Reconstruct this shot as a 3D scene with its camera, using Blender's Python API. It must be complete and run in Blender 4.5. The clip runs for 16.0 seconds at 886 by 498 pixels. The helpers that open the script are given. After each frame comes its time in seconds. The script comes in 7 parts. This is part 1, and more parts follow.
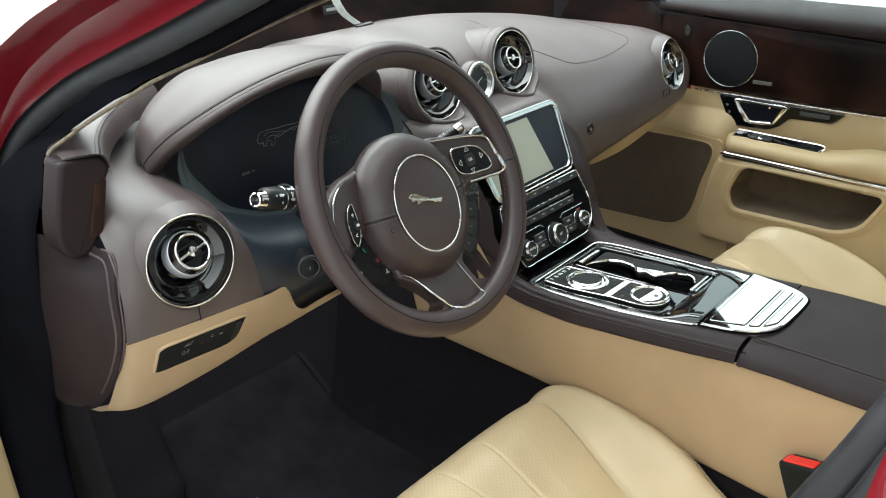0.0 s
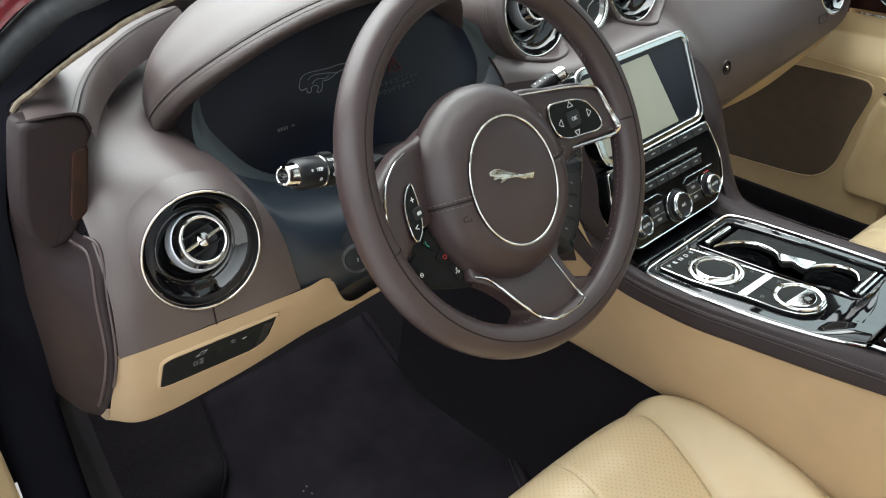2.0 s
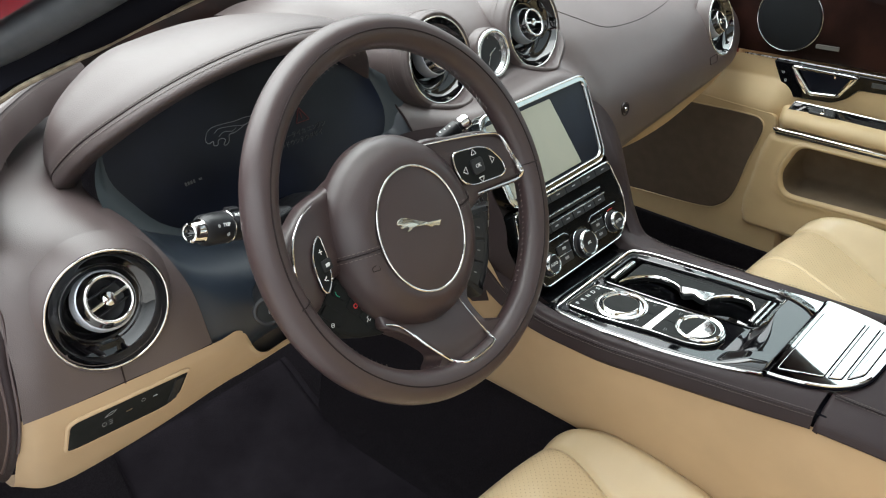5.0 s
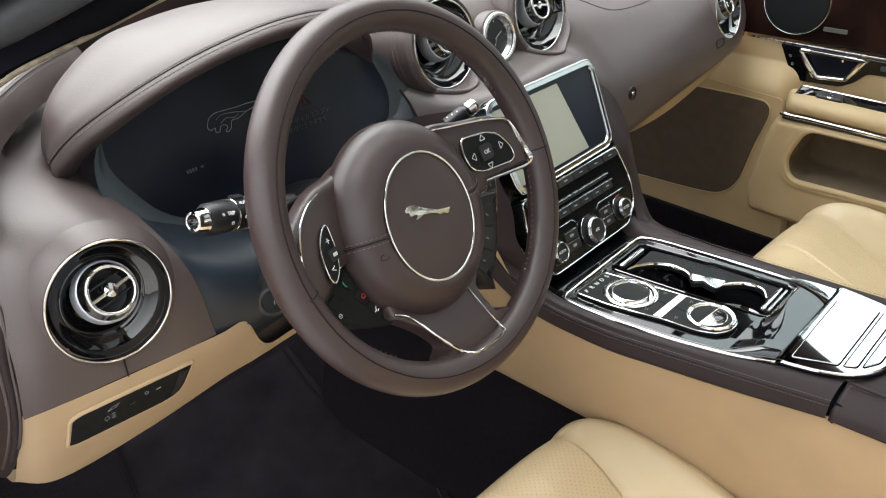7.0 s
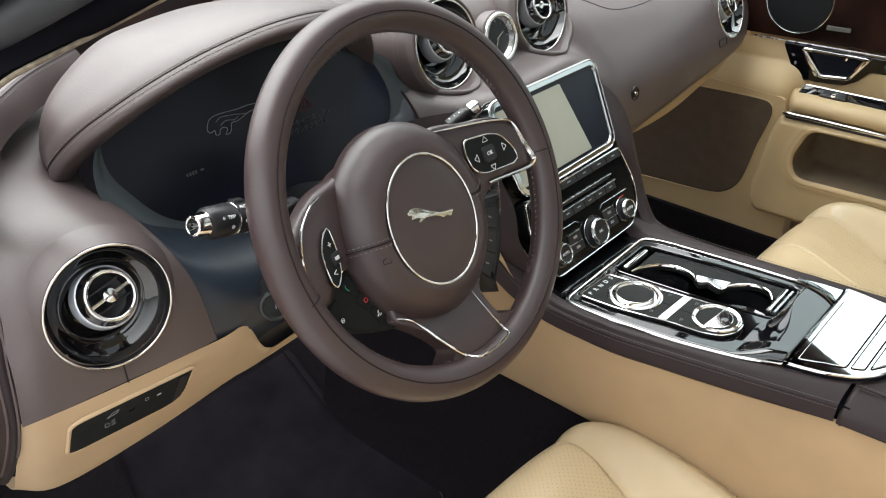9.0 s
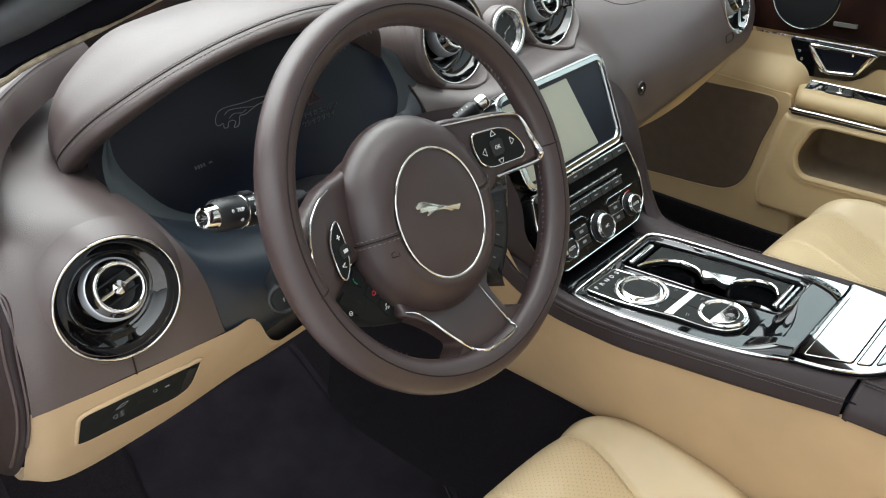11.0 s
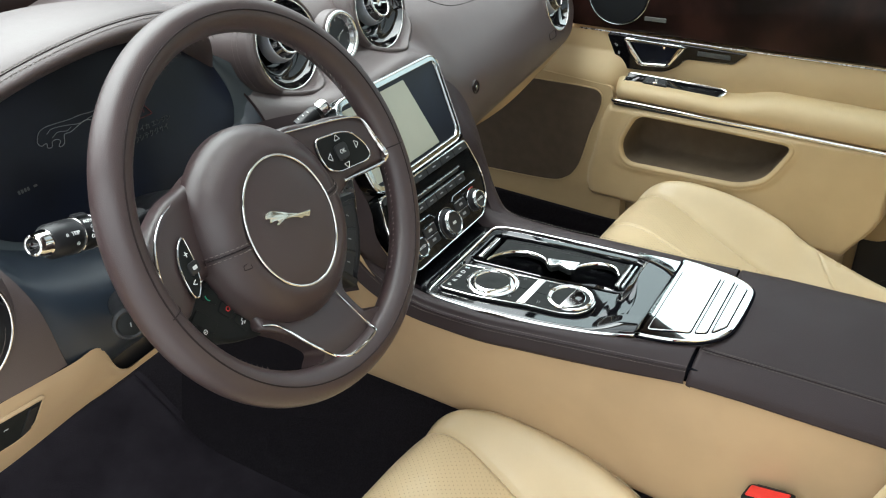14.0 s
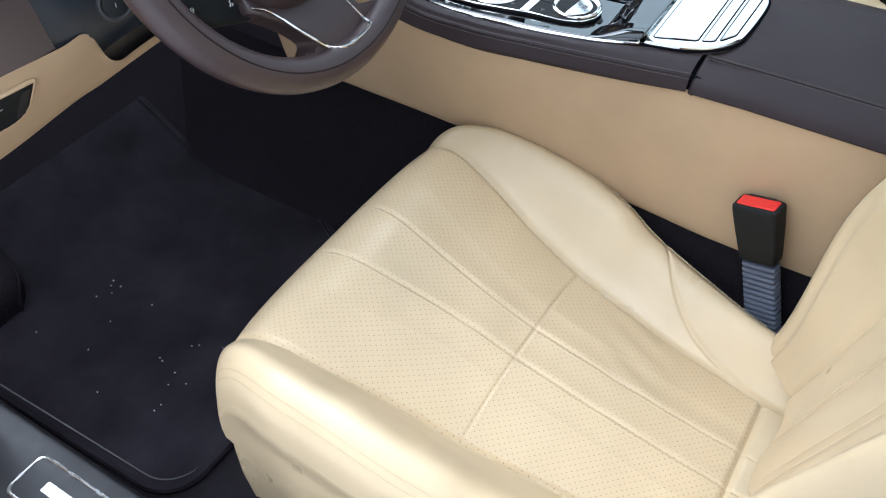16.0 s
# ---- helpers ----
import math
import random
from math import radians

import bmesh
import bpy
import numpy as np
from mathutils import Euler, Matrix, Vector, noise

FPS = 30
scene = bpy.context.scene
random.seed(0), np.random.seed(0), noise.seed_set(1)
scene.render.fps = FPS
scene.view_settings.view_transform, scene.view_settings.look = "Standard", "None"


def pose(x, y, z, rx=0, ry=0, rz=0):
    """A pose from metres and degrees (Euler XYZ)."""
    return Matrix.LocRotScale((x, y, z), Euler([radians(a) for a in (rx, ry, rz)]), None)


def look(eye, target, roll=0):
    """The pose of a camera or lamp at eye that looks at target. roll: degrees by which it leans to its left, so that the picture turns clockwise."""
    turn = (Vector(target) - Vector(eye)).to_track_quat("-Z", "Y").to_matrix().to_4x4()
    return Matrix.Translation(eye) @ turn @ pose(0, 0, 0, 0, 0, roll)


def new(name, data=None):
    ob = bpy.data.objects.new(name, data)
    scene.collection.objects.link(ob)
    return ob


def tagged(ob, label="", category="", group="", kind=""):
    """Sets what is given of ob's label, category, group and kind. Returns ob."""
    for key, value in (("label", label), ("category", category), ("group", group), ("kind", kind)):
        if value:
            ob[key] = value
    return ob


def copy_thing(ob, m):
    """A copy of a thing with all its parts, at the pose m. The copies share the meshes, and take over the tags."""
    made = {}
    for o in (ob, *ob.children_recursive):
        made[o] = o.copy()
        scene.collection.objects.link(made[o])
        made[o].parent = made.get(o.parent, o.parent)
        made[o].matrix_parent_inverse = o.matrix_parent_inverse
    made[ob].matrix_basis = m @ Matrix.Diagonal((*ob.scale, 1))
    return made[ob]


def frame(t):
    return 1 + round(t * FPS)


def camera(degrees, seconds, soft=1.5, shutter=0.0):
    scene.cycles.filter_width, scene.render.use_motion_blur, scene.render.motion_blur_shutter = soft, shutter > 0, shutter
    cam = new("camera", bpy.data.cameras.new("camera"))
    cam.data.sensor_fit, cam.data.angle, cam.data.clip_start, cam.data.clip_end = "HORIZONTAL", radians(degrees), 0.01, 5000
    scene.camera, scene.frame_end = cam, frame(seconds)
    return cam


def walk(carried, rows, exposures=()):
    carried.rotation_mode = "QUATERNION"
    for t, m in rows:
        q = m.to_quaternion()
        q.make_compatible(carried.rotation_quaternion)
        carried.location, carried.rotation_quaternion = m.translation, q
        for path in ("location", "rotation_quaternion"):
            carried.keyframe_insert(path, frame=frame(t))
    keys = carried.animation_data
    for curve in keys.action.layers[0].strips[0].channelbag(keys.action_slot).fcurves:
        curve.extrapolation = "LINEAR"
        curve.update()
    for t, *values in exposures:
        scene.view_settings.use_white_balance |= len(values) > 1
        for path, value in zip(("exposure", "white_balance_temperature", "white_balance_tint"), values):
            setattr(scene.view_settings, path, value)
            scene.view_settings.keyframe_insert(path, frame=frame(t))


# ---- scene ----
cam = camera(55.3, 16.0, 1.1)
SKY, SUN, EXPO = 0.18, 1.8, 1.72
PATH = [
    (0, (-1.086, -0.704, 1.354), (0.254, 0.524, 0.52), -2.3),
    (0.5, (-1.041, -0.641, 1.305), (0.246, 0.598, 0.406), -1.0),
    (1, (-0.979, -0.526, 1.314), (0.308, 0.664, 0.352), -0.6),
    (1.5, (-0.936, -0.506, 1.324), (0.277, 0.724, 0.318), -2.2),
    (2, (-0.881, -0.518, 1.318), (0.233, 0.792, 0.297), -3.3),
    (2.5, (-0.856, -0.529, 1.321), (0.302, 0.751, 0.31), -3.5),
    (3, (-0.857, -0.533, 1.328), (0.374, 0.694, 0.34), -2.6),
    (3.5, (-0.87, -0.536, 1.336), (0.393, 0.688, 0.383), -2.2),
    (4, (-0.875, -0.535, 1.339), (0.393, 0.684, 0.388), -2.1),
    (6.5, (-0.872, -0.52, 1.333), (0.395, 0.675, 0.349), -2.6),
    (7, (-0.87, -0.512, 1.33), (0.394, 0.682, 0.341), -2.5),
    (7.5, (-0.864, -0.516, 1.328), (0.409, 0.664, 0.335), -2.5),
    (8, (-0.86, -0.515, 1.334), (0.417, 0.663, 0.343), -2.5),
    (8.5, (-0.862, -0.506, 1.328), (0.405, 0.686, 0.342), -2.8),
    (11, (-0.87, -0.501, 1.327), (0.386, 0.694, 0.33), -2.6),
    (11.5, (-0.87, -0.499, 1.327), (0.388, 0.712, 0.352), -2.7),
    (12, (-0.873, -0.488, 1.333), (0.422, 0.704, 0.383), -2.6),
    (12.5, (-0.859, -0.46, 1.305), (0.461, 0.694, 0.343), -2.8),
    (13, (-0.859, -0.464, 1.316), (0.535, 0.599, 0.354), -2.0),
    (13.5, (-0.868, -0.471, 1.32), (0.596, 0.482, 0.347), -0.8),
    (14, (-0.876, -0.493, 1.324), (0.604, 0.41, 0.328), -1.2),
    (14.5, (-0.884, -0.506, 1.307), (0.554, 0.353, 0.215), -1.5),
    (15, (-0.891, -0.517, 1.291), (0.462, 0.327, 0.084), -1.8),
    (15.5, (-0.899, -0.525, 1.271), (0.368, 0.293, -0.042), -1.8),
    (16, (-0.899, -0.527, 1.26), (0.282, 0.24, -0.161), -1.3),
]
walk(cam, [(t, look(eye, target, roll)) for t, eye, target, roll in PATH], [
    (0.0, EXPO - 0.08, 6250, 4), (0.5, EXPO - 0.06, 6300, 6), (1.0, EXPO, 6150, 5), (1.5, EXPO, 6250, 7), (2.5, EXPO, 6250, 7), (3.5, EXPO, 6250, 7), (4.2, EXPO, 6250, 7),
    (6.3, EXPO, 6450, 11), (8.7, EXPO, 6450, 11), (10.8, EXPO, 6300, 8), (12.5, EXPO, 6250, 7), (13.2, EXPO + 0.06, 6250, 6), (14.0, EXPO + 0.11, 6200, 6), (14.5, EXPO + 0.13, 5850, 6), (15.0, EXPO + 0.15, 5400, 7), (15.5, EXPO + 0.10, 5350, 9), (16.0, EXPO - 0.04, 5450, 11)])


# ---- light: an overcast sky over an open car park ----
world = bpy.data.worlds.new("sky")
scene.world = world
world.use_nodes = True
wn = world.node_tree
sky = wn.nodes.new("ShaderNodeTexSky")
sky.sky_type = "NISHITA"
sky.sun_disc = False
sky.sun_elevation, sky.sun_rotation = radians(67), radians(3)
sky.air_density, sky.dust_density, sky.ozone_density = 1.0, 7.0, 1.0
soften = wn.nodes.new("ShaderNodeHueSaturation")
soften.inputs["Saturation"].default_value = 0.18
wn.links.new(sky.outputs[0], soften.inputs["Color"])
veil = wn.nodes.new("ShaderNodeMix")
veil.data_type = "RGBA"
veil.inputs[0].default_value = 0.8
# an overcast sky is brightest overhead and falls off evenly to the horizon
heading = wn.nodes.new("ShaderNodeTexCoord")
split = wn.nodes.new("ShaderNodeSeparateXYZ")
fall = wn.nodes.new("ShaderNodeMapRange")
fall.inputs["To Min"].default_value, fall.inputs["To Max"].default_value = 0.18, 1.42
wn.links.new(heading.outputs["Generated"], split.inputs[0])
wn.links.new(split.outputs[2], fall.inputs["Value"])
grade = wn.nodes.new("ShaderNodeVectorMath")
grade.operation = "SCALE"
grade.inputs[0].default_value = (4.55, 4.78, 4.75)
wn.links.new(fall.outputs[0], grade.inputs["Scale"])
wn.links.new(grade.outputs[0], veil.inputs[7])
wn.links.new(soften.outputs[0], veil.inputs[6])
wn.links.new(veil.outputs[2], wn.nodes["Background"].inputs["Color"])
wn.nodes["Background"].inputs["Strength"].default_value = SKY
sun = new("sun", bpy.data.lights.new("sun", "SUN"))
sun.data.energy, sun.data.angle, sun.data.color = SUN, radians(95), (1.0, 0.98, 0.95)
sun.matrix_world = look((0.1, 1.9, 5.4), (0, 0, 0.8))


# ---- materials ----
def material(name, colour, rough=0.5, metal=0.0, coat=0.0, spec=0.5):
    m = bpy.data.materials.new(name)
    m.use_nodes = True
    b = m.node_tree.nodes["Principled BSDF"]
    b.inputs["Base Color"].default_value = (*colour, 1)
    b.inputs["Roughness"].default_value = rough
    b.inputs["Metallic"].default_value = metal
    b.inputs["Coat Weight"].default_value = coat
    b.inputs["Coat Roughness"].default_value = 0.03
    b.inputs["Specular IOR Level"].default_value = spec
    return m


def tex(m, kind, scale, coord="Object", **more):
    nt = m.node_tree
    tc = nt.nodes.new("ShaderNodeTexCoord")
    n = nt.nodes.new(kind)
    nt.links.new(tc.outputs[coord], n.inputs["Vector"])
    n.inputs["Scale"].default_value = scale
    for k, v in more.items():
        n.inputs[k].default_value = v
    return n


def vary(m, scale, dark, light, detail=4.0, stretch=None, low=0.35, high=0.65):
    """Base colour between two tones by a noise."""
    nt = m.node_tree
    n = tex(m, "ShaderNodeTexNoise", scale, Detail=detail)
    if stretch:
        mp = nt.nodes.new("ShaderNodeMapping")
        mp.inputs["Scale"].default_value = stretch
        nt.links.new(n.inputs["Vector"].links[0].from_socket, mp.inputs["Vector"])
        nt.links.new(mp.outputs[0], n.inputs["Vector"])
    r = nt.nodes.new("ShaderNodeValToRGB")
    r.color_ramp.elements[0].position, r.color_ramp.elements[1].position = low, high
    r.color_ramp.elements[0].color, r.color_ramp.elements[1].color = (*dark, 1), (*light, 1)
    nt.links.new(n.outputs[0], r.inputs[0])
    nt.links.new(r.outputs[0], nt.nodes["Principled BSDF"].inputs["Base Color"])
    return r


def bump(m, node_out, strength, distance):
    nt = m.node_tree
    b = nt.nodes["Principled BSDF"]
    n = nt.nodes.new("ShaderNodeBump")
    n.inputs["Strength"].default_value, n.inputs["Distance"].default_value = strength, distance
    old = b.inputs["Normal"].links
    if old:
        nt.links.new(old[0].from_socket, n.inputs["Normal"])
    nt.links.new(node_out, n.inputs["Height"])
    nt.links.new(n.outputs[0], b.inputs["Normal"])


def rough_vary(m, scale, low, high):
    nt = m.node_tree
    n = tex(m, "ShaderNodeTexNoise", scale, Detail=3.0)
    r = nt.nodes.new("ShaderNodeMapRange")
    r.inputs["From Min"].default_value, r.inputs["From Max"].default_value = 0.3, 0.7
    r.inputs["To Min"].default_value, r.inputs["To Max"].default_value = low, high
    nt.links.new(n.outputs[0], r.inputs["Value"])
    nt.links.new(r.outputs[0], nt.nodes["Principled BSDF"].inputs["Roughness"])


def leather(name, colour, rough=(0.42, 0.55), grain=0.25, size=900.0, spec=0.45):
    m = material(name, colour, 0.5, spec=spec)
    dark, light = [c * 0.94 for c in colour], [min(1, c * 1.05) for c in colour]
    vary(m, 9.0, dark, light, 5.0)
    rough_vary(m, 14.0, *rough)
    bump(m, tex(m, "ShaderNodeTexVoronoi", size).outputs["Distance"], grain, 0.0006)
    bump(m, tex(m, "ShaderNodeTexNoise", 22.0, Detail=4.0).outputs[0], 0.05, 0.004)
    return m


BROWN = leather("brown leather", (0.075, 0.0555, 0.0545), (0.40, 0.47), 0.24, 1000, spec=0.75)
BROWN_WHEEL = leather("wheel leather", (0.047, 0.0285, 0.0290), (0.34, 0.42), 0.16, 1100, spec=0.70)
BROWN_DARK = leather("dark brown vinyl", (0.018, 0.0105, 0.011), (0.42, 0.52), 0.08, 1500, spec=0.25)
# Brown leather for the dashboard end, darkened to carry the open door's shade.
END_SHADED = leather("shade-darkened end leather", (0.0195, 0.0128, 0.0140), (0.46, 0.55), 0.22, 1000, spec=0.2)
CONSOLE_LEATHER = leather("console leather", (0.028, 0.0188, 0.0200), (0.45, 0.56), 0.26, 1000, spec=0.22)
PEACH = leather("smooth peach-tan panel", (0.475, 0.340, 0.205), (0.48, 0.6), 0.06, 1300)
CREAM = leather("tan trim", (0.49, 0.365, 0.205), (0.48, 0.6), 0.1, 1300)
SEAT = leather("seat leather", (0.545, 0.425, 0.262), (0.27, 0.32), 0.2, 700)
HEADLINER = leather("headlining cloth", (0.55, 0.50, 0.42), (0.85, 0.95), 0.3, 1500)
GLOSS = material("piano black", (0.004, 0.004, 0.005), 0.06, coat=1.0, spec=0.6)
rough_vary(GLOSS, 30.0, 0.02, 0.045)
MATT_BLACK = material("matt black coating", (0.011, 0.012, 0.012), 0.6, spec=0.18)
rough_vary(MATT_BLACK, 70.0, 0.55, 0.65)
MIRROR = material("polished mirror chrome", (0.80, 0.80, 0.79), 0.02, 1.0)
rough_vary(MIRROR, 25.0, 0.012, 0.03)
BLACK = material("black plastic", (0.012, 0.012, 0.014), 0.42)
rough_vary(BLACK, 60.0, 0.36, 0.5)
bump(BLACK, tex(BLACK, "ShaderNodeTexVoronoi", 1300.0).outputs["Distance"], 0.12, 0.0004)
LINING = material("black lining", (0.007, 0.007, 0.009), 0.9, spec=0.0)
vary(LINING, 12.0, (0.006, 0.006, 0.008), (0.0075, 0.0075, 0.010))
# Shroud plastic made paler: daylight on the upward face is in its colour.
RECESS_LIT = material("daylight-paled shroud plastic", (0.032, 0.042, 0.049), 0.34, spec=0.6)
rough_vary(RECESS_LIT, 40.0, 0.30, 0.40)
SMOKED = material("smoked gloss plastic", (0.006, 0.0065, 0.007), 0.14, spec=0.26)
rough_vary(SMOKED, 50.0, 0.10, 0.18)
SHROUD = material("blue-black shroud", (0.018, 0.025, 0.036), 0.38, spec=0.6)
rough_vary(SHROUD, 40.0, 0.36, 0.46)
bump(SHROUD, tex(SHROUD, "ShaderNodeTexVoronoi", 1500.0).outputs["Distance"], 0.12, 0.0004)
SCREEN_BLACK = material("dark display glass", (0.004, 0.0045, 0.006), 0.30, spec=0.3)
vary(SCREEN_BLACK, 9.0, (0.005, 0.006, 0.010), (0.009, 0.012, 0.024))
CHROME = material("chrome", (0.86, 0.85, 0.83), 0.07, 1.0)
rough_vary(CHROME, 40.0, 0.04, 0.12)
SATIN = material("satin chrome", (0.55, 0.56, 0.57), 0.24, 1.0)
rough_vary(SATIN, 80.0, 0.2, 0.32)
SATIN_GOLD = material("warm polished metal", (0.66, 0.62, 0.54), 0.14, 1.0)
rough_vary(SATIN_GOLD, 60.0, 0.10, 0.2)
RUBBER = material("rubber seal", (0.030, 0.034, 0.040), 0.45)
rough_vary(RUBBER, 60.0, 0.45, 0.65)
RED_PAINT = material("dark red car paint", (0.13, 0.0035, 0.009), 0.30, 0.0, 0.9, spec=0.3)
vary(RED_PAINT, 1200.0, (0.118, 0.003, 0.008), (0.142, 0.004, 0.010))
RED_PLASTIC = material("red button plastic", (0.72, 0.03, 0.025), 0.35)
vary(RED_PLASTIC, 60.0, (0.68, 0.025, 0.02), (0.75, 0.04, 0.03))
WHITE_INK = material("white print", (0.75, 0.76, 0.76), 0.5)
ICON_INK = material("small switch print", (0.30, 0.31, 0.31), 0.5)
GREY_INK = material("grey display lines", (0.11, 0.115, 0.12), 0.5)
RED_INK = material("red print", (0.5, 0.02, 0.02), 0.5)
GREEN_INK = material("green print", (0.02, 0.35, 0.20), 0.5)
THREAD = material("thread", (0.135, 0.112, 0.105), 0.8)
THREAD_HOOD = material("hood thread", (0.185, 0.158, 0.148), 0.8)
THREAD_WHEEL = material("wheel thread", (0.165, 0.135, 0.125), 0.8)
THREAD_CREAM = material("cream thread", (0.58, 0.47, 0.31), 0.7)
PANEL_GREY = material("washed-out display", (0.40, 0.41, 0.34), 0.35)
vary(PANEL_GREY, 7.0, (0.38, 0.39, 0.325), (0.42, 0.43, 0.355))
DIAL_FACE = material("clock face", (0.03, 0.032, 0.036), 0.3)
MESH_GRILLE = material("speaker mesh", (0.008, 0.009, 0.011), 0.55, spec=0.25)
bump(MESH_GRILLE, tex(MESH_GRILLE, "ShaderNodeTexVoronoi", 1100.0).outputs["Distance"], 0.25, 0.0006)
CARPET = material("dark carpet", (0.007, 0.006, 0.007), 0.95, spec=0.05)
vary(CARPET, 420.0, (0.0100, 0.0088, 0.0108), (0.0180, 0.0155, 0.0188), 6.0)
bump(CARPET, tex(CARPET, "ShaderNodeTexNoise", 900.0, Detail=3.0).outputs[0], 0.7, 0.003)
bump(CARPET, tex(CARPET, "ShaderNodeTexNoise", 14.0, Detail=4.0).outputs[0], 0.35, 0.02)
MAT_PILE = material("dark mat pile", (0.02, 0.017, 0.02), 0.95, spec=0.03)
vary(MAT_PILE, 11.0, (0.0100, 0.0086, 0.0112), (0.0235, 0.0205, 0.0255), 9.0, None, 0.3, 0.72)
bump(MAT_PILE, tex(MAT_PILE, "ShaderNodeTexNoise", 700.0, Detail=3.0).outputs[0], 0.6, 0.003)
bump(MAT_PILE, tex(MAT_PILE, "ShaderNodeTexNoise", 18.0, Detail=6.0).outputs[0], 0.3, 0.015)
CONCRETE = material("pale concrete", (0.32, 0.31, 0.30), 0.9)
vary(CONCRETE, 0.8, (0.27, 0.26, 0.25), (0.37, 0.36, 0.345), 8.0)
bump(CONCRETE, tex(CONCRETE, "ShaderNodeTexNoise", 120.0, Detail=5.0).outputs[0], 0.4, 0.004)
WEBBING = material("grey-blue webbing", (0.095, 0.110, 0.150), 0.6)
bump(WEBBING, tex(WEBBING, "ShaderNodeTexNoise", 600.0).outputs[0], 0.4, 0.001)


def tinted(name, tint, gloss):
    """Thin glass: lets light through with a tint, with a little mirror on top."""
    m = bpy.data.materials.new(name)
    m.use_nodes = True
    nt = m.node_tree
    nt.nodes.clear()
    o = nt.nodes.new("ShaderNodeOutputMaterial")
    mix = nt.nodes.new("ShaderNodeMixShader")
    tr = nt.nodes.new("ShaderNodeBsdfTransparent")
    gl = nt.nodes.new("ShaderNodeBsdfGlossy")
    tr.inputs["Color"].default_value = (*tint, 1)
    gl.inputs["Roughness"].default_value = 0.01
    mix.inputs[0].default_value = gloss
    nt.links.new(tr.outputs[0], mix.inputs[1])
    nt.links.new(gl.outputs[0], mix.inputs[2])
    nt.links.new(mix.outputs[0], o.inputs["Surface"])
    return m


GLASS_SIDE = tinted("tinted side glass", (0.80, 0.90, 0.90), 0.05)
GLASS_ROOF = tinted("dark roof glass", (0.24, 0.26, 0.27), 0.05)
GLASS_FRONT = tinted("windscreen glass", (0.90, 0.93, 0.92), 0.04)
# Kick panel cover: a brown darkened to carry the footwell's shade.
COVER_SHADED = material("shade-darkened brown", (0.125, 0.090, 0.060), 0.8, spec=0.2)
vary(COVER_SHADED, 40.0, (0.090, 0.067, 0.048), (0.104, 0.077, 0.056))
bump(COVER_SHADED, tex(COVER_SHADED, "ShaderNodeTexNoise", 900.0).outputs[0], 0.3, 0.001)
# Pocket interior: the shade inside it is put into a darker brown.
POCKET_SHADED = material("shade-darkened pocket", (0.16, 0.12, 0.083), 0.85, spec=0.2)
vary(POCKET_SHADED, 40.0, (0.15, 0.112, 0.077), (0.172, 0.13, 0.09))
bump(POCKET_SHADED, tex(POCKET_SHADED, "ShaderNodeTexNoise", 900.0).outputs[0], 0.3, 0.001)
BEIGE = material("dull beige edging", (0.16, 0.13, 0.09), 0.6)
vary(BEIGE, 120.0, (0.11, 0.085, 0.058), (0.22, 0.18, 0.125), 5.0)
FABRIC_TAG = material("pale ribbon", (0.36, 0.37, 0.35), 0.6)
vary(FABRIC_TAG, 60.0, (0.26, 0.27, 0.26), (0.44, 0.45, 0.42), 3.0)


def burl(name):
    m = material(name, (0.05, 0.018, 0.012), 0.28, coat=0.05, spec=0.18)
    m.node_tree.nodes["Principled BSDF"].inputs["Coat Roughness"].default_value = 0.12
    r = vary(m, 9.0, (0.006, 0.003, 0.0025), (0.027, 0.0112, 0.0090), 10.0, (1, 0.7, 1.5), 0.40, 0.64)
    e = r.color_ramp.elements.new(0.53)
    e.color = (0.015, 0.0066, 0.0055, 1)
    return m


WOOD = burl("dark walnut burl veneer")
WOOD_BROWN = material("brown walnut veneer", (0.03, 0.01, 0.006), 0.42, spec=0.3)
vary(WOOD_BROWN, 60.0, (0.010, 0.0035, 0.003), (0.030, 0.0095, 0.0055), 6.0, (3, 3, 0.5))


def perforated(name, base, pitch=0.0080, hole=0.110):
    """Leather with a staggered grid of small punched holes."""
    m = leather(name, base, (0.28, 0.33), 0.14, 900)
    nt = m.node_tree
    b = nt.nodes["Principled BSDF"]
    tc = nt.nodes.new("ShaderNodeTexCoord")
    sp = nt.nodes.new("ShaderNodeSeparateXYZ")
    nt.links.new(tc.outputs["Object"], sp.inputs[0])

    def op(kind, a, c):
        n = nt.nodes.new("ShaderNodeMath")
        n.operation = kind
        for i, v in enumerate((a, c)):
            if isinstance(v, (int, float)):
                n.inputs[i].default_value = v
            else:
                nt.links.new(v, n.inputs[i])
        return n.outputs[0]

    u, v = op("DIVIDE", sp.outputs[0], pitch), op("DIVIDE", sp.outputs[1], pitch)
    a, c = op("ADD", u, v), op("SUBTRACT", u, v)
    fa = op("SUBTRACT", op("FRACT", a, 0), 0.5)
    fc = op("SUBTRACT", op("FRACT", c, 0), 0.5)
    d = op("SQRT", op("ADD", op("MULTIPLY", fa, fa), op("MULTIPLY", fc, fc)), 0)
    inside = op("LESS_THAN", d, hole)
    mix = nt.nodes.new("ShaderNodeMix")
    mix.data_type = "RGBA"
    nt.links.new(inside, mix.inputs[0])
    nt.links.new(b.inputs["Base Color"].links[0].from_socket, mix.inputs[6])
    mix.inputs[7].default_value = (0.26, 0.195, 0.115, 1)
    nt.links.new(mix.outputs[2], b.inputs["Base Color"])
    bump(m, op("SUBTRACT", 1.0, inside), 0.5, 0.001)
    return m


SEAT_PERF = perforated("perforated seat leather", (0.535, 0.413, 0.253))


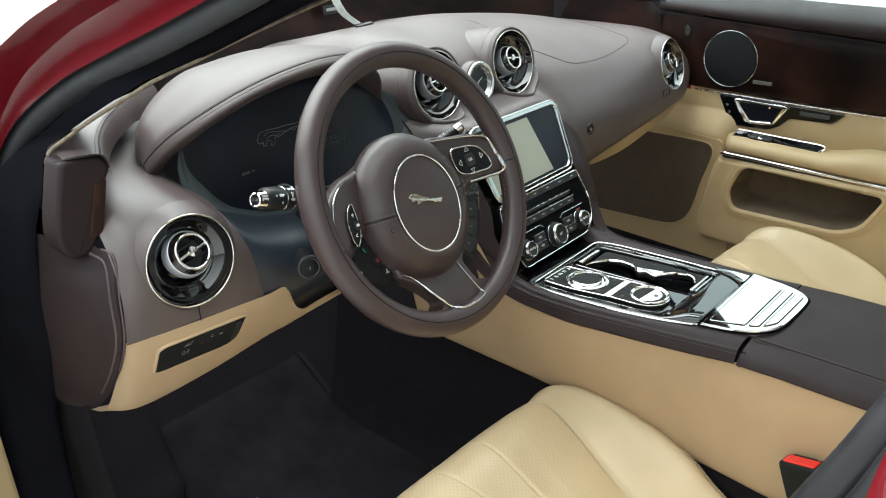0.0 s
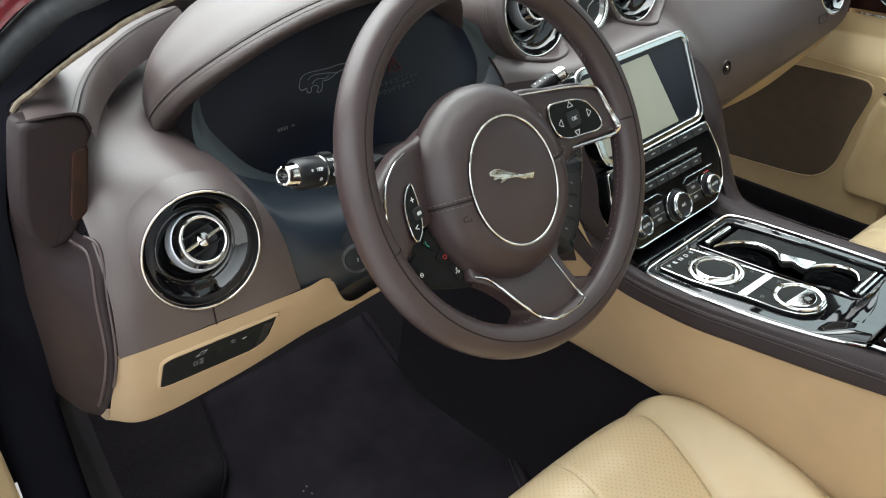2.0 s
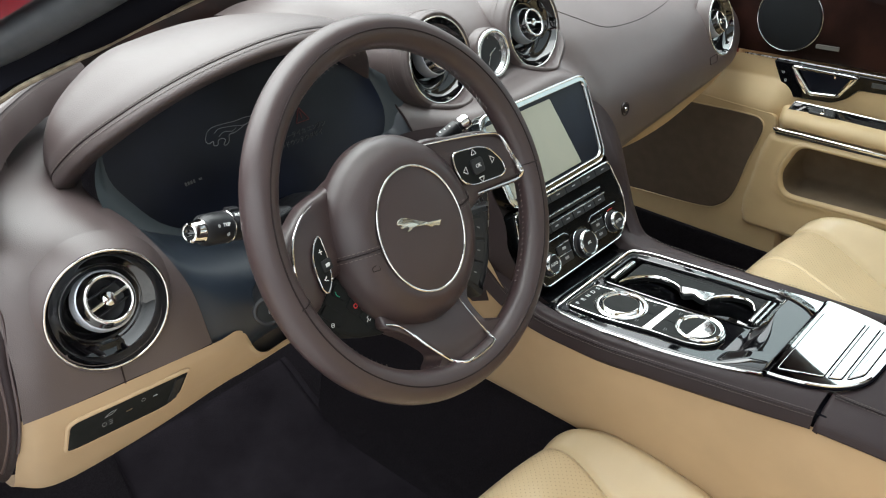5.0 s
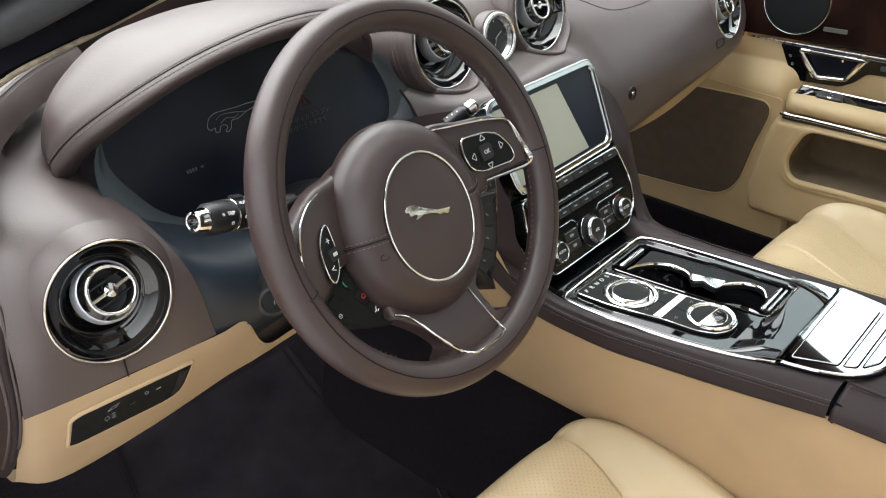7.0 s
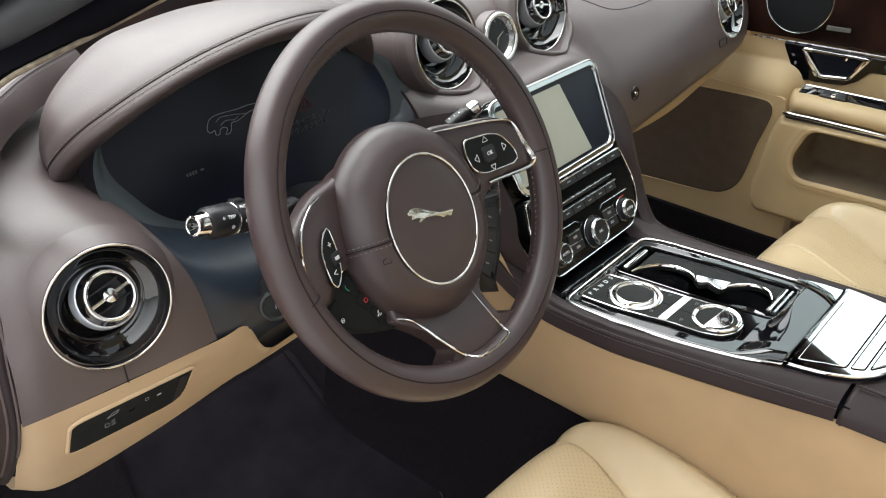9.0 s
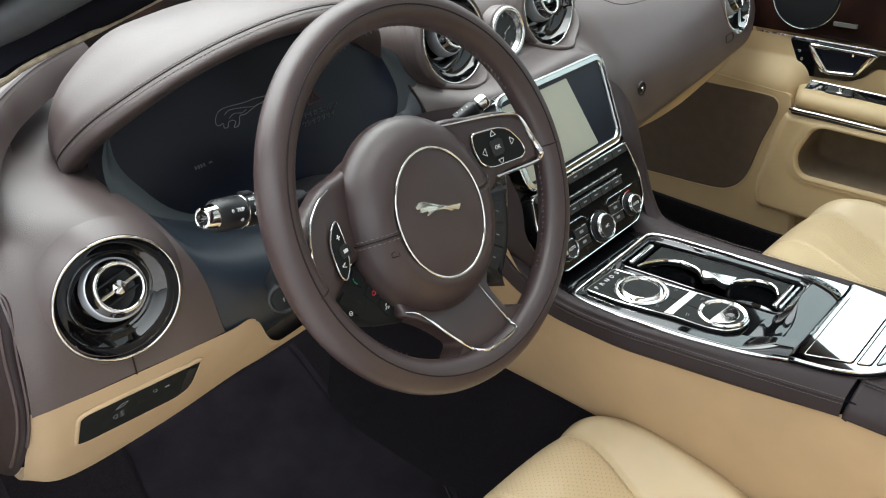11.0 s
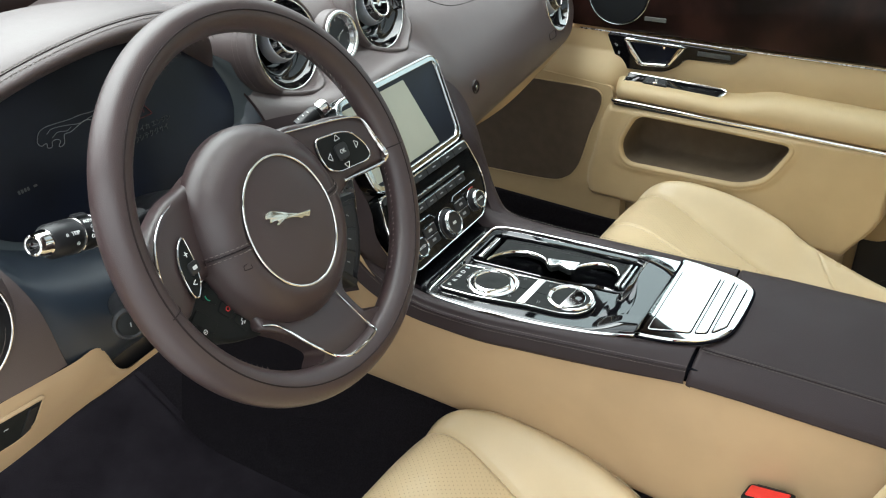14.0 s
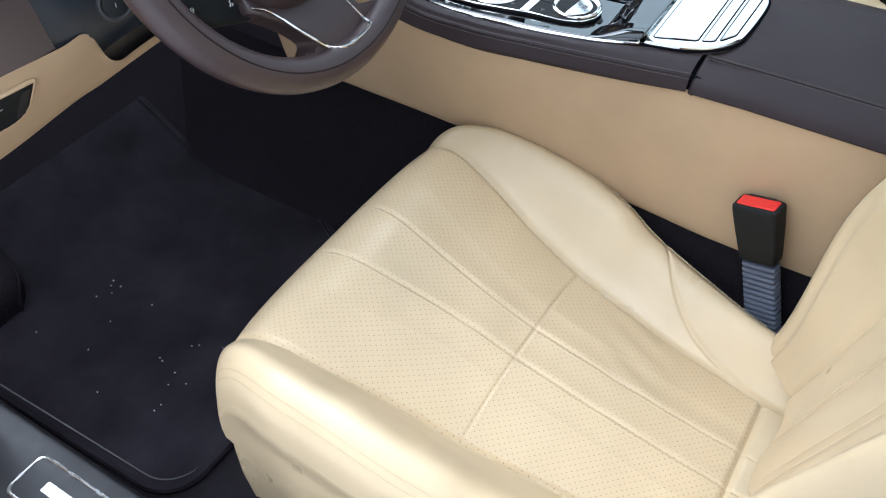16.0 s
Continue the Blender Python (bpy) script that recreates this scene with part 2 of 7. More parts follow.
# ---- geometry helpers ----
def part(name, geo, mat, parent=None, label="", m=None, smooth=True, sharp=40):
    v, f = geo
    me = bpy.data.meshes.new(name)
    me.from_pydata([tuple(float(c) for c in p) for p in v], [], [tuple(q) for q in f])
    bm = bmesh.new()
    bm.from_mesh(me)
    bmesh.ops.recalc_face_normals(bm, faces=bm.faces)
    bm.to_mesh(me)
    bm.free()
    if smooth:
        me.polygons.foreach_set("use_smooth", [True] * len(me.polygons))
        me.set_sharp_from_angle(angle=radians(sharp))
    me.materials.append(mat)
    ob = new(name, me)
    if parent:
        ob.parent = parent
    if m is not None:
        ob.matrix_local = m
    if label:
        ob["label"] = label
    return ob


def thing(name, label, category, m=None, group="", kind=""):
    ob = new(name)
    ob.empty_display_size = 0.02
    if m is not None:
        ob.matrix_world = m
    return tagged(ob, label, category, group, kind)


def join(*geos):
    vs, fs, n = [], [], 0
    for v, f in geos:
        vs += [tuple(p) for p in v]
        fs += [tuple(i + n for i in q) for q in f]
        n += len(v)
    return vs, fs


def moved(geo, m):
    return [tuple(m @ Vector(p)) for p in geo[0]], geo[1]


def spline(pts, n, closed=False):
    """n points on a smooth curve through pts."""
    p = np.asarray(pts, float)
    k = len(p)
    if closed:
        p = np.concatenate([p[-1:], p, p[:2]])
        u = np.linspace(0, k, n, endpoint=False)
    else:
        p = np.concatenate([[2 * p[0] - p[1]], p, [2 * p[-1] - p[-2]]])
        u = np.linspace(0, k - 1, n)
    i = np.minimum(u.astype(int), (k if closed else k - 1) - 1)
    t = (u - i)[:, None]
    a, b, c, d = p[i], p[i + 1], p[i + 2], p[i + 3]
    return 0.5 * (2 * b + (c - a) * t + (2 * a - 5 * b + 4 * c - d) * t**2 + (3 * b - a - 3 * c + d) * t**3)


def grid(P, close_u=False, close_v=False):
    P = np.asarray(P, float)
    n, m = P.shape[:2]
    f = [(i * m + j, ((i + 1) % n) * m + j, ((i + 1) % n) * m + (j + 1) % m, i * m + (j + 1) % m)
         for i in range(n if close_u else n - 1) for j in range(m if close_v else m - 1)]
    return P.reshape(-1, 3).tolist(), f


def surf(ctrl, nu, nv):
    """A smooth sheet through a net of control points."""
    c = np.asarray(ctrl, float)
    rows = np.stack([spline(r, nv) for r in c])
    return np.stack([spline(rows[:, j], nu) for j in range(nv)], 1)


def cut_round(geo, centre, axis, r, deep=0.03):
    """Cuts a round hole of radius r into a sheet, with its edge drawn to the circle."""
    v = np.asarray(geo[0], float).copy()
    c, a = np.asarray(centre), np.asarray(axis, float)
    a = a / np.linalg.norm(a)
    d = v - c
    h = d @ a
    rad = d - h[:, None] * a
    n = np.linalg.norm(rad, axis=1)
    near = (np.abs(n - r) < 0.0017) & (np.abs(h) < deep)
    v[near] = c + h[near, None] * a + rad[near] / n[near, None] * r
    keep = []
    for q in geo[1]:
        d = v[list(q)].mean(0) - c
        h = d @ a
        if np.linalg.norm(d - h * a) > r * 0.999 or abs(h) > deep:
            keep.append(q)
    return v.tolist(), keep


def tube(pts, r, n=10, closed=False, flat=1.0, caps=True):
    """A round bar along points; flat squeezes it along its side direction."""
    p = np.asarray(pts, float)
    k = len(p)
    rr = np.broadcast_to(np.asarray(r, float), (k,))
    tg = np.roll(p, -1, 0) - np.roll(p, 1, 0) if closed else np.gradient(p, axis=0)
    tg /= np.linalg.norm(tg, axis=1)[:, None] + 1e-12
    ref = np.array([0, 0, 1.0]) if abs(tg[:, 2]).mean() < 0.8 else np.array([1.0, 0, 0])
    rings = []
    for i in range(k):
        s = np.cross(tg[i], ref)
        s /= np.linalg.norm(s) + 1e-12
        w = np.cross(s, tg[i])
        a = np.linspace(0, 2 * math.pi, n, endpoint=False)[:, None]
        rings.append(p[i] + rr[i] * (np.cos(a) * s * flat + np.sin(a) * w))
    v, f = grid(np.array(rings), closed, True)
    if not closed and caps:
        f += [tuple(range(n)), tuple((k - 1) * n + j for j in range(n))]
    return v, f


def lathe(profile, n=48, sx=1.0, sy=1.0, cap=False):
    """A turned body round z from (radius, height) pairs."""
    a = np.linspace(0, 2 * math.pi, n, endpoint=False)
    P = np.array([[(r * math.cos(t) * sx, r * math.sin(t) * sy, z) for t in a] for r, z in profile])
    v, f = grid(P, False, True)
    if cap:
        k = len(profile)
        f += [tuple(range(n)), tuple((k - 1) * n + j for j in range(n))]
    return v, f


def ring(r, w, n=64, k=10, sx=1.0, sy=1.0, z=0.0, flat=1.0):
    a = np.linspace(0, 2 * math.pi, n, endpoint=False)
    b = np.linspace(0, 2 * math.pi, k, endpoint=False)
    P = np.array([[((r + w * math.cos(s)) * math.cos(t) * sx, (r + w * math.cos(s)) * math.sin(t) * sy, z + w * flat * math.sin(s)) for s in b] for t in a])
    return grid(P, True, True)


def rounded(pts, r, n=6):
    """A closed outline with its corners rounded."""
    p = [np.asarray(q, float) for q in pts]
    out = []
    for i, b in enumerate(p):
        a, c = p[i - 1], p[(i + 1) % len(p)]
        ra = min(r, 0.48 * np.linalg.norm(a - b), 0.48 * np.linalg.norm(c - b))
        s, e = b + (a - b) / np.linalg.norm(a - b) * ra, b + (c - b) / np.linalg.norm(c - b) * ra
        for t in np.linspace(0, 1, n):
            out.append((1 - t) ** 2 * s + 2 * t * (1 - t) * b + t * t * e)
    return np.array(out)


def rect(w, h, r, n=6):
    return rounded([(-w / 2, -h / 2), (w / 2, -h / 2), (w / 2, h / 2), (-w / 2, h / 2)], r, n)


def offset(o, d):
    """An outline drawn in by d."""
    o = np.asarray(o, float)
    area = np.sum(o[:, 0] * np.roll(o[:, 1], -1) - o[:, 1] * np.roll(o[:, 0], -1))
    t = np.roll(o, -1, 0) - np.roll(o, 1, 0)
    t /= np.linalg.norm(t, axis=1)[:, None] + 1e-12
    nrm = np.stack([-t[:, 1], t[:, 0]], 1) * (1 if area > 0 else -1)
    return o + nrm * d


def plate(outline, z0, z1, bevel=0.001, dome=0.0):
    """An outline given thickness, with a rounded upper edge; dome lifts its middle."""
    o = np.asarray(outline, float)
    n = len(o)
    lv = [(0, z0), (0, z1 - bevel), (bevel * 0.3, z1 - bevel * 0.3), (bevel, z1), (bevel * 1.2 + 0.0002, z1)]
    P = [np.c_[offset(o, d), np.full(n, z)] for d, z in lv]
    c = o.mean(0)
    if dome:
        b = offset(o, bevel * 1.2 + 0.0002)
        for s in (0.75, 0.5, 0.25, 0.08):
            P.append(np.c_[c + (b - c) * s, np.full(n, z1 + dome * (1 - s * s))])
    v, f = grid(np.array(P), False, True)
    k = len(P)
    f += [tuple(range(n)), tuple((k - 1) * n + j for j in range(n))]
    return v, f


def frame_bar(outline, z, w, k=8, flat=1.0):
    """A thin moulding that runs round an outline."""
    o = np.asarray(outline, float)
    return tube(np.c_[o, np.full(len(o), z)], w, k, True, flat)


def box(x0, x1, y0, y1, z0, z1, b=0.002):
    return moved(plate(rect(x1 - x0, y1 - y0, max(b, 0.0005) * 1.5, 4), z0, z1, b), pose((x0 + x1) / 2, (y0 + y1) / 2, 0))


def along(pts):
    d = np.r_[0, np.cumsum(np.linalg.norm(np.diff(pts, axis=0), axis=1))]
    return d


def stitches(pts, pitch=0.0048, length=0.0034, r=0.00045, lift=(0, 0, 0.0003), slant=0.0):
    """A row of thread stitches along a curve."""
    p = np.asarray(pts, float)
    d = along(p)
    geos = []
    for s in np.arange(pitch / 2, d[-1], pitch):
        a = np.array([np.interp(s - length / 2, d, p[:, i]) for i in range(3)]) + lift
        b = np.array([np.interp(s + length / 2, d, p[:, i]) for i in range(3)]) + lift
        if slant:
            t = (b - a) / (np.linalg.norm(b - a) + 1e-12)
            side = np.cross(t, (0, 0, 1.0))
            a, b = a - side * slant, b + side * slant
        geos.append(tube([a, (a + b) / 2 + np.asarray(lift) * 0.5, b], [r * 0.6, r, r * 0.6], 4))
    return join(*geos)


def letters(text, size, mat, parent, m, depth=0.0003, name="lettering"):
    c = bpy.data.curves.new(name, "FONT")
    c.body, c.size, c.extrude, c.align_x, c.align_y = text, size, depth, "CENTER", "CENTER"
    tmp = bpy.data.objects.new(name, c)
    scene.collection.objects.link(tmp)
    bpy.context.view_layer.update()
    me = bpy.data.meshes.new_from_object(tmp.evaluated_get(bpy.context.evaluated_depsgraph_get()))
    bpy.data.objects.remove(tmp)
    me.name = name
    me.materials.clear()
    me.materials.append(mat)
    ob = new(name, me)
    ob.parent = parent
    ob.matrix_local = m
    return ob


def reach(U, V, o):
    """Distance of points from an outline, negative inside it."""
    best, inside = np.full(U.shape, 1e9), np.zeros(U.shape, bool)
    for (ax, ay), (bx, by) in zip(o, np.roll(o, -1, 0)):
        ex, ey = bx - ax, by - ay
        t = np.clip(((U - ax) * ex + (V - ay) * ey) / (ex * ex + ey * ey + 1e-15), 0, 1)
        best = np.minimum(best, np.hypot(U - ax - t * ex, V - ay - t * ey))
        if ay != by:
            inside ^= ((ay > V) != (by > V)) & (U < ex * (V - ay) / ey + ax)
    return np.where(inside, -best, best)


def facing(x, y, z, elev, yaw=0.0):
    """A frame whose z axis looks at the driver, tilted up by elev degrees; x to the right."""
    return pose(x, y, z, 0, 0, yaw) @ pose(0, 0, 0, 90 - elev, 0, 0)


# ---- the setting: ground, floor, walls of the cabin, roof ----
ground = part("ground", grid([[(x, y, 0) for y in (-300, 300)] for x in (-300, 300)]), CONCRETE)
tagged(ground, "pale concrete car park surface", "ground", kind="structure")

FLOOR_PROFILE = [(-1.7, 0.33), (-0.9, 0.33), (-0.72, 0.30), (0.30, 0.295), (0.46, 0.305), (0.56, 0.36), (0.74, 0.52), (0.86, 0.66), (0.90, 0.80), (0.88, 1.02)]
prof = spline(FLOOR_PROFILE, 60)
floor = part("floor", grid([[(x, y, z) for y, z in prof] for x in np.linspace(-0.71, 0.71, 24)]), CARPET)
tagged(floor, "dark brown-black carpet of the car floor", "carpet", kind="structure")
wall_left = part("wall_left", grid([[(-0.715 + 0.012 * math.sin(6 * z), y, z) for z in np.linspace(0.26, 1.0, 20)] for y in np.linspace(0.26, 1.0, 16)]), CARPET)
tagged(wall_left, "dark carpeted side wall of the driver footwell", "wall", kind="structure")
wall_rear = part("wall_rear", box(-0.72, 0.72, -1.75, -1.60, 0.25, 1.05, 0.02), CREAM)
tagged(wall_rear, "tan rear bulkhead behind the seats", "wall", kind="structure")

# roof: rails and header round an open glass panel
ROOF_Z = 1.44
roof = thing("ceiling", "pale cloth headlining with a large glass roof panel", "ceiling", kind="structure")


def rail(pts, w, h):
    return tube(spline(pts, 30), w, 12, False, h)


part("header_rail", rail([(-0.56, -0.10, 1.37), (-0.3, -0.02, 1.405), (0, 0.0, 1.415), (0.3, -0.02, 1.405), (0.56, -0.10, 1.37)], 0.05, 1.6), HEADLINER, roof)
for s in (-1, 1):
    part("side_rail", rail([(s * 0.56, -0.10, 1.37), (s * 0.53, -0.5, ROOF_Z), (s * 0.53, -1.1, ROOF_Z), (s * 0.55, -1.7, 1.36)], 0.05, 1.5), HEADLINER, roof)
part("window_rail", rail([(0.655, 0.10, 1.198), (0.630, 0.0, 1.275), (0.606, -0.15, 1.340), (0.592, -0.4, 1.372), (0.585, -0.8, 1.38), (0.575, -1.5, 1.35)], 0.030, 1.5), CONSOLE_LEATHER, roof, "dark padded rail over the passenger window")
part("cross_rail", rail([(-0.53, -0.78, ROOF_Z), (0, -0.78, ROOF_Z + 0.02), (0.53, -0.78, ROOF_Z)], 0.07, 2.0), HEADLINER, roof)
part("rear_panel", box(-0.56, 0.56, -1.75, -1.25, ROOF_Z - 0.02, ROOF_Z + 0.02, 0.01), HEADLINER, roof)

# ---- red body round the door opening ----
body = thing("red_car", "glossy dark red car body round the open driver door", "car")
RIM = [(-0.81, 0.24, 0.32), (-0.80, 0.36, 0.45), (-0.785, 0.41, 0.78), (-0.755, 0.405, 0.93), (-0.724, 0.37, 1.027), (-0.709, 0.30, 1.099), (-0.689, 0.215, 1.152), (-0.674, 0.136, 1.186), (-0.653, 0.056, 1.219), (-0.636, -0.010, 1.247), (-0.616, -0.11, 1.290), (-0.600, -0.30, 1.365), (-0.58, -0.60, 1.43)]
rim = spline(RIM, 90)


def swept(path, section):
    """A band swept along a path: section gives (in from the opening's edge, outwards) pairs."""
    tg = np.gradient(path, axis=0)
    tg /= np.linalg.norm(tg, axis=1)[:, None]
    rows = []
    for p, t in zip(path, tg):
        inw = np.cross(t, (-1.0, 0, 0))
        inw /= np.linalg.norm(inw)
        out = np.cross(inw, t)
        rows.append([p + a * inw + b * out for a, b in section])
    return np.array(rows)


part("a_pillar", grid(swept(rim[24:], [(0.002, 0.004), (-0.012, -0.012), (-0.03, -0.022), (-0.045, -0.022), (-0.056, -0.010), (-0.061, 0.02)])), RED_PAINT, body)
part("front_wing", grid(surf([[(-0.84, 0.42, 0.30), (-0.88, 0.45, 0.62), (-0.87, 0.47, 0.92), (-0.78, 0.55, 1.02)], [(-0.86, 0.9, 0.30), (-0.91, 0.95, 0.6), (-0.88, 1.0, 0.88), (-0.74, 1.1, 0.97)], [(-0.8, 1.7, 0.3), (-0.84, 1.7, 0.55), (-0.8, 1.75, 0.75), (-0.6, 1.8, 0.82)]], 24, 24)), RED_PAINT, body)
part("sill", grid(surf([[(-0.68, y, 0.37), (-0.76, y, 0.372), (-0.83, y, 0.35), (-0.86, y, 0.27), (-0.82, y, 0.2)] for y in np.linspace(0.30, -0.75, 6)], 30, 20)), RED_PAINT, body)
part("b_pillar", grid(surf([[(-0.80, -0.66, 0.36), (-0.90, -0.68, 0.36), (-0.94, -0.9, 0.36), (-0.80, -0.92, 0.36)], [(-0.79, -0.655, 0.8), (-0.89, -0.66, 0.8), (-0.93, -0.9, 0.8), (-0.79, -0.92, 0.8)], [(-0.79, -0.672, 1.04), (-0.86, -0.662, 1.04), (-0.87, -0.9, 1.04), (-0.76, -0.92, 1.04)], [(-0.72, -0.705, 1.25), (-0.79, -0.682, 1.25), (-0.73, -0.85, 1.25), (-0.66, -0.88, 1.25)], [(-0.58, -0.76, 1.42), (-0.6, -0.77, 1.43), (-0.61, -0.85, 1.43), (-0.57, -0.86, 1.42)]], 40, 20)), RED_PAINT, body)
part("bonnet", grid(surf([[(-0.74, 1.10, 0.97), (0, 1.02, 1.04), (0.74, 1.10, 0.97)], [(-0.70, 1.5, 0.93), (0, 1.5, 1.0), (0.70, 1.5, 0.93)], [(-0.6, 2.2, 0.8), (0, 2.3, 0.85), (0.6, 2.2, 0.8)]], 20, 20)), RED_PAINT, body)

seal = thing("door_seal", "black rubber seal round the driver door opening", "seal")
part("outer_lip", tube(rim + np.array([0.0165, 0.010, -0.0135]), 0.0150, 16), RUBBER, seal)
part("inner_lip", tube(rim + np.array([0.038, 0.025, -0.032]), 0.016, 14), LINING, seal)
rear_seal = thing("pillar_seal", "black rubber seal on the centre pillar", "seal")
part("backing", tube(spline([(-0.815, -0.622, 0.45), (-0.815, -0.626, 0.80), (-0.815, -0.634, 1.05), (-0.805, -0.66, 1.15), (-0.76, -0.70, 1.26)], 40), 0.008, 10), BLACK, rear_seal)
part("lip", tube(spline([(-0.80, -0.605, 0.45), (-0.80, -0.610, 0.80), (-0.80, -0.620, 1.05), (-0.79, -0.650, 1.15), (-0.74, -0.70, 1.26), (-0.62, -0.75, 1.40)], 40), 0.010, 14), BLACK, rear_seal)

# A-pillar lining with its pale edge
lining = thing("pillar_lining", "dark lining of the windscreen pillar with a tan edge", "trim", kind="structure")
POST_IN = [(-0.735, 0.36, 0.40), (-0.735, 0.355, 0.58), (-0.735, 0.34, 0.70), (-0.735, 0.32, 0.752), (-0.737, 0.30, 0.808), (-0.736, 0.292, 0.875), (-0.735, 0.266, 0.964), (-0.726, 0.236, 1.03), (-0.708, 0.244, 1.072), (-0.690, 0.225, 1.092), (-0.679, 0.197, 1.110), (-0.668, 0.155, 1.132), (-0.655, 0.122, 1.150), (-0.643, 0.10, 1.163), (-0.610, 0.06, 1.184), (-0.58, 0.03, 1.202), (-0.548, -0.006, 1.221), (-0.50, -0.06, 1.25), (-0.47, -0.15, 1.30)]
POST_OUT = [(-0.80, 0.36, 0.40), (-0.798, 0.39, 0.56), (-0.79, 0.40, 0.70), (-0.785, 0.41, 0.78), (-0.78, 0.41, 0.82), (-0.765, 0.408, 0.88), (-0.745, 0.395, 0.96), (-0.735, 0.385, 0.99), (-0.730, 0.37, 1.02), (-0.722, 0.345, 1.05), (-0.714, 0.31, 1.085), (-0.703, 0.27, 1.118), (-0.693, 0.235, 1.142), (-0.683, 0.205, 1.16), (-0.670, 0.13, 1.187), (-0.655, 0.07, 1.212), (-0.635, 0.0, 1.242), (-0.618, -0.09, 1.281), (-0.607, -0.22, 1.333)]
PI, PO = spline(POST_IN, 140), spline(POST_OUT, 140)
start_k = np.interp(np.arange(140), [0, 60, 74, 139], [0.02, 0.02, 0.50, 0.55])[:, None]
SHEET = [PO * (1 - k) + PI * k + np.concatenate([np.full((140, 2), -0.004), np.interp(np.arange(140), [0, 60, 78, 139], [0.012, 0.012, 0.0, 0.0])[:, None] * np.sin(k * 3.1) - 0.004], 1) for k in (start_k + (0.93 - start_k) * f for f in (0, 0.2, 0.4, 0.6, 0.8, 1.0))] + [PI, PI + np.array((0.002, 0.010, 0.003))]
part("lining_panel", grid(np.stack(SHEET, 1)), LINING, lining, sharp=80)
part("hinge_post", grid(np.stack([PO[9:64] + np.array(o) for o in [(0.004, -0.004, 0), (-0.05, 0.012, 0), (-0.12, 0.03, 0)]], 1)), LINING, lining, sharp=80)
part("right_lining_panel", grid(np.stack([r * np.array((-1, 1, 1)) for r in SHEET[:7]], 1)), LINING, lining, sharp=80)
part("right_foot", grid(surf([[(0.60, 0.46, 0.98), (0.60, 0.46, 1.07)], [(0.69, 0.40, 0.97), (0.68, 0.39, 1.07)], [(0.78, 0.30, 0.97), (0.76, 0.30, 1.09)], [(0.80, 0.22, 0.97), (0.78, 0.22, 1.09)]], 20, 8)), BLACK, lining)
part("pale_edge", tube(PI[62:] + np.array([-0.001, -0.006, -0.0035]), np.interp(np.linspace(0, 1, 78), [0, 0.3, 1], [0.0026, 0.0022, 0.0016]), 8), BEIGE, lining, "dull beige edge")

# ---- dashboard ----
dash = thing("dashboard", "dark brown leather dashboard with stitched seams and tan lower trim", "dashboard")
STATIONS = {
    -0.152: [(0.62, 1.04), (0.45, 1.06), (0.36, 1.05), (0.31, 1.02), (0.265, 0.998), (0.232, 0.980), (0.205, 0.953), (0.190, 0.92), (0.16, 0.84), (0.16, 0.80)],
    -0.10: [(0.62, 1.05), (0.45, 1.085), (0.36, 1.09), (0.29, 1.075), (0.24, 1.04), (0.205, 0.985), (0.14, 0.967), (0.13, 0.93), (0.09, 0.84), (0.07, 0.80)],
    0.00: [(0.62, 1.05), (0.45, 1.085), (0.36, 1.09), (0.28, 1.075), (0.225, 1.04), (0.200, 0.985), (0.14, 0.967), (0.13, 0.93), (0.09, 0.84), (0.07, 0.80)],
    0.10: [(0.62, 1.05), (0.45, 1.085), (0.36, 1.09), (0.29, 1.07), (0.23, 1.035), (0.190, 0.985), (0.14, 0.967), (0.13, 0.93), (0.09, 0.84), (0.08, 0.80)],
    0.16: [(0.62, 1.05), (0.45, 1.08), (0.36, 1.08), (0.27, 1.055), (0.20, 1.015), (0.160, 0.975), (0.126, 0.93), (0.112, 0.89), (0.10, 0.84), (0.115, 0.81)],
    0.22: [(0.62, 1.05), (0.45, 1.075), (0.36, 1.07), (0.27, 1.05), (0.19, 1.005), (0.145, 0.96), (0.118, 0.92), (0.108, 0.885), (0.108, 0.845), (0.12, 0.82)],
    0.40: [(0.60, 1.03), (0.44, 1.05), (0.35, 1.045), (0.27, 1.028), (0.19, 0.988), (0.147, 0.95), (0.124, 0.91), (0.116, 0.88), (0.118, 0.85), (0.13, 0.832)],
    0.55: [(0.54, 1.01), (0.42, 1.02), (0.33, 1.015), (0.26, 1.004), (0.198, 0.987), (0.160, 0.958), (0.140, 0.915), (0.131, 0.885), (0.13, 0.855), (0.14, 0.84)],
    0.65: [(0.46, 0.995), (0.38, 1.0), (0.30, 1.0), (0.24, 0.996), (0.190, 0.983), (0.162, 0.957), (0.148, 0.915), (0.140, 0.885), (0.14, 0.86), (0.15, 0.848)],
    0.705: [(0.42, 0.98), (0.35, 0.985), (0.29, 0.983), (0.24, 0.972), (0.19, 0.95), (0.168, 0.93), (0.158, 0.905), (0.156, 0.885), (0.158, 0.87), (0.168, 0.86)],
}
VENTS = [(-0.612, 0.141, 0.930, 6.5, -4), (-0.093, 0.206, 1.027, 12, 0), (0.102, 0.203, 1.028, 12, 0), (0.602, 0.150, 0.936, 14, 4)]
keys = sorted(STATIONS)
rows = np.array([spline(STATIONS[k], 150) for k in keys])
xs = np.linspace(keys[0], keys[-1], 480)
PAD = np.zeros((480, 150, 3))
PAD[:, :, 0] = xs[:, None]
fine = np.array([spline(np.c_[keys, rows[:, j, 0], rows[:, j, 1]], 2000) for j in range(150)])
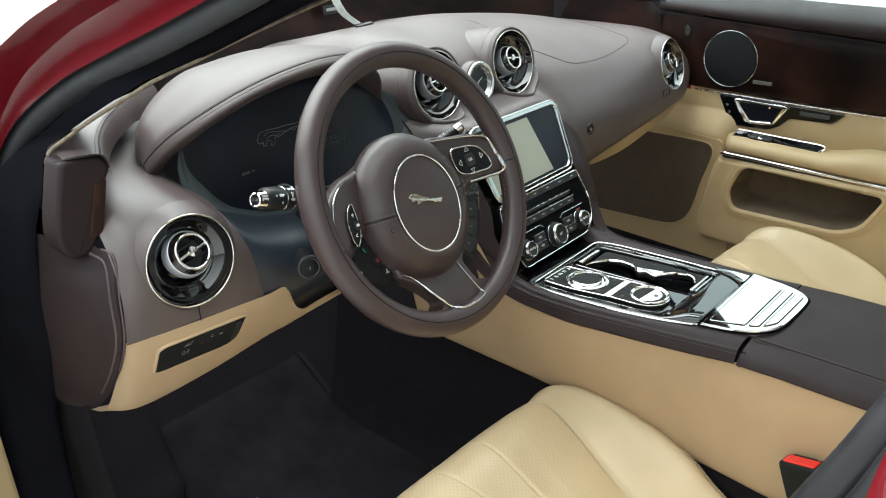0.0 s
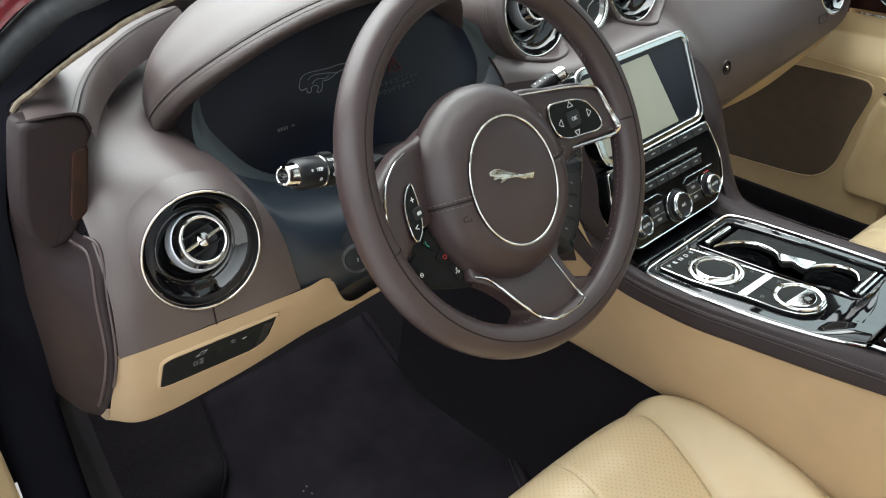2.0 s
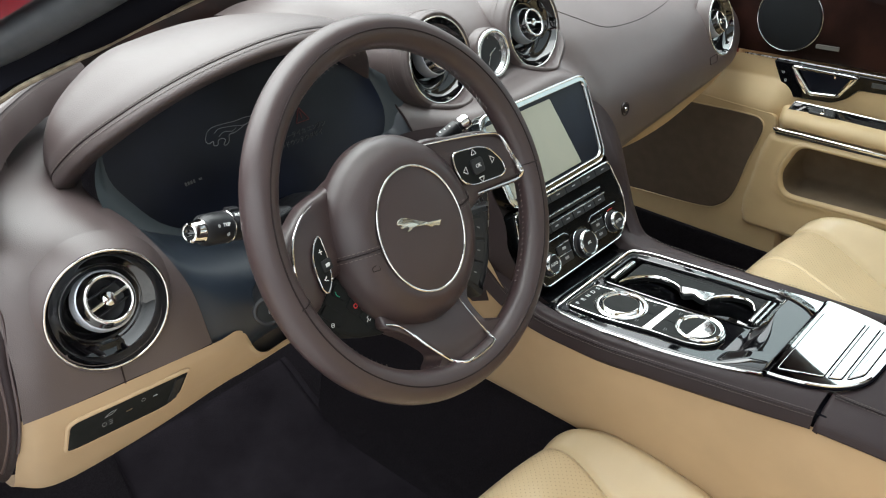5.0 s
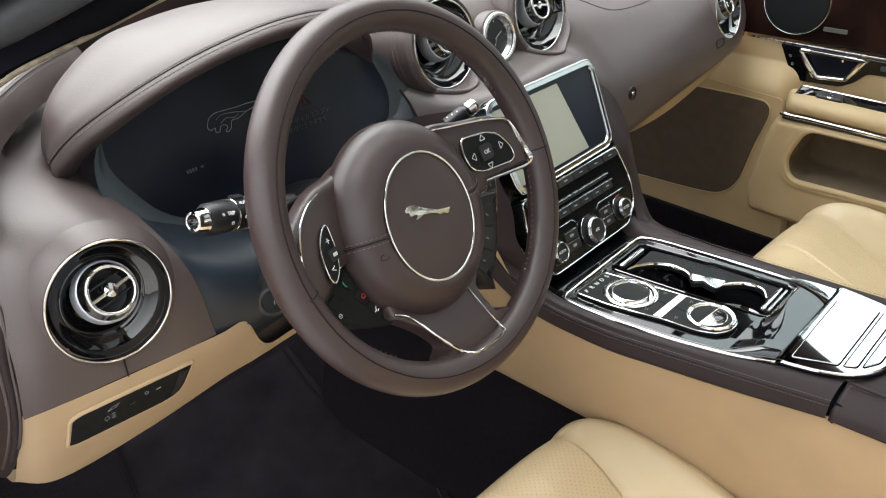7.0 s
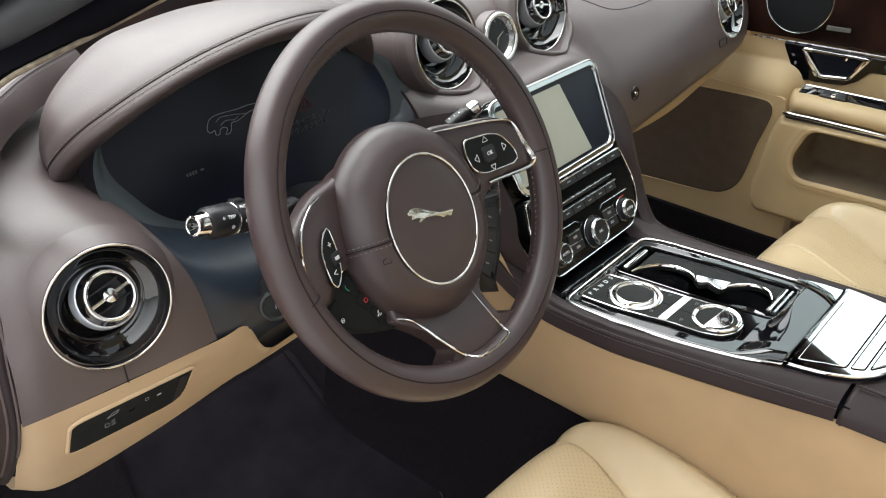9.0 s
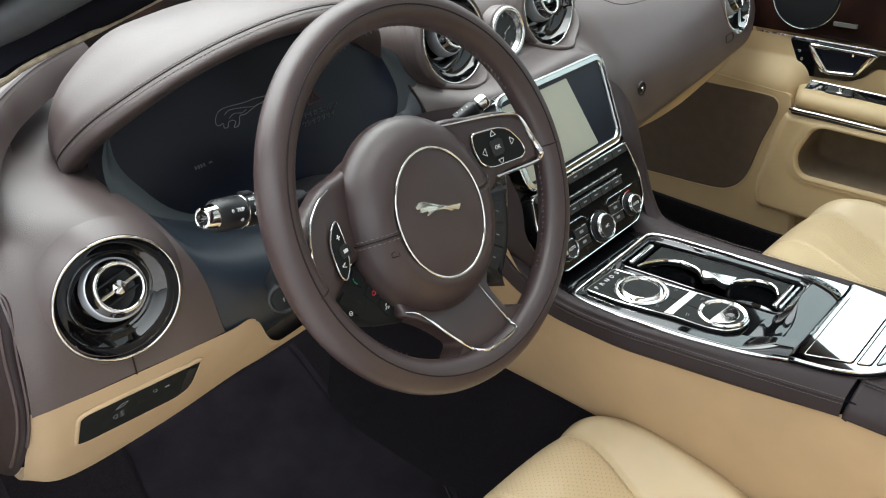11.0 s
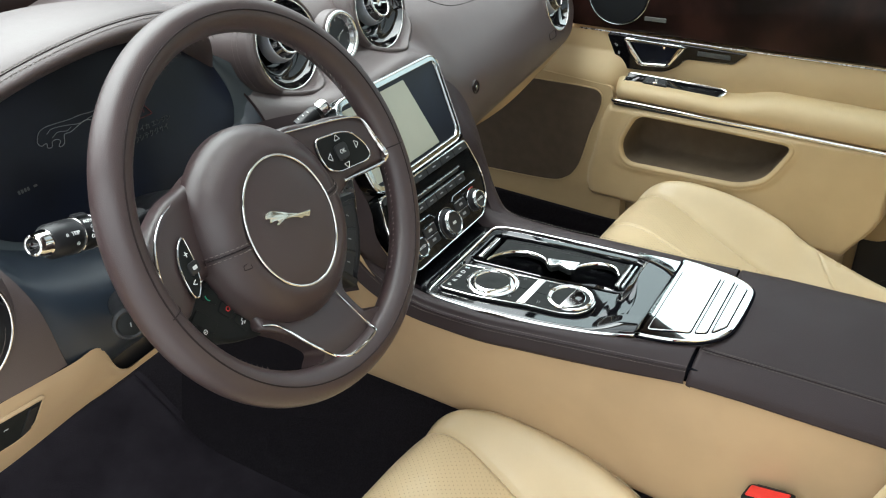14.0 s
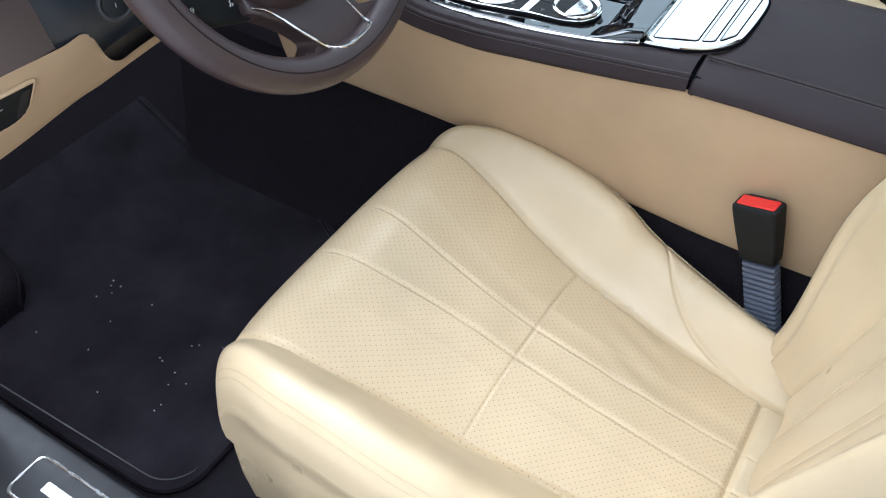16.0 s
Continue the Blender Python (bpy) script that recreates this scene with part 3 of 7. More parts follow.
for j in range(150):
    PAD[:, j, 1] = np.interp(xs, fine[j, :, 0], fine[j, :, 1])
    PAD[:, j, 2] = np.interp(xs, fine[j, :, 0], fine[j, :, 2])


def axis_of(v):
    e = radians(v[3])
    return (0, -math.cos(e), math.sin(e))


pad = grid(PAD)
for v in VENTS:
    pad = cut_round(pad, v[:3], axis_of(v), 0.0570 if abs(v[0]) < 0.3 else 0.0545, 0.03 if v[0] < 0.3 else 0.06)
pad = cut_round(pad, (0.008, 0.198, 1.012), axis_of(VENTS[1]), 0.028)
part("upper_pad", pad, BROWN, dash, sharp=80)


def on_pad(x, y, lift=0.0006):
    """The point of the dashboard's upper side over (x, y)."""
    i = int(np.clip(np.searchsorted(xs, x), 1, 479))
    top = PAD[i, :100]
    return np.array([x, y, np.interp(-y, -top[:, 1], top[:, 2]) + lift])


seam_xy = spline([(0.165, 0.36), (0.170, 0.28), (0.185, 0.235), (0.228, 0.203), (0.263, 0.186), (0.313, 0.183), (0.391, 0.188), (0.482, 0.202), (0.520, 0.214), (0.535, 0.240), (0.52, 0.36), (0.47, 0.42)], 140)
part("airbag_seam", tube([on_pad(x, y, -0.0002) for x, y in seam_xy], 0.0009, 5), BROWN_DARK, dash, "fine seam of the airbag cover")
part("airbag_mark", moved(frame_bar(rect(0.030, 0.013, 0.004), 0.0016, 0.0009), facing(0.541, 0.1285, 0.8897, 9, 3)), BROWN_DARK, dash, "small embossed badge")

# left shoulder round the driver's side vent
SHOULDER = [
    [(-0.7095, 0.143, 0.857), (-0.700, 0.152, 0.912), (-0.694, 0.178, 0.966), (-0.685, 0.235, 1.005), (-0.668, 0.32, 1.035), (-0.65, 0.47, 1.05)],
    [(-0.676, 0.138, 0.856), (-0.672, 0.144, 0.92), (-0.664, 0.171, 0.980), (-0.66, 0.228, 1.012), (-0.645, 0.32, 1.035), (-0.63, 0.48, 1.05)],
    [(-0.615, 0.134, 0.854), (-0.613, 0.144, 0.92), (-0.606, 0.166, 0.984), (-0.605, 0.225, 1.008), (-0.602, 0.31, 1.022), (-0.565, 0.47, 1.045)],
    [(-0.560, 0.130, 0.851), (-0.560, 0.141, 0.92), (-0.568, 0.172, 0.978), (-0.575, 0.235, 1.001), (-0.565, 0.31, 1.010), (-0.51, 0.47, 1.036)],
    [(-0.522, 0.132, 0.848), (-0.530, 0.143, 0.92), (-0.547, 0.184, 0.973), (-0.558, 0.250, 0.995), (-0.530, 0.32, 0.995), (-0.44, 0.47, 1.02)],
]
SH = surf(SHOULDER, 90, 120)
part("left_shoulder", cut_round(grid(SH), VENTS[0][:3], axis_of(VENTS[0]), 0.0535), BROWN, dash, sharp=80)
part("shoulder_seam", tube([(-0.617, 0.1325, z) for z in np.linspace(0.853, 0.874, 8)], 0.0008, 5), BROWN_DARK, dash)

# hood over the instruments
LIP = [(-0.579, 0.272, 1.003), (-0.583, 0.258, 1.020), (-0.565, 0.232, 1.048), (-0.535, 0.207, 1.072), (-0.488, 0.184, 1.096), (-0.435, 0.170, 1.112), (-0.370, 0.166, 1.1195), (-0.300, 0.178, 1.113), (-0.240, 0.202, 1.092), (-0.195, 0.232, 1.058), (-0.172, 0.262, 1.005)]
UNDER = [(-0.560, 0.276, 0.995), (-0.556, 0.270, 1.003), (-0.540, 0.262, 1.022), (-0.512, 0.250, 1.042), (-0.47, 0.24, 1.064), (-0.425, 0.235, 1.079), (-0.365, 0.235, 1.086), (-0.305, 0.24, 1.082), (-0.25, 0.252, 1.067), (-0.215, 0.268, 1.04), (-0.192, 0.285, 0.998)]
lip, under = spline(LIP, 130), spline(UNDER, 130)
CREST = [(-0.572, 0.30, 1.002), (-0.572, 0.30, 1.030), (-0.560, 0.295, 1.062), (-0.530, 0.285, 1.092), (-0.488, 0.28, 1.1145), (-0.44, 0.275, 1.122), (-0.37, 0.27, 1.127), (-0.30, 0.27, 1.119), (-0.228, 0.28, 1.098), (-0.178, 0.29, 1.06), (-0.166, 0.30, 1.01)]
BACK = [(-0.515, 0.40, 0.99), (-0.507, 0.41, 1.006), (-0.488, 0.42, 1.03), (-0.462, 0.44, 1.042), (-0.43, 0.46, 1.050), (-0.39, 0.48, 1.055), (-0.34, 0.49, 1.058), (-0.28, 0.49, 1.058), (-0.21, 0.47, 1.053), (-0.16, 0.43, 1.04), (-0.15, 0.40, 1.01)]
crest, back = spline(CREST, 130), spline(BACK, 130)
front = lip + np.array([0, -0.004, -0.010])
hood = np.stack([spline([under[i], (under[i] + front[i]) / 2 + (0, 0, -0.006), front[i], lip[i] + (0, 0.002, 0.002), lip[i] * 0.72 + crest[i] * 0.28 + (0, 0, 0.008), crest[i], (crest[i] + back[i]) / 2 + (0, 0, 0.008), back[i]], 70) for i in range(130)])
part("display_edge", tube([(-0.1525, y, z) for y, z in spline([(0.30, 1.013), (0.265, 0.9985), (0.232, 0.9805), (0.205, 0.9535), (0.192, 0.925)], 40)], 0.0016, 6), BROWN_DARK, dash, "dark seam beside the display")
part("cluster_hood", grid(hood), BROWN, dash, "large stitched leather hood over the instruments", sharp=80)
part("hood_seam", tube(hood[4:, 30], 0.0007, 6), BROWN_DARK, dash)
part("hood_stitching", join(stitches(hood[4:, 31] + (0, -0.0002, 0.0004), 0.0046, 0.0031, 0.00045), stitches(hood[4:, 28] + (0, -0.0005, 0.0001), 0.0046, 0.0031, 0.00048, lift=(0, -0.0003, 0))), THREAD_HOOD, dash)


# shroud below the instruments, round the steering column
SHR = [
    [(-0.558, 0.262, 0.992), (-0.546, 0.188, 0.971), (-0.530, 0.146, 0.92), (-0.521, 0.135, 0.850), (-0.515, 0.15, 0.80)],
    [(-0.530, 0.245, 0.960), (-0.515, 0.185, 0.940), (-0.50, 0.140, 0.905), (-0.49, 0.130, 0.848), (-0.485, 0.15, 0.80)],
    [(-0.46, 0.215, 0.922), (-0.45, 0.170, 0.912), (-0.44, 0.135, 0.885), (-0.44, 0.13, 0.84), (-0.44, 0.16, 0.80)],
    [(-0.35, 0.205, 0.905), (-0.35, 0.165, 0.898), (-0.35, 0.135, 0.875), (-0.35, 0.13, 0.84), (-0.35, 0.16, 0.80)],
    [(-0.22, 0.215, 0.925), (-0.22, 0.170, 0.92), (-0.22, 0.135, 0.885), (-0.22, 0.13, 0.84), (-0.22, 0.16, 0.80)],
    [(-0.180, 0.245, 0.962), (-0.176, 0.222, 0.948), (-0.176, 0.200, 0.925), (-0.180, 0.165, 0.86), (-0.18, 0.15, 0.80)],
    [(-0.151, 0.285, 1.003), (-0.151, 0.234, 0.979), (-0.151, 0.206, 0.951), (-0.152, 0.188, 0.90), (-0.155, 0.16, 0.80)],
]
part("column_shroud", grid(surf(SHR, 90, 50)), SHROUD, dash, "blue-black plastic shroud", sharp=80)

# lower tan trim, driver's side
TRIM_L = [
    [(-0.711, 0.148, 0.8585), (-0.716, 0.158, 0.83), (-0.718, 0.185, 0.785), (-0.715, 0.235, 0.729), (-0.710, 0.30, 0.699)],
    [(-0.685, 0.139, 0.8565), (-0.686, 0.145, 0.83), (-0.688, 0.162, 0.785), (-0.684, 0.195, 0.736), (-0.68, 0.25, 0.721)],
    [(-0.600, 0.132, 0.853), (-0.598, 0.136, 0.83), (-0.595, 0.150, 0.79), (-0.592, 0.178, 0.749), (-0.59, 0.23, 0.734)],
    [(-0.520, 0.130, 0.848), (-0.515, 0.133, 0.83), (-0.510, 0.145, 0.80), (-0.505, 0.168, 0.765), (-0.50, 0.22, 0.748)],
    [(-0.488, 0.130, 0.846), (-0.484, 0.134, 0.825), (-0.478, 0.145, 0.80), (-0.472, 0.165, 0.768), (-0.47, 0.22, 0.752)],
    [(-0.462, 0.140, 0.80), (-0.46, 0.143, 0.795), (-0.455, 0.15, 0.787), (-0.45, 0.163, 0.772), (-0.45, 0.22, 0.757)],
    [(-0.41, 0.140, 0.80), (-0.41, 0.143, 0.797), (-0.41, 0.15, 0.79), (-0.41, 0.16, 0.777), (-0.41, 0.22, 0.762)],
    [(-0.18, 0.140, 0.81), (-0.18, 0.143, 0.807), (-0.18, 0.15, 0.80), (-0.18, 0.16, 0.79), (-0.18, 0.22, 0.775)],
]
part("lower_trim", grid(surf(TRIM_L, 110, 40)), PEACH, dash, "tan lower trim strip", sharp=80)
part("knee_recess", box(-0.475, -0.19, 0.15, 0.26, 0.79, 0.86, 0.006), BLACK, dash)
TRIM_R = [
    [(0.205, 0.125, 0.817), (0.215, 0.145, 0.806), (0.23, 0.165, 0.796), (0.25, 0.20, 0.79)],
    [(0.30, 0.126, 0.826), (0.31, 0.143, 0.806), (0.33, 0.166, 0.784), (0.34, 0.22, 0.775)],
    [(0.42, 0.131, 0.833), (0.43, 0.148, 0.81), (0.45, 0.172, 0.780), (0.46, 0.23, 0.77)],
    [(0.55, 0.141, 0.840), (0.56, 0.155, 0.82), (0.57, 0.178, 0.792), (0.58, 0.23, 0.78)],
    [(0.65, 0.151, 0.848), (0.66, 0.160, 0.838), (0.665, 0.178, 0.815), (0.67, 0.23, 0.80)],
    [(0.70, 0.168, 0.860), (0.70, 0.172, 0.855), (0.70, 0.180, 0.845), (0.70, 0.22, 0.83)],
]
part("glovebox_trim", grid(surf(TRIM_R, 80, 30)), CREAM, dash, "tan lower trim strip", sharp=80)

# switch panel beside the column, following the trim's curve
switches = thing("switch_panel", "black switch panel set into the tan trim", "switch panel")
TL = surf(TRIM_L, 220, 80)


def on_trim(u, v, lift):
    """A point of the driver's lower trim: u from the door to the column, v downwards."""
    i, j = u * 219, v * 79
    i0, j0 = int(min(i, 218)), int(min(j, 78))
    p = TL[i0, j0] + (TL[i0 + 1, j0] - TL[i0, j0]) * (i - i0) + (TL[i0, j0 + 1] - TL[i0, j0]) * (j - j0)
    n = np.cross(TL[i0 + 1, j0] - TL[i0, j0], TL[i0, j0 + 1] - TL[i0, j0])
    n /= np.linalg.norm(n)
    return p + n * (lift if n[1] < 0 else -lift)


def trim_patch(outline, lift, depth=0.004, inner=0.0):
    o = np.asarray(outline)
    c = o.mean(0)
    rings = [[on_trim(*p, -depth) for p in o], [on_trim(*p, lift) for p in o]]
    for k in (0.985, 0.85, 0.6, 0.3, 0.05):
        rings.append([on_trim(*(c + (p - c) * k), lift + 0.0006) for p in o])
    return grid(np.array(rings), False, True)


so_ = rounded([(0.158, 0.420), (0.318, 0.458), (0.338, 0.400), (0.359, 0.215), (0.180, 0.192), (0.166, 0.225)], 0.020, 8)
part("panel", trim_patch(so_, 0.0022), MATT_BLACK, switches)
part("surround", tube(np.array([on_trim(*p, 0.0012) for p in so_]), 0.0022, 8, True), PEACH, switches)
part("slider", trim_patch(rounded([(0.312, 0.430), (0.327, 0.420), (0.346, 0.255), (0.332, 0.250)], 0.010), 0.0036), BLACK, switches)


def trim_line(pts, r=0.00022):
    return tube(np.array([on_trim(u, v, 0.0032) for u, v in pts]), r, 4)


part("boot_icon", trim_line([(0.219, 0.280), (0.226, 0.255), (0.236, 0.250), (0.231, 0.275), (0.219, 0.280)]), ICON_INK, switches)
part("fog_icon", trim_line([(0.217 + 0.003 * math.cos(t), 0.335 + 0.015 * math.sin(t)) for t in np.linspace(0, 6.3, 18)]), ICON_INK, switches)
part("fog_bar", join(*[trim_line([(0.2235, 0.318 + 0.016 * k), (0.2285, 0.318 + 0.016 * k)]) for k in range(3)]), ICON_INK, switches)
part("dim_icon", trim_line([(0.276 + 0.003 * math.cos(t), 0.285 + 0.013 * math.sin(t)) for t in np.linspace(0, 6.3, 18)]), ICON_INK, switches)
part("dim_mark", trim_line([(0.292, 0.300), (0.299, 0.300)], 0.0006), ICON_INK, switches)

# end of the dashboard towards the door
cap = thing("dashboard_end_panel", "brown end panel of the dashboard beside the door, shade put into its colour", "trim panel")


END = [
    [(-0.688, 0.205, 0.990), (-0.700, 0.212, 0.985), (-0.715, 0.222, 0.980), (-0.727, 0.242, 0.976), (-0.734, 0.275, 0.976)],
    [(-0.700, 0.192, 0.968), (-0.706, 0.196, 0.962), (-0.717, 0.212, 0.957), (-0.727, 0.236, 0.962), (-0.734, 0.275, 0.966)],
    [(-0.691, 0.168, 0.958), (-0.700, 0.173, 0.950), (-0.715, 0.198, 0.944), (-0.727, 0.234, 0.944), (-0.734, 0.282, 0.944)],
    [(-0.700, 0.155, 0.912), (-0.709, 0.158, 0.912), (-0.723, 0.186, 0.914), (-0.731, 0.232, 0.918), (-0.735, 0.290, 0.92)],
    [(-0.7105, 0.146, 0.858), (-0.717, 0.150, 0.86), (-0.728, 0.180, 0.865), (-0.735, 0.232, 0.87), (-0.737, 0.300, 0.875)],
    [(-0.718, 0.174, 0.80), (-0.724, 0.181, 0.80), (-0.732, 0.210, 0.80), (-0.737, 0.260, 0.805), (-0.738, 0.312, 0.81)],
    [(-0.719, 0.243, 0.733), (-0.724, 0.249, 0.735), (-0.731, 0.266, 0.738), (-0.735, 0.292, 0.745), (-0.737, 0.327, 0.75)],
    [(-0.716, 0.322, 0.694), (-0.720, 0.326, 0.695), (-0.725, 0.332, 0.70), (-0.731, 0.338, 0.71), (-0.737, 0.345, 0.72)]]
EN = surf(END, 80, 50)
part("lower_panel", grid(EN), END_SHADED, cap, sharp=80)
part("panel_edge", tube(EN[16:54, 1], 0.0016, 6), BROWN_WHEEL, cap)
# The lighter brown of this ridge stands for its thin highlight.
part("panel_piping", tube(EN[12:62, 13], 0.0017, 8), BROWN_WHEEL, cap, "raised edge line, its highlight put in as lighter brown")
bo_ = rounded([(-0.712, 1.068), (-0.671, 1.066), (-0.659, 1.058), (-0.657, 1.044), (-0.664, 1.036), (-0.683, 0.974), (-0.694, 0.960), (-0.707, 0.953), (-0.720, 0.953), (-0.732, 0.968), (-0.734, 0.984), (-0.730, 1.006), (-0.721, 1.038)], 0.008, 5)
part("upper_block", moved(plate(bo_, -0.025, 0.010, 0.005), facing(-0.0045, 0.202, 0.004, 0)), END_SHADED, cap, sharp=60)
part("wood_insert", moved(plate(rounded([(-0.694, 0.971), (-0.682, 0.975), (-0.6645, 1.036), (-0.680, 1.034), (-0.697, 0.978)], 0.004), -0.03, 0.0, 0.0016), facing(-0.0045, 0.1905, 0.004, 0)), WOOD_BROWN, cap, "dark walnut insert")
FLAP = [[(-0.714, 0.243, 1.060), (-0.714, 0.205, 1.070), (-0.694, 0.190, 1.073), (-0.669, 0.190, 1.067), (-0.661, 0.194, 1.040)],
        [(-0.706, 0.262, 1.066), (-0.690, 0.250, 1.073), (-0.665, 0.243, 1.075), (-0.640, 0.248, 1.069), (-0.632, 0.253, 1.040)],
        [(-0.670, 0.30, 1.068), (-0.655, 0.292, 1.076), (-0.635, 0.282, 1.079), (-0.612, 0.284, 1.076), (-0.604, 0.289, 1.045)],
        [(-0.63, 0.335, 1.072), (-0.618, 0.325, 1.079), (-0.60, 0.312, 1.083), (-0.580, 0.315, 1.080), (-0.572, 0.320, 1.048)],
        [(-0.57, 0.40, 1.070), (-0.56, 0.39, 1.077), (-0.545, 0.375, 1.080), (-0.525, 0.38, 1.074), (-0.516, 0.386, 1.040)],
        [(-0.48, 0.47, 1.06), (-0.475, 0.46, 1.067), (-0.462, 0.45, 1.07), (-0.445, 0.455, 1.065), (-0.43, 0.46, 1.03)]]
FL = surf(FLAP, 70, 40)
part("leather_flap", grid(FL), BROWN, cap, "leather flap with a double stitched edge", sharp=80)
part("flap_front_seam", tube(FL[0, 6:36], 0.0013, 6), BROWN_DARK, cap)
part("flap_seam", tube(FL[:, 28], 0.0009, 5), BROWN_DARK, cap)
part("flap_stitching", join(stitches(FL[:, 26], 0.0048, 0.0034), stitches(FL[:, 30], 0.0048, 0.0034)), THREAD, cap)

# wooden hoop round the foot of the windscreen
hoop = thing("wood_hoop", "dark glossy walnut hoop under the windscreen", "wood trim")
HP = spline([(-0.606, 0.31, 1.018), (-0.575, 0.39, 1.030), (-0.52, 0.50, 1.05), (-0.40, 0.60, 1.065), (-0.2, 0.67, 1.075), (0, 0.69, 1.075), (0.2, 0.67, 1.065), (0.42, 0.60, 1.045), (0.60, 0.47, 1.02), (0.70, 0.32, 1.0), (0.735, 0.255, 0.995)], 90)
part("veneer_band", grid(np.stack([HP + np.array(o) for o in [(0, -0.02, -0.06), (0, -0.004, -0.005), (0, 0.004, 0.045), (0, 0.014, 0.052), (0, 0.03, 0.04)]], 1)), WOOD, hoop, sharp=30)
part("top_trim", tube(HP + np.array([0, 0.022, 0.055]), 0.012, 10), CONSOLE_LEATHER, hoop)
plaque = moved(plate(rect(0.05, 0.018, 0.002), 0, 0.002, 0.0006), pose(0, 0, 0, 80, 0, -4))
part("plaque", moved(plaque, pose(0.098, 0.664, 1.084)), BLACK, hoop, "small black plaque")
part("plaque_mark", moved(moved(plate(rect(0.034, 0.006, 0.001), 0.002, 0.0026, 0.0002), pose(0, 0, 0, 80, 0, -4)), pose(0.098, 0.664, 1.084)), ICON_INK, hoop)

tag = thing("hanging_ribbon", "pale ribbon tag with a dark foot on the dashboard top", "ribbon")
RB = spline([(-0.04, 0.50, 1.17), (-0.045, 0.49, 1.14), (-0.035, 0.48, 1.11), (-0.012, 0.47, 1.088)], 24)
part("ribbon", grid(np.stack([RB + np.array(o) for o in [(-0.009, 0, 0), (0, -0.001, 0), (0.009, 0, 0), (0.009, 0.001, 0), (0, 0.0005, 0), (-0.009, 0.001, 0)]], 1), False, True), FABRIC_TAG, tag)
part("foot", moved(plate(rect(0.045, 0.012, 0.004), 0, 0.004, 0.001), pose(0.0, 0.465, 1.083, 0, 0, 10)), BLACK, tag)

# glass: windscreen with its black lower band, side window, roof panel
windscreen = thing("windscreen", "clear curved windscreen with a black lower band", "windscreen", kind="structure")
WS0 = spline([(-0.66, 0.46, 1.04), (-0.40, 0.66, 1.085), (0, 0.76, 1.10), (0.40, 0.66, 1.085), (0.66, 0.46, 1.04)], 40)
WS1 = spline([(-0.55, -0.08, 1.38), (-0.3, 0.0, 1.42), (0, 0.02, 1.43), (0.3, 0.0, 1.42), (0.55, -0.08, 1.38)], 40)
part("pane", grid(np.stack([WS0 * (1 - k) + WS1 * k + np.array((0, 0.03, 0.03)) * math.sin(k * math.pi) for k in np.linspace(0.12, 1, 12)])), GLASS_FRONT, windscreen)
part("black_band", grid(np.stack([WS0 * (1 - k) + WS1 * k + np.array((0, 0.03, 0.03)) * math.sin(k * math.pi) for k in (-0.05, 0.04, 0.12)])), BLACK, windscreen)
side_window = thing("window_1", "tinted passenger side window", "window", kind="structure")
part("pane", grid([[(0.725 - 0.02 * k - 0.145 * k * k, y0 * (1 - k) + y1 * k, 1.02 + 0.38 * k) for k in np.linspace(0, 1, 10)] for y0, y1 in ((0.30, -0.02), (-0.3, -0.35), (-0.80, -0.78), (-1.65, -1.5))]), GLASS_SIDE, side_window)
part("window_post", tube(spline([(0.735, -0.80, 1.02), (0.68, -0.79, 1.22), (0.57, -0.78, 1.41)], 16), 0.045, 10, False, 0.5), BLACK, side_window)
part("roof_pane", grid([[(x, y, 1.455 + 0.02 * (1 - (x / 0.6) ** 2)) for x in np.linspace(-0.57, 0.57, 12)] for y in (0.0, -0.4, -0.8, -1.3)]), GLASS_ROOF, roof)

# ---- driver door, swung wide open ----
HINGE = Matrix.Translation((-0.801, 0.370, 0)) @ Matrix.Rotation(radians(-70), 4, "Z") @ Matrix(((0, 0, 1, 0), (-1, 0, 0, 0), (0, 1, 0, 0), (0, 0, 0, 1)))
open_door = thing("driver_door", "wide open red driver door with tan lining", "car door", HINGE)
part("outer_skin", grid(surf([[(u, v, -0.13 - 0.03 * math.sin((v - 0.3) * 4)) for v in (0.30, 0.45, 0.65, 0.85, 0.98)] for u in (-0.02, 0.35, 0.7, 1.02)], 20, 20)), RED_PAINT, open_door)
part("front_edge", box(-0.006, 0.0, 0.30, 0.97, -0.14, -0.09, 0.002), RED_PAINT, open_door)
part("lining", plate(rounded([(0.0, 0.36), (0.98, 0.36), (1.0, 0.84), (0.0, 0.86)], 0.07), -0.06, 0.0, 0.008), CREAM, open_door, "tan leather lining")
part("veneer", plate(rounded([(0.0, 0.865), (1.0, 0.845), (1.0, 0.93), (0.0, 0.96)], 0.01), -0.10, 0.004, 0.004), WOOD, open_door, "dark walnut")
part("armrest", plate(rounded([(0.12, 0.64), (0.70, 0.61), (0.74, 0.68), (0.14, 0.73)], 0.03), -0.01, 0.055, 0.02), CREAM, open_door)
part("rail", tube([(0.10, 0.655, 0.05), (0.40, 0.64, 0.056), (0.74, 0.62, 0.05)], 0.005, 8), CHROME, open_door)


# ---- round air vents ----
BARREL = material("pale satin metal", (0.58, 0.60, 0.66), 0.36, 0.5)
rough_vary(BARREL, 90.0, 0.3, 0.42)

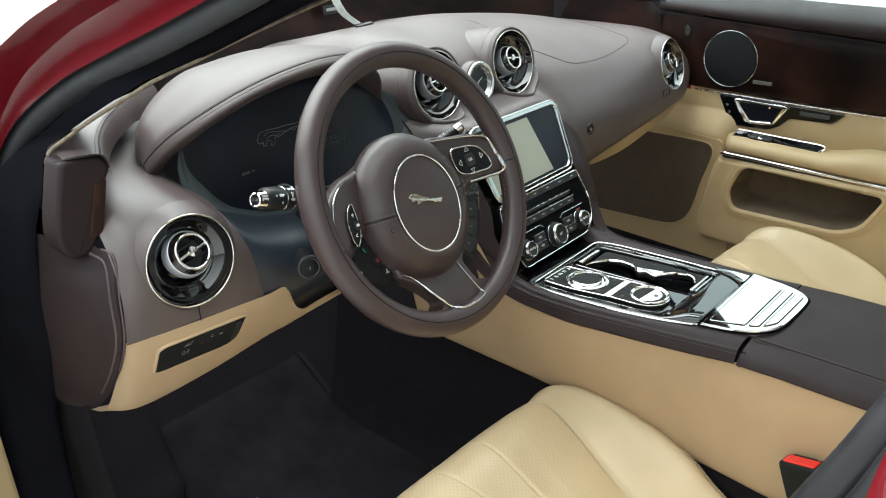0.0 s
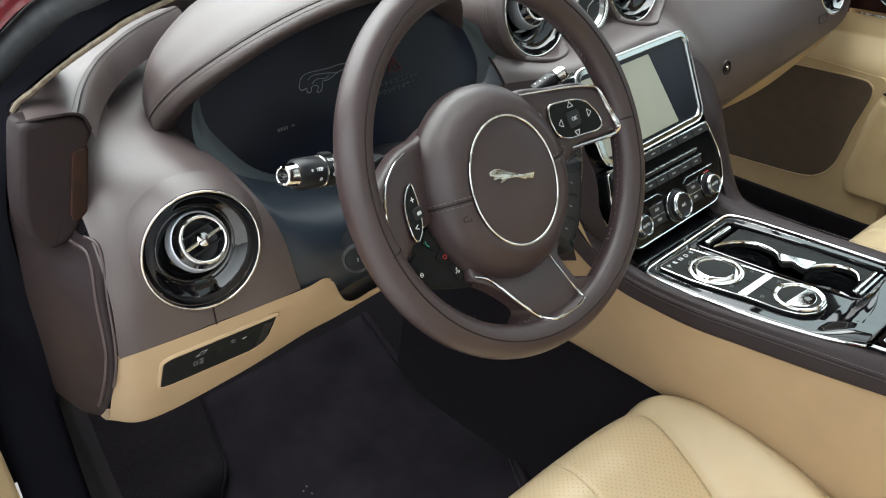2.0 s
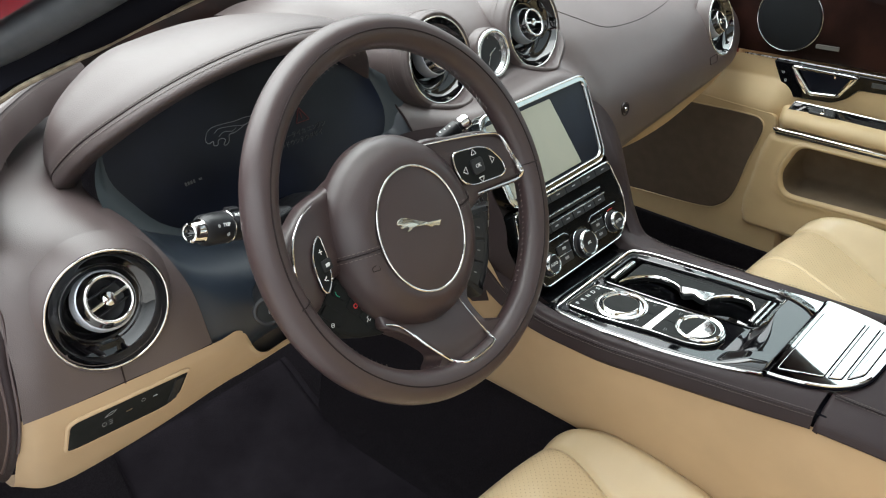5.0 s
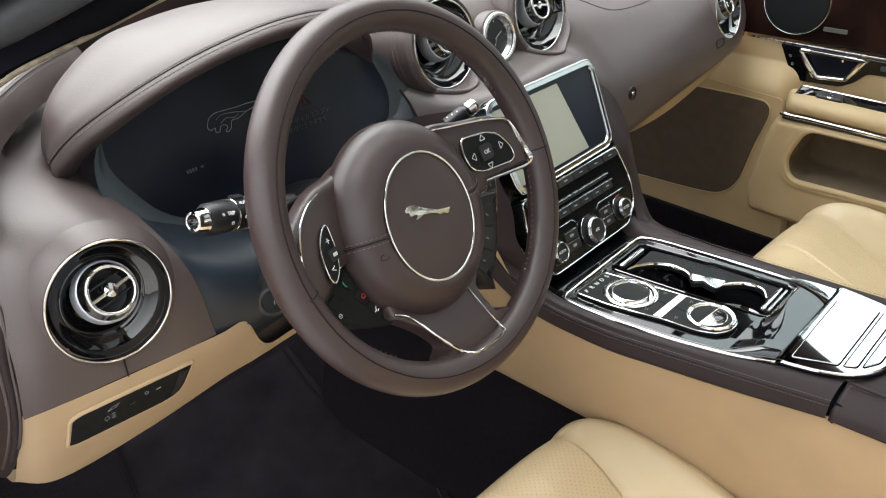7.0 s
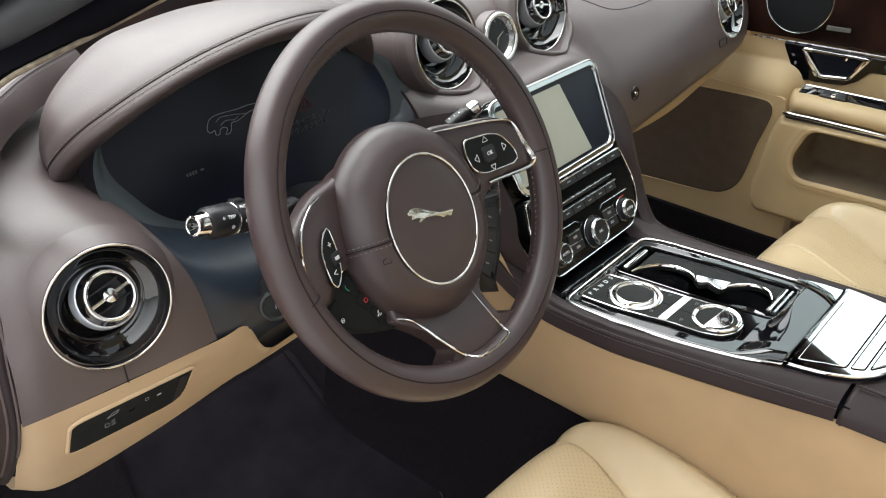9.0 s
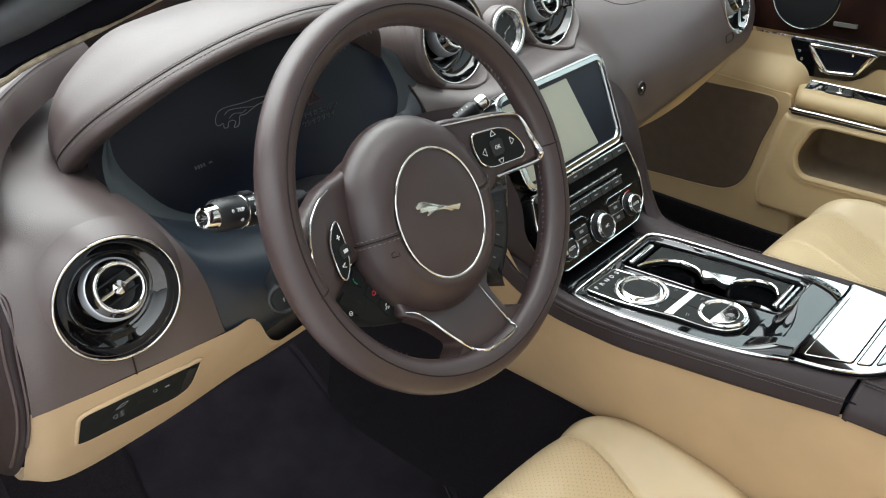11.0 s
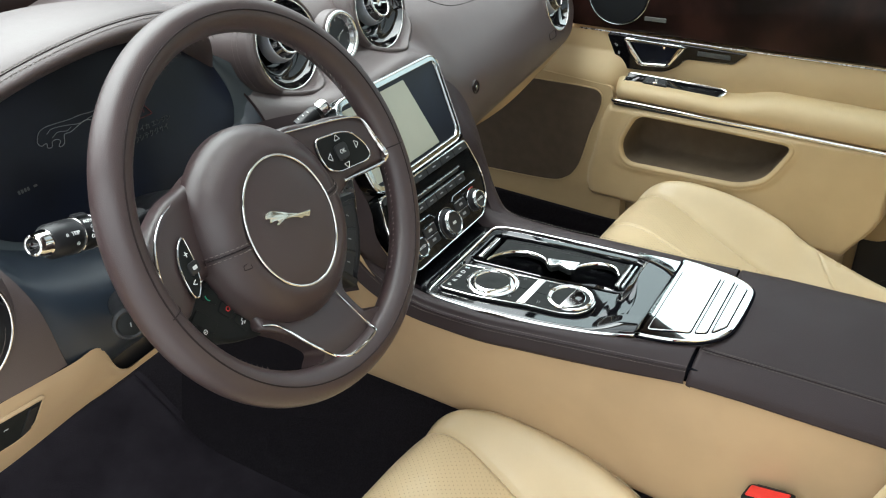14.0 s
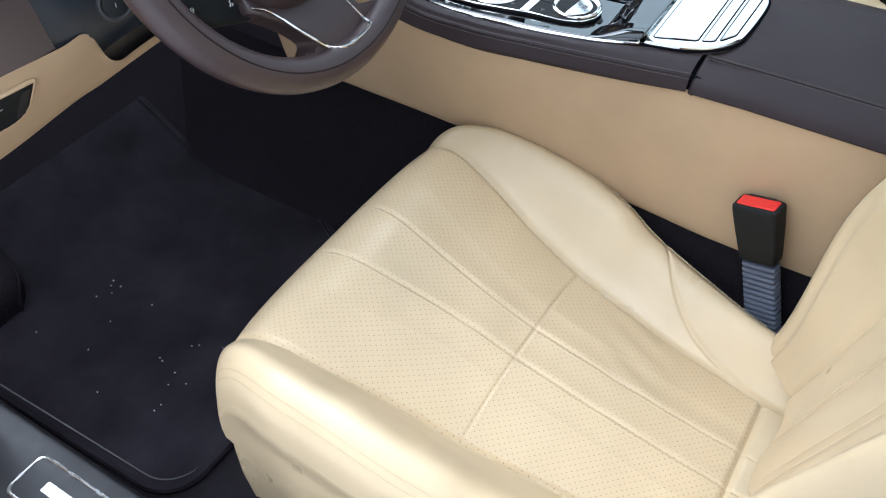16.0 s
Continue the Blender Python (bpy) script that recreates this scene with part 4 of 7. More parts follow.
def air_vent(m, r, label, tilt, aim):
    v = thing("air_vent", label, "air vent", m, "round air vents")
    part("bezel", ring(r - 0.0010, 0.0012, 72, 10, flat=1.0), CHROME, v)
    part("collar", lathe([(r + 0.013, -0.020), (r + 0.008, -0.010), (r + 0.003, -0.003), (r + 0.0010, 0.0002), (r - 0.001, 0.0002)] if abs(v.location.x) > 0.3 else [(r + 0.0018, -0.010), (r + 0.0010, 0.0002), (r - 0.001, 0.0002)], 72), BROWN, v)
    part("dish", lathe([(r - 0.002, 0.0), (r - 0.003, -0.002), (r - 0.0055, -0.0085), (r * 0.83, -0.0130), (r * 0.74, -0.0158), (r * 0.64, -0.0182), (r * 0.56, -0.0215), (r * 0.50, -0.026), (r * 0.46, -0.030), (0.001, -0.032)], 72), GLOSS, v, "piano black dish")
    part("inner_ring", ring(r * 0.66, 0.0009, 64, 8, z=-0.0172), GLOSS, v)
    k = r * (0.37 if v.location.x < -0.3 else 0.335)
    eye = pose(0, 0, -0.026 if v.location.x < -0.3 else -0.032) @ pose(0, 0, 0, -aim, 4, 0) @ pose(0, 0, 0.026)
    part("barrel", moved(lathe([(k * 1.28, -0.021), (k * 1.36, -0.014), (k * 1.34, -0.006), (k * 1.30, -0.0030), (k * 1.24, -0.0026)], 56), eye), BARREL, v, "satin metal barrel")
    part("barrel_nose", moved(lathe([(k * 1.25, -0.0030), (k * 1.15, 0.0005), (k * 1.06, 0.0055), (k * 0.99, 0.007)], 56), eye), GLOSS, v, "gloss black nose")
    part("barrel_ring", moved(ring(k, 0.0019, 56, 10, z=0.007), eye), CHROME, v)
    part("throat", moved(lathe([(k * 0.96, 0.006), (k * 0.92, -0.010), (k * 0.3, -0.014), (0.0005, -0.014)], 48), eye), BLACK, v)
    for d in (-0.42, 0.42):
        part("vane", moved(box(-k * 0.84, k * 0.84, d * k - 0.0007, d * k + 0.0007, -0.010, 0.0, 0.0003), eye @ pose(0, 0, 0, 0, 0, tilt)), BLACK, v)
    part("blade", moved(join(box(-k * 0.97, k * 0.97, -0.0018, 0.0018, -0.002, 0.0065, 0.0008)), eye @ pose(0, 0, 0, 0, 0, tilt)), CHROME, v)
    part("boss", moved(lathe([(k * 0.36, -0.006), (k * 0.36, 0.004), (k * 0.29, 0.0075), (k * 0.1, 0.0085), (0.0004, 0.0086)], 24), eye), CHROME, v)
    return v


LABELS = ["round chrome and piano black air vent beside the driver door", "round chrome air vent in a stitched leather pod", "round chrome air vent in a leather pod above the display", "round chrome air vent at the passenger end"]
for (x, y, z, e, yaw), lab, r, tilt in zip(VENTS, LABELS, (0.0575, 0.0555, 0.0555, 0.055), (12, 2, -8, 2)):
    air_vent(facing(x, y - (0.004 if abs(x) < 0.3 else 0.002), z, e, yaw), r, lab, tilt, 22 if x < -0.3 else 13)
for x, y, z, e, yaw in VENTS[1:3]:
    pod = thing("vent_pod", "brown leather pod round an air vent with a double seam", "dashboard trim", facing(x, y - 0.004, z, e, yaw), "vent pods")
    part("shell", lathe([(0.0565, 0.0), (0.0580, 0.0015), (0.0605, 0.0005), (0.0625, -0.006), (0.0645, -0.03), (0.066, -0.07), (0.066, -0.14)], 72), BROWN, pod, sharp=80)
    # leather lip that meets the pad where it stands proud of the vent
    inv = np.array(facing(x, y - 0.004, z, e, yaw).inverted())
    q = PAD.reshape(-1, 3) @ inv[:3, :3].T + inv[:3, 3]
    n = np.hypot(q[:, 0], q[:, 1])
    q = q[(np.abs(n - 0.0595) < 0.004) & (np.abs(q[:, 2]) < 0.03)]
    qa = np.arctan2(q[:, 1], q[:, 0])
    la = np.linspace(-math.pi, math.pi, 120, endpoint=False)
    near = [q[np.abs((qa - t + math.pi) % (2 * math.pi) - math.pi) < 0.06, 2] for t in la]
    lh = np.array([p.max() if len(p) else -0.003 for p in near])
    lh = np.maximum(np.convolve(np.r_[lh[-3:], lh, lh[:3]], np.ones(7) / 7, "valid"), -0.003)
    part("lip", grid(np.array([np.c_[rr_ * np.cos(la), rr_ * np.sin(la), (lh + dz) if dz is not None else np.full(120, -0.004)] for rr_, dz in ((0.0562, None), (0.0568, -0.0002), (0.0580, 0.0005), (0.0605, 0.0005), (0.0625, -0.0010), (0.0640, -0.005))]), False, True), BROWN, pod, sharp=80)
    th = np.linspace(math.radians(75), math.radians(285), 70)
    for zz in (-0.022, -0.030):
        part("stitching", stitches(np.c_[0.0645 * np.cos(th), 0.0645 * np.sin(th), np.full(70, zz)], 0.0052, 0.0036, lift=(0, 0, 0)), THREAD, pod)

clock = thing("dashboard_clock", "small round analogue clock with a chrome rim", "clock", facing(0.008, 0.196, 1.013, 12))
part("rim", ring(0.0305, 0.0032, 64, 12), CHROME, clock)
part("cup", lathe([(0.036, -0.02), (0.0355, -0.003), (0.033, -0.001)], 48), BROWN, clock)
part("inner_rim", lathe([(0.030, 0.0), (0.026, -0.005), (0.0245, -0.007)], 56), SATIN, clock)
part("face", lathe([(0.0248, -0.007), (0.0004, -0.0068)], 48), DIAL_FACE, clock, "dark dial")
for k in range(12):
    a = k * math.pi / 6
    part("hour_mark", moved(box(-0.0004, 0.0004, 0.019, 0.0235, -0.0066, -0.006, 0.0002), pose(0, 0, 0, 0, 0, math.degrees(a))), SATIN, clock)
part("hour_hand", moved(box(-0.0008, 0.0008, -0.003, 0.013, -0.006, -0.0054, 0.0003), pose(0, 0, 0, 0, 0, -65)), CHROME, clock)
part("minute_hand", moved(box(-0.0006, 0.0006, -0.003, 0.02, -0.0052, -0.0046, 0.0003), pose(0, 0, 0, 0, 0, 150)), CHROME, clock)

# ---- instrument display ----
DIM_RED = material("dim red lamp", (0.13, 0.012, 0.012), 0.5)
TEXT_INK = material("display text", (0.085, 0.088, 0.088), 0.5)
EMBLEM_INK = material("pale display lines", (0.24, 0.25, 0.26), 0.5)
cl = facing(-0.36, 0.238, 1.005, 18, 1.5)
cluster = thing("instrument_display", "dark digital instrument display behind the wheel", "display", cl)
CO = rounded([(-0.175, 0.045), (-0.188, 0.0), (-0.15, -0.065), (-0.07, -0.098), (0.06, -0.100), (0.175, -0.075), (0.20, -0.030), (0.175, 0.035), (0.12, 0.085), (0.0, 0.105), (-0.11, 0.088)], 0.03)
part("screen", plate(CO, -0.01, 0, 0.001), SCREEN_BLACK, cluster)
low = np.clip((0.035 - CO[:, 1]) / 0.05, 0, 1)
part("recess", grid(np.stack([np.c_[CO + (offset(CO, d) - CO) * low[:, None], 0.0004 + z * low] for d, z in ((0.004, 0.0), (-0.003, 0.0008), (-0.010, 0.005), (-0.018, 0.010), (-0.026, 0.012))]), False, True), RECESS_LIT, cluster, "recess round the display, daylight put into its blue-grey", sharp=80)
# a leaping beast, as on the wheel's emblem: head, back, tail, hind and fore legs
BEAST = [(-0.0330, 0.0010), (-0.0300, 0.0042), (-0.0240, 0.0060), (-0.0140, 0.0058), (-0.0020, 0.0050), (0.0080, 0.0052), (0.0180, 0.0044), (0.0260, 0.0048), (0.0300, 0.0095), (0.0325, 0.0098), (0.0310, 0.0040), (0.0285, 0.0015), (0.0215, 0.0010), (0.0175, -0.0012), (0.0110, 0.0006), (0.0030, -0.0010), (-0.0050, -0.0030), (-0.0110, -0.0030), (-0.0135, -0.0075), (-0.0165, -0.0095), (-0.0195, -0.0090), (-0.0165, -0.0060), (-0.0190, -0.0040), (-0.0230, -0.0045), (-0.0250, -0.0075), (-0.0285, -0.0070), (-0.0280, -0.0040), (-0.0325, -0.0045), (-0.0345, -0.0020)]
beast = spline(BEAST, 150, True)
part("emblem_outline", tube(np.c_[beast * (1.30, 1.45) + (-0.022, 0.010), np.full(150, 0.001)], 0.00045, 4, True), EMBLEM_INK, cluster)
part("emblem_core", tube(np.c_[spline([(-0.054, 0.012), (-0.046, 0.015), (-0.030, 0.013), (-0.015, 0.010), (0.0, 0.012), (0.012, 0.011)], 40), np.full(40, 0.001)], 0.0004, 4), EMBLEM_INK, cluster)
part("emblem_core", tube(np.c_[spline([(-0.050, 0.007), (-0.042, 0.010), (-0.032, 0.008), (-0.026, 0.010)], 30), np.full(30, 0.001)], 0.0004, 4), EMBLEM_INK, cluster)
for line_, yy in (("\u30d0\u30c3\u30c6\u30ea\u30fc\u30c6\u30a4\u30ab \u30a8\u30f3\u30b8\u30f3", -0.020), ("\u30f2 \u30b7\u30c9\u30a6\u30b7\u30c6\u30af\u30c0\u30b5\u30a4", -0.0285)):
    letters(line_, 0.0072, TEXT_INK, cluster, pose(0.050, yy, 0.0008), name="warning_text")
part("warning_triangle", frame_bar(rounded([(0.053, -0.009), (0.073, -0.009), (0.063, 0.008)], 0.002), 0.001, 0.0006), DIM_RED, cluster)
part("warning_mark", box(0.0624, 0.0636, -0.005, 0.003, 0.0006, 0.0012, 0.0002), DIM_RED, cluster)
for i in range(4):
    part("odometer_bar", moved(plate(rect(0.0022, 0.0036, 0.0005, 3), 0, 0.0006, 0.0002), pose(-0.106 + i * 0.0034, -0.028, 0.0006)), TEXT_INK, cluster)
part("unit_bar", moved(plate(rect(0.004, 0.0022, 0.0005, 3), 0, 0.0006, 0.0002), pose(-0.088, -0.028, 0.0006)), TEXT_INK, cluster)

# ---- steering wheel ----
wheel = thing("steering_wheel", "brown leather steering wheel with chrome-edged spokes and round hub", "steering wheel", facing(-0.343, 0.006, 0.971, 24.0, 1.5))
a = np.linspace(0, 2 * math.pi, 144, endpoint=False)
b = np.linspace(0, 2 * math.pi, 28, endpoint=False)
RR = 0.1768
P = np.array([[((RR + 0.0168 * math.cos(s)) * math.cos(t), (RR + 0.0168 * math.cos(s)) * math.sin(t), 0.0172 * math.sin(s) - 0.002) for s in b] for t in a])
part("rim", grid(P, True, True), BROWN_WHEEL, wheel, sharp=80)
for ang in (-4, 190):
    c_, s_ = math.cos(radians(ang)), math.sin(radians(ang))
    part("rim_joint", tube([((RR + 0.01705 * math.cos(q)) * c_, (RR + 0.01705 * math.cos(q)) * s_, 0.01745 * math.sin(q) - 0.002) for q in np.linspace(1.5, 3.4, 16)], 0.0007, 5), BROWN_DARK, wheel)
part("rim_seam", ring(RR - 0.0012, 0.0009, 144, 8, z=0.0150), BROWN_DARK, wheel)
for lo, hi in ((-52, 2), (22, 158), (196, 232), (250, 262)):
    t = np.radians(np.linspace(lo, hi, 60))
    part("rim_stitching", stitches(np.c_[(RR - 0.0167) * np.cos(t), (RR - 0.0167) * np.sin(t), np.full(60, -0.003)], 0.0062, 0.0030, 0.0006, (0, 0, 0), 0.0022), THREAD_WHEEL, wheel)
HX, HY = -0.007, -0.0200
hub = lathe([(0.0002, 0.0035), (0.045, 0.003), (0.0545, 0.002), (0.0585, 0.0035), (0.063, 0.0062), (0.070, 0.005), (0.080, -0.001), (0.090, -0.011), (0.0965, -0.024), (0.097, -0.036), (0.085, -0.055)], 96, 0.98, 1.03)
part("hub_pad", moved(hub, pose(HX, HY, 0)), BROWN_WHEEL, wheel, "padded leather hub", sharp=80)
part("hub_ring", moved(ring(0.0562, 0.0013, 96, 10, 0.99, 1.13, 0.0052), pose(HX, HY, 0)), CHROME, wheel)
part("hub_disc", moved(lathe([(0.0555, 0.0040), (0.052, 0.0050), (0.03, 0.0056), (0.0003, 0.0058)], 72, 0.99, 1.13), pose(HX, HY, 0)), BROWN_WHEEL, wheel)
part("emblem", moved(plate(spline(np.array(BEAST) * 0.86, 116, True), 0.004, 0.0074, 0.0011, 0.0009), pose(HX - 0.0030, HY + 0.0045, 0, 0, 0, -27)), SATIN_GOLD, wheel, "small chrome emblem")
for s in (-1, 1):
    hr, hz = np.array([0.0565, 0.062, 0.070, 0.080, 0.090, 0.0955]), np.array([0.0045, 0.0065, 0.005, -0.001, -0.011, -0.022])
    arc = np.array([(HX + s * r_, HY + 0.006 - 0.10 * (0.0955 - r_), np.interp(r_, hr, hz) + 0.0004) for r_ in np.linspace(0.0955, 0.0575, 20)])
    for dy in (-0.0032, 0.0032):
        part("pad_stitching", stitches(arc + (0, dy, 0.0006), 0.0048, 0.0034), THREAD_WHEEL, wheel)
    part("pad_seam", tube(arc, 0.0009, 5), BROWN_DARK, wheel)
part("horn_mark", moved(frame_bar(rounded([(-0.004, -0.002), (0.004, -0.003), (0.003, 0.003), (-0.003, 0.002)], 0.001), 0, 0.0004), pose(HX - 0.070, HY - 0.013, 0.0035, 0, -22, 0)), BROWN_DARK, wheel)

SPOKE = {1: [(0.045, 0.052), (0.095, 0.049), (0.138, 0.040), (0.163, 0.022), (0.172, -0.004), (0.172, -0.020), (0.160, -0.026), (0.110, -0.024), (0.070, -0.030)],
         -1: [(-0.045, 0.052), (-0.080, 0.051), (-0.112, 0.046), (-0.142, 0.030), (-0.164, 0.008), (-0.168, -0.020), (-0.160, -0.046), (-0.142, -0.046), (-0.128, -0.038), (-0.110, -0.029), (-0.070, -0.018)]}
EDGE = {1: [(0.0480, 0.0528), (0.0994, 0.0442), (0.1376, 0.0357), (0.1514, 0.0278), (0.1585, 0.0045), (0.1605, -0.0140), (0.1585, -0.0215), (0.1528, -0.0238), (0.1278, -0.0220), (0.0947, -0.0190)],
        -1: [(-0.1078, 0.0438), (-0.1244, 0.0385), (-0.1413, 0.0267), (-0.1505, 0.0140), (-0.1570, -0.0020), (-0.1580, -0.0180), (-0.1565, -0.0350), (-0.1530, -0.0480)]}
POD = {1: [(0.079, 0.0325), (0.112, 0.0285), (0.1285, 0.0215), (0.140, 0.004), (0.1415, -0.0085), (0.133, -0.0120), (0.092, -0.0085), (0.080, -0.001), (0.076, 0.016)],
       -1: [(-0.1130, 0.0185), (-0.1240, 0.0120), (-0.1320, 0.0010), (-0.1345, -0.0140), (-0.1340, -0.0290), (-0.1290, -0.0345), (-0.1180, -0.0250), (-0.1130, -0.0050)]}


def dished(geo, k):
    """Sinks a spoke towards the hub."""
    return [(x, y, z - k * max(0.0, 0.165 - abs(x))) for x, y, z in geo[0]], geo[1]


for s in (1, -1):
    k = 0.12 if s > 0 else 0.26
    sp_o = spline(SPOKE[s], 60, True)
    part("spoke", dished(plate(sp_o, -0.024, -0.002, 0.008, 0.002), k), BROWN_WHEEL, wheel, sharp=80)
    e = spline(EDGE[s], 60)
    er = np.hypot(e[:, 0], e[:, 1])
    ez = np.maximum(-0.0002 - k * np.maximum(0.0, 0.165 - np.abs(e[:, 0])), 0.0172 * np.sqrt(np.clip(1 - ((er - RR) / 0.0168) ** 2, 0, 1)) - 0.002 - 0.02 * (er < RR - 0.0168))
    ez = np.convolve(np.r_[np.full(3, ez[0]), ez, np.full(3, ez[-1])], np.ones(7) / 7, "valid")
    fat = np.interp(np.linspace(0, 1, 60), [0, 0.3, 0.5, 0.62, 1], [0.0010, 0.0014, 0.0034, 0.0030, 0.0016]) if s > 0 else np.interp(np.linspace(0, 1, 60), [0, 0.5, 1], [0.0006, 0.0013, 0.0006])
    part("spoke_edge", tube(np.c_[e, ez], fat, 8), CHROME, wheel, "chrome edge")
    po = rounded(POD[s], 0.007)
    pod = part("button_pod", dished(plate(po, -0.008, 0.003, 0.0015, 0.0008), k), MATT_BLACK, wheel, "black button pod")
    part("pod_rim", dished(frame_bar(po, 0.002, 0.0011), k), CHROME, pod)
    if s > 0:
        cx, cy = 0.104, 0.0095
        zk = -k * (0.165 - cx)
        part("ok_button", plate(rect(0.019, 0.017, 0.005) + (cx, cy), 0.003 + zk, 0.0056 + zk, 0.001), BLACK, pod)
        letters("OK", 0.006, WHITE_INK, pod, pose(cx, cy, 0.0058 + zk))
        for ang, d in ((0, 0.0165), (90, 0.018), (180, 0.0165), (270, 0.022)):
            tri = rounded([(-0.0042, -0.0024), (0.0042, -0.0024), (0, 0.0034)], 0.0004, 2)
            r0 = math.radians(ang)
            ax, ay = cx - d * math.sin(r0), cy + d * math.cos(r0) * 0.92
            part("arrow", moved(frame_bar(tri, 0, 0.0004, 4), pose(ax, ay, 0.0046 - k * (0.165 - ax), 0, 0, ang)), WHITE_INK, pod)
    else:
        tm = pose(0, 0, 0, 0, 14.5, 0)
        for px, py, tx in ((-0.1215, 0.0030, "+"), (-0.1275, -0.0215, "<"), (-0.1195, -0.0225, "-")):
            letters(tx, 0.010, WHITE_INK, pod, pose(px, py, 0.0048 - k * (0.165 + px)) @ tm)
        part("mode_button", moved(plate(rect(0.014, 0.011, 0.003), 0.0, 0.0022, 0.001), pose(-0.1195, -0.0100, 0.003 - k * 0.0455) @ tm), BLACK, pod)
        part("mode_icon", moved(box(-0.003, 0.003, -0.0016, 0.0016, 0.0022, 0.0027, 0.0003), pose(-0.1195, -0.0100, 0.003 - k * 0.0455) @ tm), WHITE_INK, pod)

    # lower switch band hugging the hub
    def band(r0, r1, a0, a1):
        t = np.radians(np.linspace(a0, a1, 16))
        return np.concatenate([np.c_[r0 * np.cos(t) * s, r0 * np.sin(t)], np.c_[r1 * np.cos(t[::-1]) * s, r1 * np.sin(t[::-1])]]) + (HX, HY)

    if s > 0:
        part("lower_switch_band", plate(band(0.080, 0.128, -56, -8), -0.046, -0.025, 0.006), BLACK, wheel, "black lower switch band")
        for q in range(3):
            part("switch_key", plate(band(0.098, 0.117, -53 + 13.5 * q, -40.5 + 13.5 * q), -0.030, -0.0238, 0.0012), BLACK, wheel)
            part("key_mark", moved(box(-0.0022, 0.0022, -0.0007, 0.0007, 0, 0.0005, 0.0002), pose(HX + 0.107 * math.cos(radians(-46.5 + 13.5 * q)), HY + 0.107 * math.sin(radians(-46.5 + 13.5 * q)), -0.0237, 0, 0, -40)), ICON_INK, wheel)
    else:
        sw = spline([(-0.098, -0.030), (-0.1068, -0.0300), (-0.1200, -0.0362), (-0.1326, -0.0501), (-0.1300, -0.0687), (-0.1120, -0.0873), (-0.0918, -0.0965), (-0.0718, -0.1019), (-0.070, -0.090), (-0.086, -0.0644), (-0.092, -0.040)], 90, True)
        part("lower_switch_band", plate(sw, -0.048, -0.0262, 0.004), MATT_BLACK, wheel, "gloss black lower switch pod")
        for kx, ky, turn, w in ((-0.1050, -0.0430, 68, 0.017), (-0.0960, -0.0620, 60, 0.016), (-0.0860, -0.0795, 46, 0.018), (-0.1220, -0.0600, 60, 0.026)):
            part("switch_key", moved(plate(rect(w, 0.0125, 0.003), -0.004, 0.0014, 0.0010), pose(kx, ky, -0.0262, 0, 0, turn - 115)), MATT_BLACK, wheel)
        th = np.linspace(-0.9, 0.9, 14)
        part("key_icon", moved(tube(np.c_[0.0030 * np.cos(th), 0.0042 * np.sin(th), np.zeros(14)], 0.0006, 4), pose(-0.1075, -0.0425, -0.0246, 0, 0, 200)), GREEN_INK, wheel)
        part("key_icon", moved(ring(0.0020, 0.0006, 20, 4), pose(-0.0951, -0.0619, -0.0246)), RED_INK, wheel)
        part("key_icon", moved(join(box(-0.0030, 0.0010, -0.0006, 0.0006, 0, 0.0005, 0.0002), box(0.0, 0.0030, 0.0012, 0.0022, 0, 0.0005, 0.0002), box(-0.0010, 0.0020, -0.0028, -0.0018, 0, 0.0005, 0.0002)), pose(-0.0871, -0.0799, -0.0247, 0, 0, 40)), WHITE_INK, wheel)
        part("heat_icon", moved(join(ring(0.0019, 0.0004, 24, 4), box(-0.0015, 0.002, -0.0004, 0.0004, -0.0002, 0.0003, 0.0001)), pose(-0.1268, -0.0672, -0.0246)), WHITE_INK, wheel)


def sunk(geo):
    """Lets the lower spoke sink under the hub."""
    v = np.array(geo[0])
    k = np.clip((0.150 - np.hypot(v[:, 0], v[:, 1])) / 0.055, 0, 1)
    v[:, 2] -= 0.020 * k * k * (3 - 2 * k)
    return v.tolist(), geo[1]


LOWER = [(-0.060, -0.070), (-0.0810, -0.0900), (-0.0700, -0.1030), (-0.0560, -0.1165), (-0.0440, -0.1320), (-0.0365, -0.1470), (-0.0460, -0.1560), (-0.050, -0.170), (0.068, -0.168), (0.060, -0.1500), (0.0450, -0.1465), (0.0370, -0.1380), (0.0360, -0.1140), (0.050, -0.085)]
lower_o = spline(LOWER, 110, True)
lower_c = lower_o.mean(0)
tiers = [(1.0, -0.030), (1.0, -0.010), (0.985, -0.0045), (0.96, -0.0022)] + [(k, -0.0010) for k in (0.92, 0.85, 0.75, 0.65, 0.55, 0.45, 0.35, 0.25, 0.15, 0.05, 0.001)]
part("lower_spoke", sunk(grid(np.array([np.c_[lower_c + (lower_o - lower_c) * k, np.full(110, z)] for k, z in tiers]), False, True)), BROWN_WHEEL, wheel, sharp=80)
le = spline([(-0.0797, -0.0899), (-0.0660, -0.0980), (-0.0576, -0.1094), (-0.0460, -0.1320), (-0.0310, -0.1520), (-0.0215, -0.1605), (-0.0080, -0.1640), (0.0130, -0.1640), (0.0255, -0.1620), (0.0310, -0.1570), (0.0255, -0.1361), (0.0230, -0.1087)], 110)
lr = np.hypot(le[:, 0], le[:, 1])
lk = np.clip((0.150 - lr) / 0.055, 0, 1)
lz = np.maximum(-0.0004 - 0.020 * lk * lk * (3 - 2 * lk), 0.0172 * np.sqrt(np.clip(1 - ((lr - RR) / 0.0168) ** 2, 0, 1)) - 0.0018 - 0.02 * (lr < RR - 0.0168))
